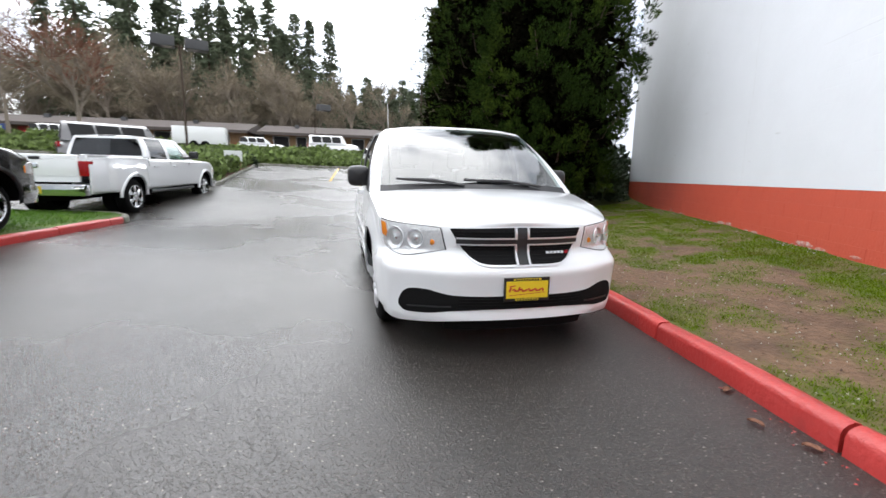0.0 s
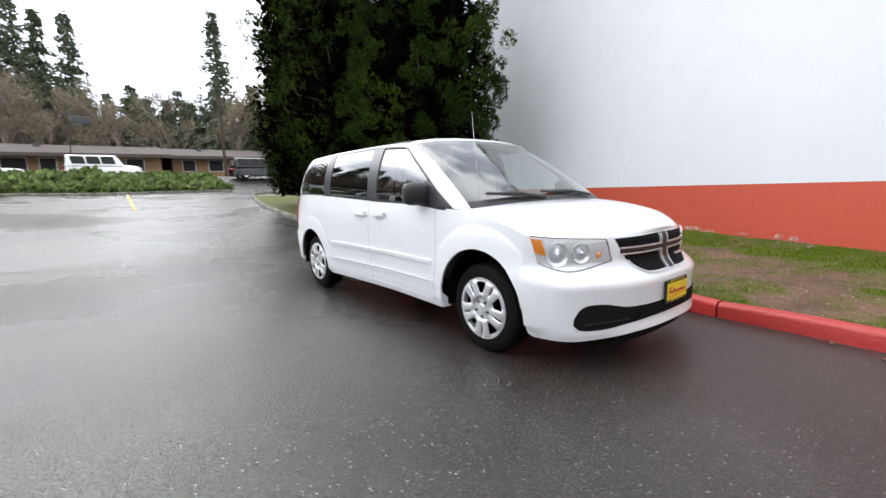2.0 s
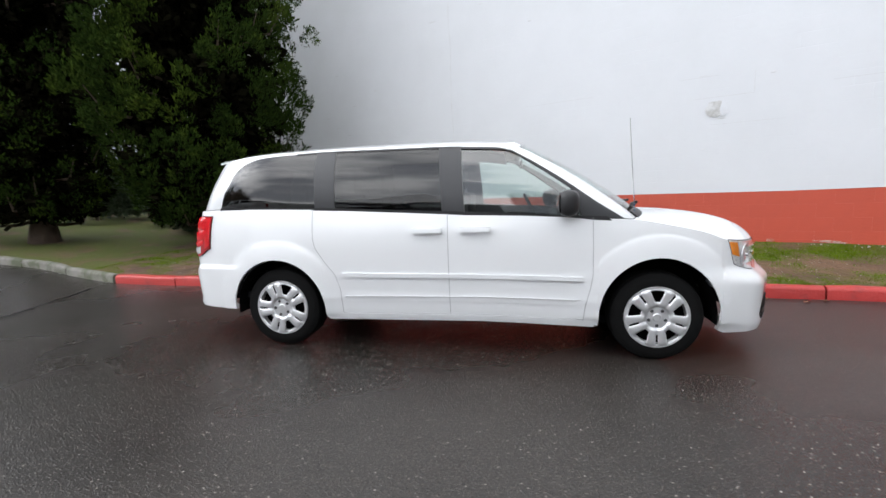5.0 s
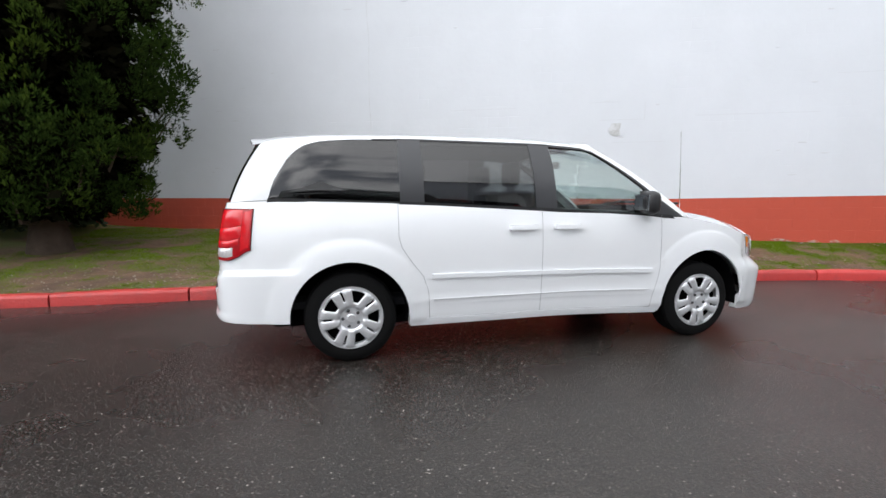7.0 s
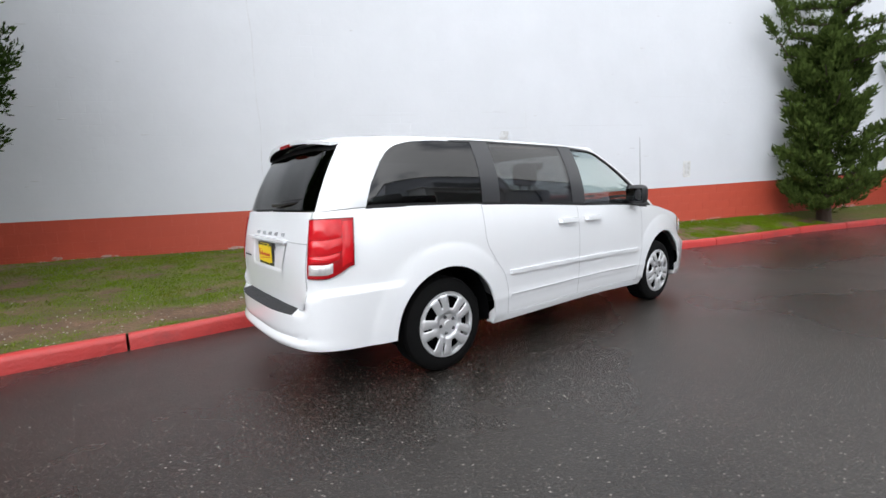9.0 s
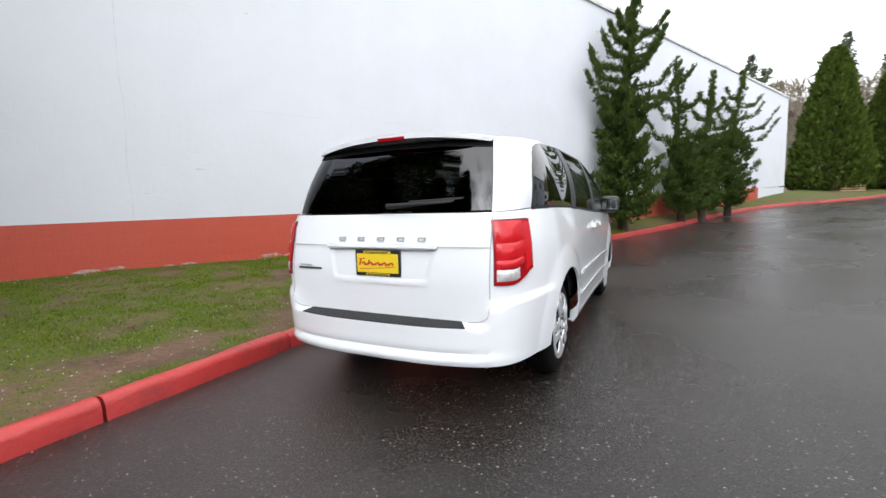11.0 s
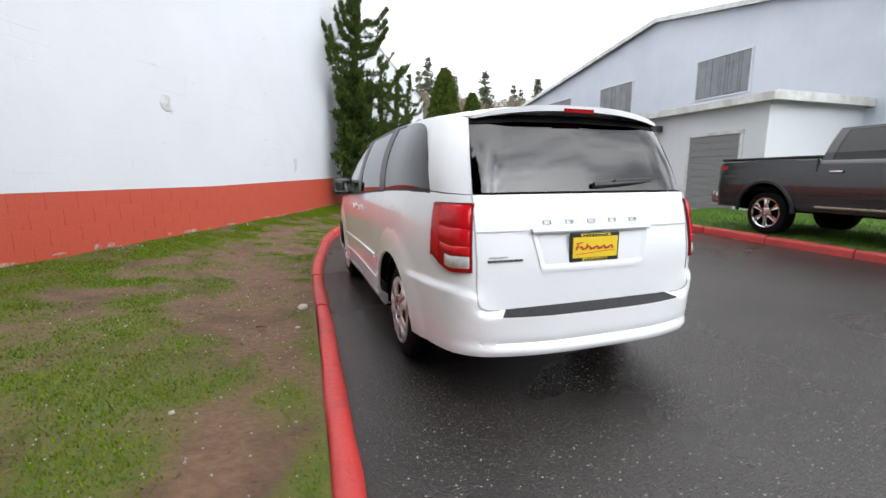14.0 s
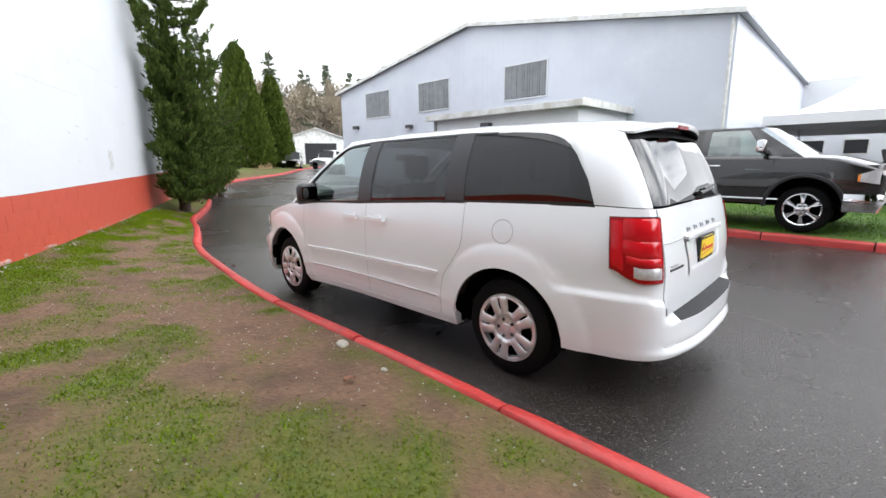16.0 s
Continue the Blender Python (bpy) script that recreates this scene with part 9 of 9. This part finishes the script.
# ---- loose chips, litter and blocks: many small pieces ----
def chips():
    """Flaked paint and mortar along the foot of the wall."""
    rng = random.Random(31)
    vs, fs = [], []
    for _ in range(420):
        s = rng.uniform(-9, 14)
        if noise.noise(Vector((s * 0.9, 0, 4))) < -0.05:
            continue
        p = wall_point(s, 0, rng.uniform(0.01, 0.20) ** 1.0)
        z = verge_z(p.x, p.y)
        r = rng.uniform(0.006, 0.024)
        b = len(vs)
        a = rng.uniform(0, 6.28)
        for k in range(4):
            q = a + k * 1.571
            vs.append((p.x + math.cos(q) * r * rng.uniform(0.6, 1), p.y + math.sin(q) * r * rng.uniform(0.6, 1), z + 0.004 + rng.uniform(0, 0.02)))
        vs.append((p.x, p.y, z + 0.018 + r * 0.4))
        fs += [(b + k, b + (k + 1) % 4, b + 4) for k in range(4)]
    tagged(part("mortar_chips", (vs, fs), M_CONCRETE), "pale flakes of paint and mortar along the wall's foot", "debris", kind="stuff")
    vs, fs = [], []
    for _ in range(1300):
        y = rng.uniform(-5, 7.5)
        x = kerb_x(y) + 0.17 + abs(rng.gauss(0, 1.3))
        if x > lawn_edge(y) - 0.1:
            continue
        z = verge_z(x, y)
        r = rng.uniform(0.003, 0.010)
        b = len(vs)
        vs += [(x + r, y, z), (x - r * 0.6, y + r, z), (x - r * 0.5, y - r, z), (x, y, z + r * 1.1)]
        fs += [(b, b + 1, b + 3), (b + 1, b + 2, b + 3), (b + 2, b, b + 3)]
    bits, quads = [], []
    for _ in range(2600):
        y = rng.uniform(-5, 7.5)
        x = rng.uniform(kerb_x(y) + 0.17, lawn_edge(y) - 0.05)
        if turf(x, y) > 0.62:
            continue
        z = verge_z(x, y) + 0.003
        r, a, b = rng.uniform(0.006, 0.020), rng.uniform(0, 6.28), len(bits)
        u, v = (math.cos(a) * r, math.sin(a) * r), (-math.sin(a) * r * 0.4, math.cos(a) * r * 0.4)
        bits += [(x - u[0], y - u[1], z), (x + v[0], y + v[1], z + r * 0.3), (x + u[0], y + u[1], z + r * rng.uniform(0, 0.6)), (x - v[0], y - v[1], z + r * 0.1)]
        quads.append((b, b + 1, b + 2, b + 3))
    tagged(part("leaf_litter", (bits, quads), M_LITTER), "dry brown leaf litter and twig bits on the soil", "litter", kind="stuff")
    tagged(part("gravel_bits", (vs, fs), M_STONE), "scattered pale gravel on the bare soil", "gravel", kind="stuff")


chips()


def paint_flakes():
    """Red chips of kerb paint on the asphalt along the kerb's foot."""
    rng = random.Random(41)
    vs, fs = [], []
    for _ in range(260):
        y = rng.uniform(-6.0, 7.0)
        if noise.noise(Vector((0, y * 1.1, 7))) < 0.0:
            continue
        x = kerb_x(y) - 0.02 - abs(rng.gauss(0, 0.07))
        z = ground_z(x, y) + 0.004
        r, a = rng.uniform(0.003, 0.009), rng.uniform(0, 6.28)
        b = len(vs)
        for k in range(4):
            q = a + k * 1.571
            vs.append((x + math.cos(q) * r * rng.uniform(0.5, 1), y + math.sin(q) * r * rng.uniform(0.5, 1.4), z + rng.uniform(0, 0.004)))
        fs.append((b, b + 1, b + 2, b + 3))
    tagged(part("paint_flakes", (vs, fs), M_KERB), "red flakes of kerb paint on the asphalt", "debris", kind="stuff")


paint_flakes()


def fallen_leaf(x, y, rz, on_road):
    z = ground_z(x, y) + 0.006 if on_road else verge_z(x, y) + 0.02
    def fn(u, v):
        a = lerp(-1, 1, u)
        w = 0.022 * math.sin(math.pi * min(1, max(0, v * 0.98 + 0.01))) ** 0.7 * (1 + 0.25 * math.sin(9 * v))
        return (a * w, lerp(-0.04, 0.04, v), 0.012 * a * a + 0.008 * math.sin(3 * v))
    ob = part("fallen_leaf", grid(fn, 4, 10), M_RUST)
    ob.matrix_basis = pose(x, y, z, 0, 0, rz)
    tagged(ob, "curled dry brown leaf lying by the kerb", "leaf", group="fallen leaves")


for x, y, a in ((0.93, -2.28, 30), (1.02, -1.72, 110), (1.9, 2.6, 70), (2.8, 4.0, 15), (0.86, -2.05, 200)):
    fallen_leaf(x, y, a, x < kerb_x(y))


def red_blocks():
    """The painted base course by course: one block mesh shared by all, proud of the recessed joints."""
    L, H, g = 0.406, 0.203, 0.0018
    bm = bmesh.new()
    box(bm, 0, L - g, -0.02, 0.0, 0, H - g)
    bmesh.ops.bevel(bm, geom=[e for e in bm.edges if all(v.co.y > -0.001 for v in e.verts)], offset=0.0015, segments=1, affect="EDGES")
    me = bpy.data.meshes.new("block")
    bm.to_mesh(me)
    bm.free()
    me.materials.append(M_BAND)
    rot = Matrix(((WALL_U.x, WALL_N.x, 0, 0), (WALL_U.y, WALL_N.y, 0, 0), (0, 0, 1, 0), (0, 0, 0, 1)))
    rng = random.Random(3)
    rest_v, rest_f = [], []
    count = 0
    for row in range(6):
        s = S0 + (L / 2 if row % 2 else 0)
        while s < S1 - L * 0.5:
            z = band_top(s) - (row + 1) * H
            p = wall_point(s, z, -0.002 + rng.uniform(-0.0008, 0.0008))
            if row < 4 and -7.5 < s < 10 and count < 300:
                ob = new("block", me)
                ob.parent = WALL
                ob.matrix_basis = Matrix.Translation(p) @ rot
                count += 1
            else:
                b = len(rest_v)
                for v in me.vertices:
                    rest_v.append((Matrix.Translation(p) @ rot) @ v.co)
                rest_f.extend(tuple(b + k for k in f.vertices) for f in me.polygons)
            s += L
    o = part("far_blocks", (rest_v, rest_f), M_BAND, WALL)
    o["kind"] = "stuff"


red_blocks()
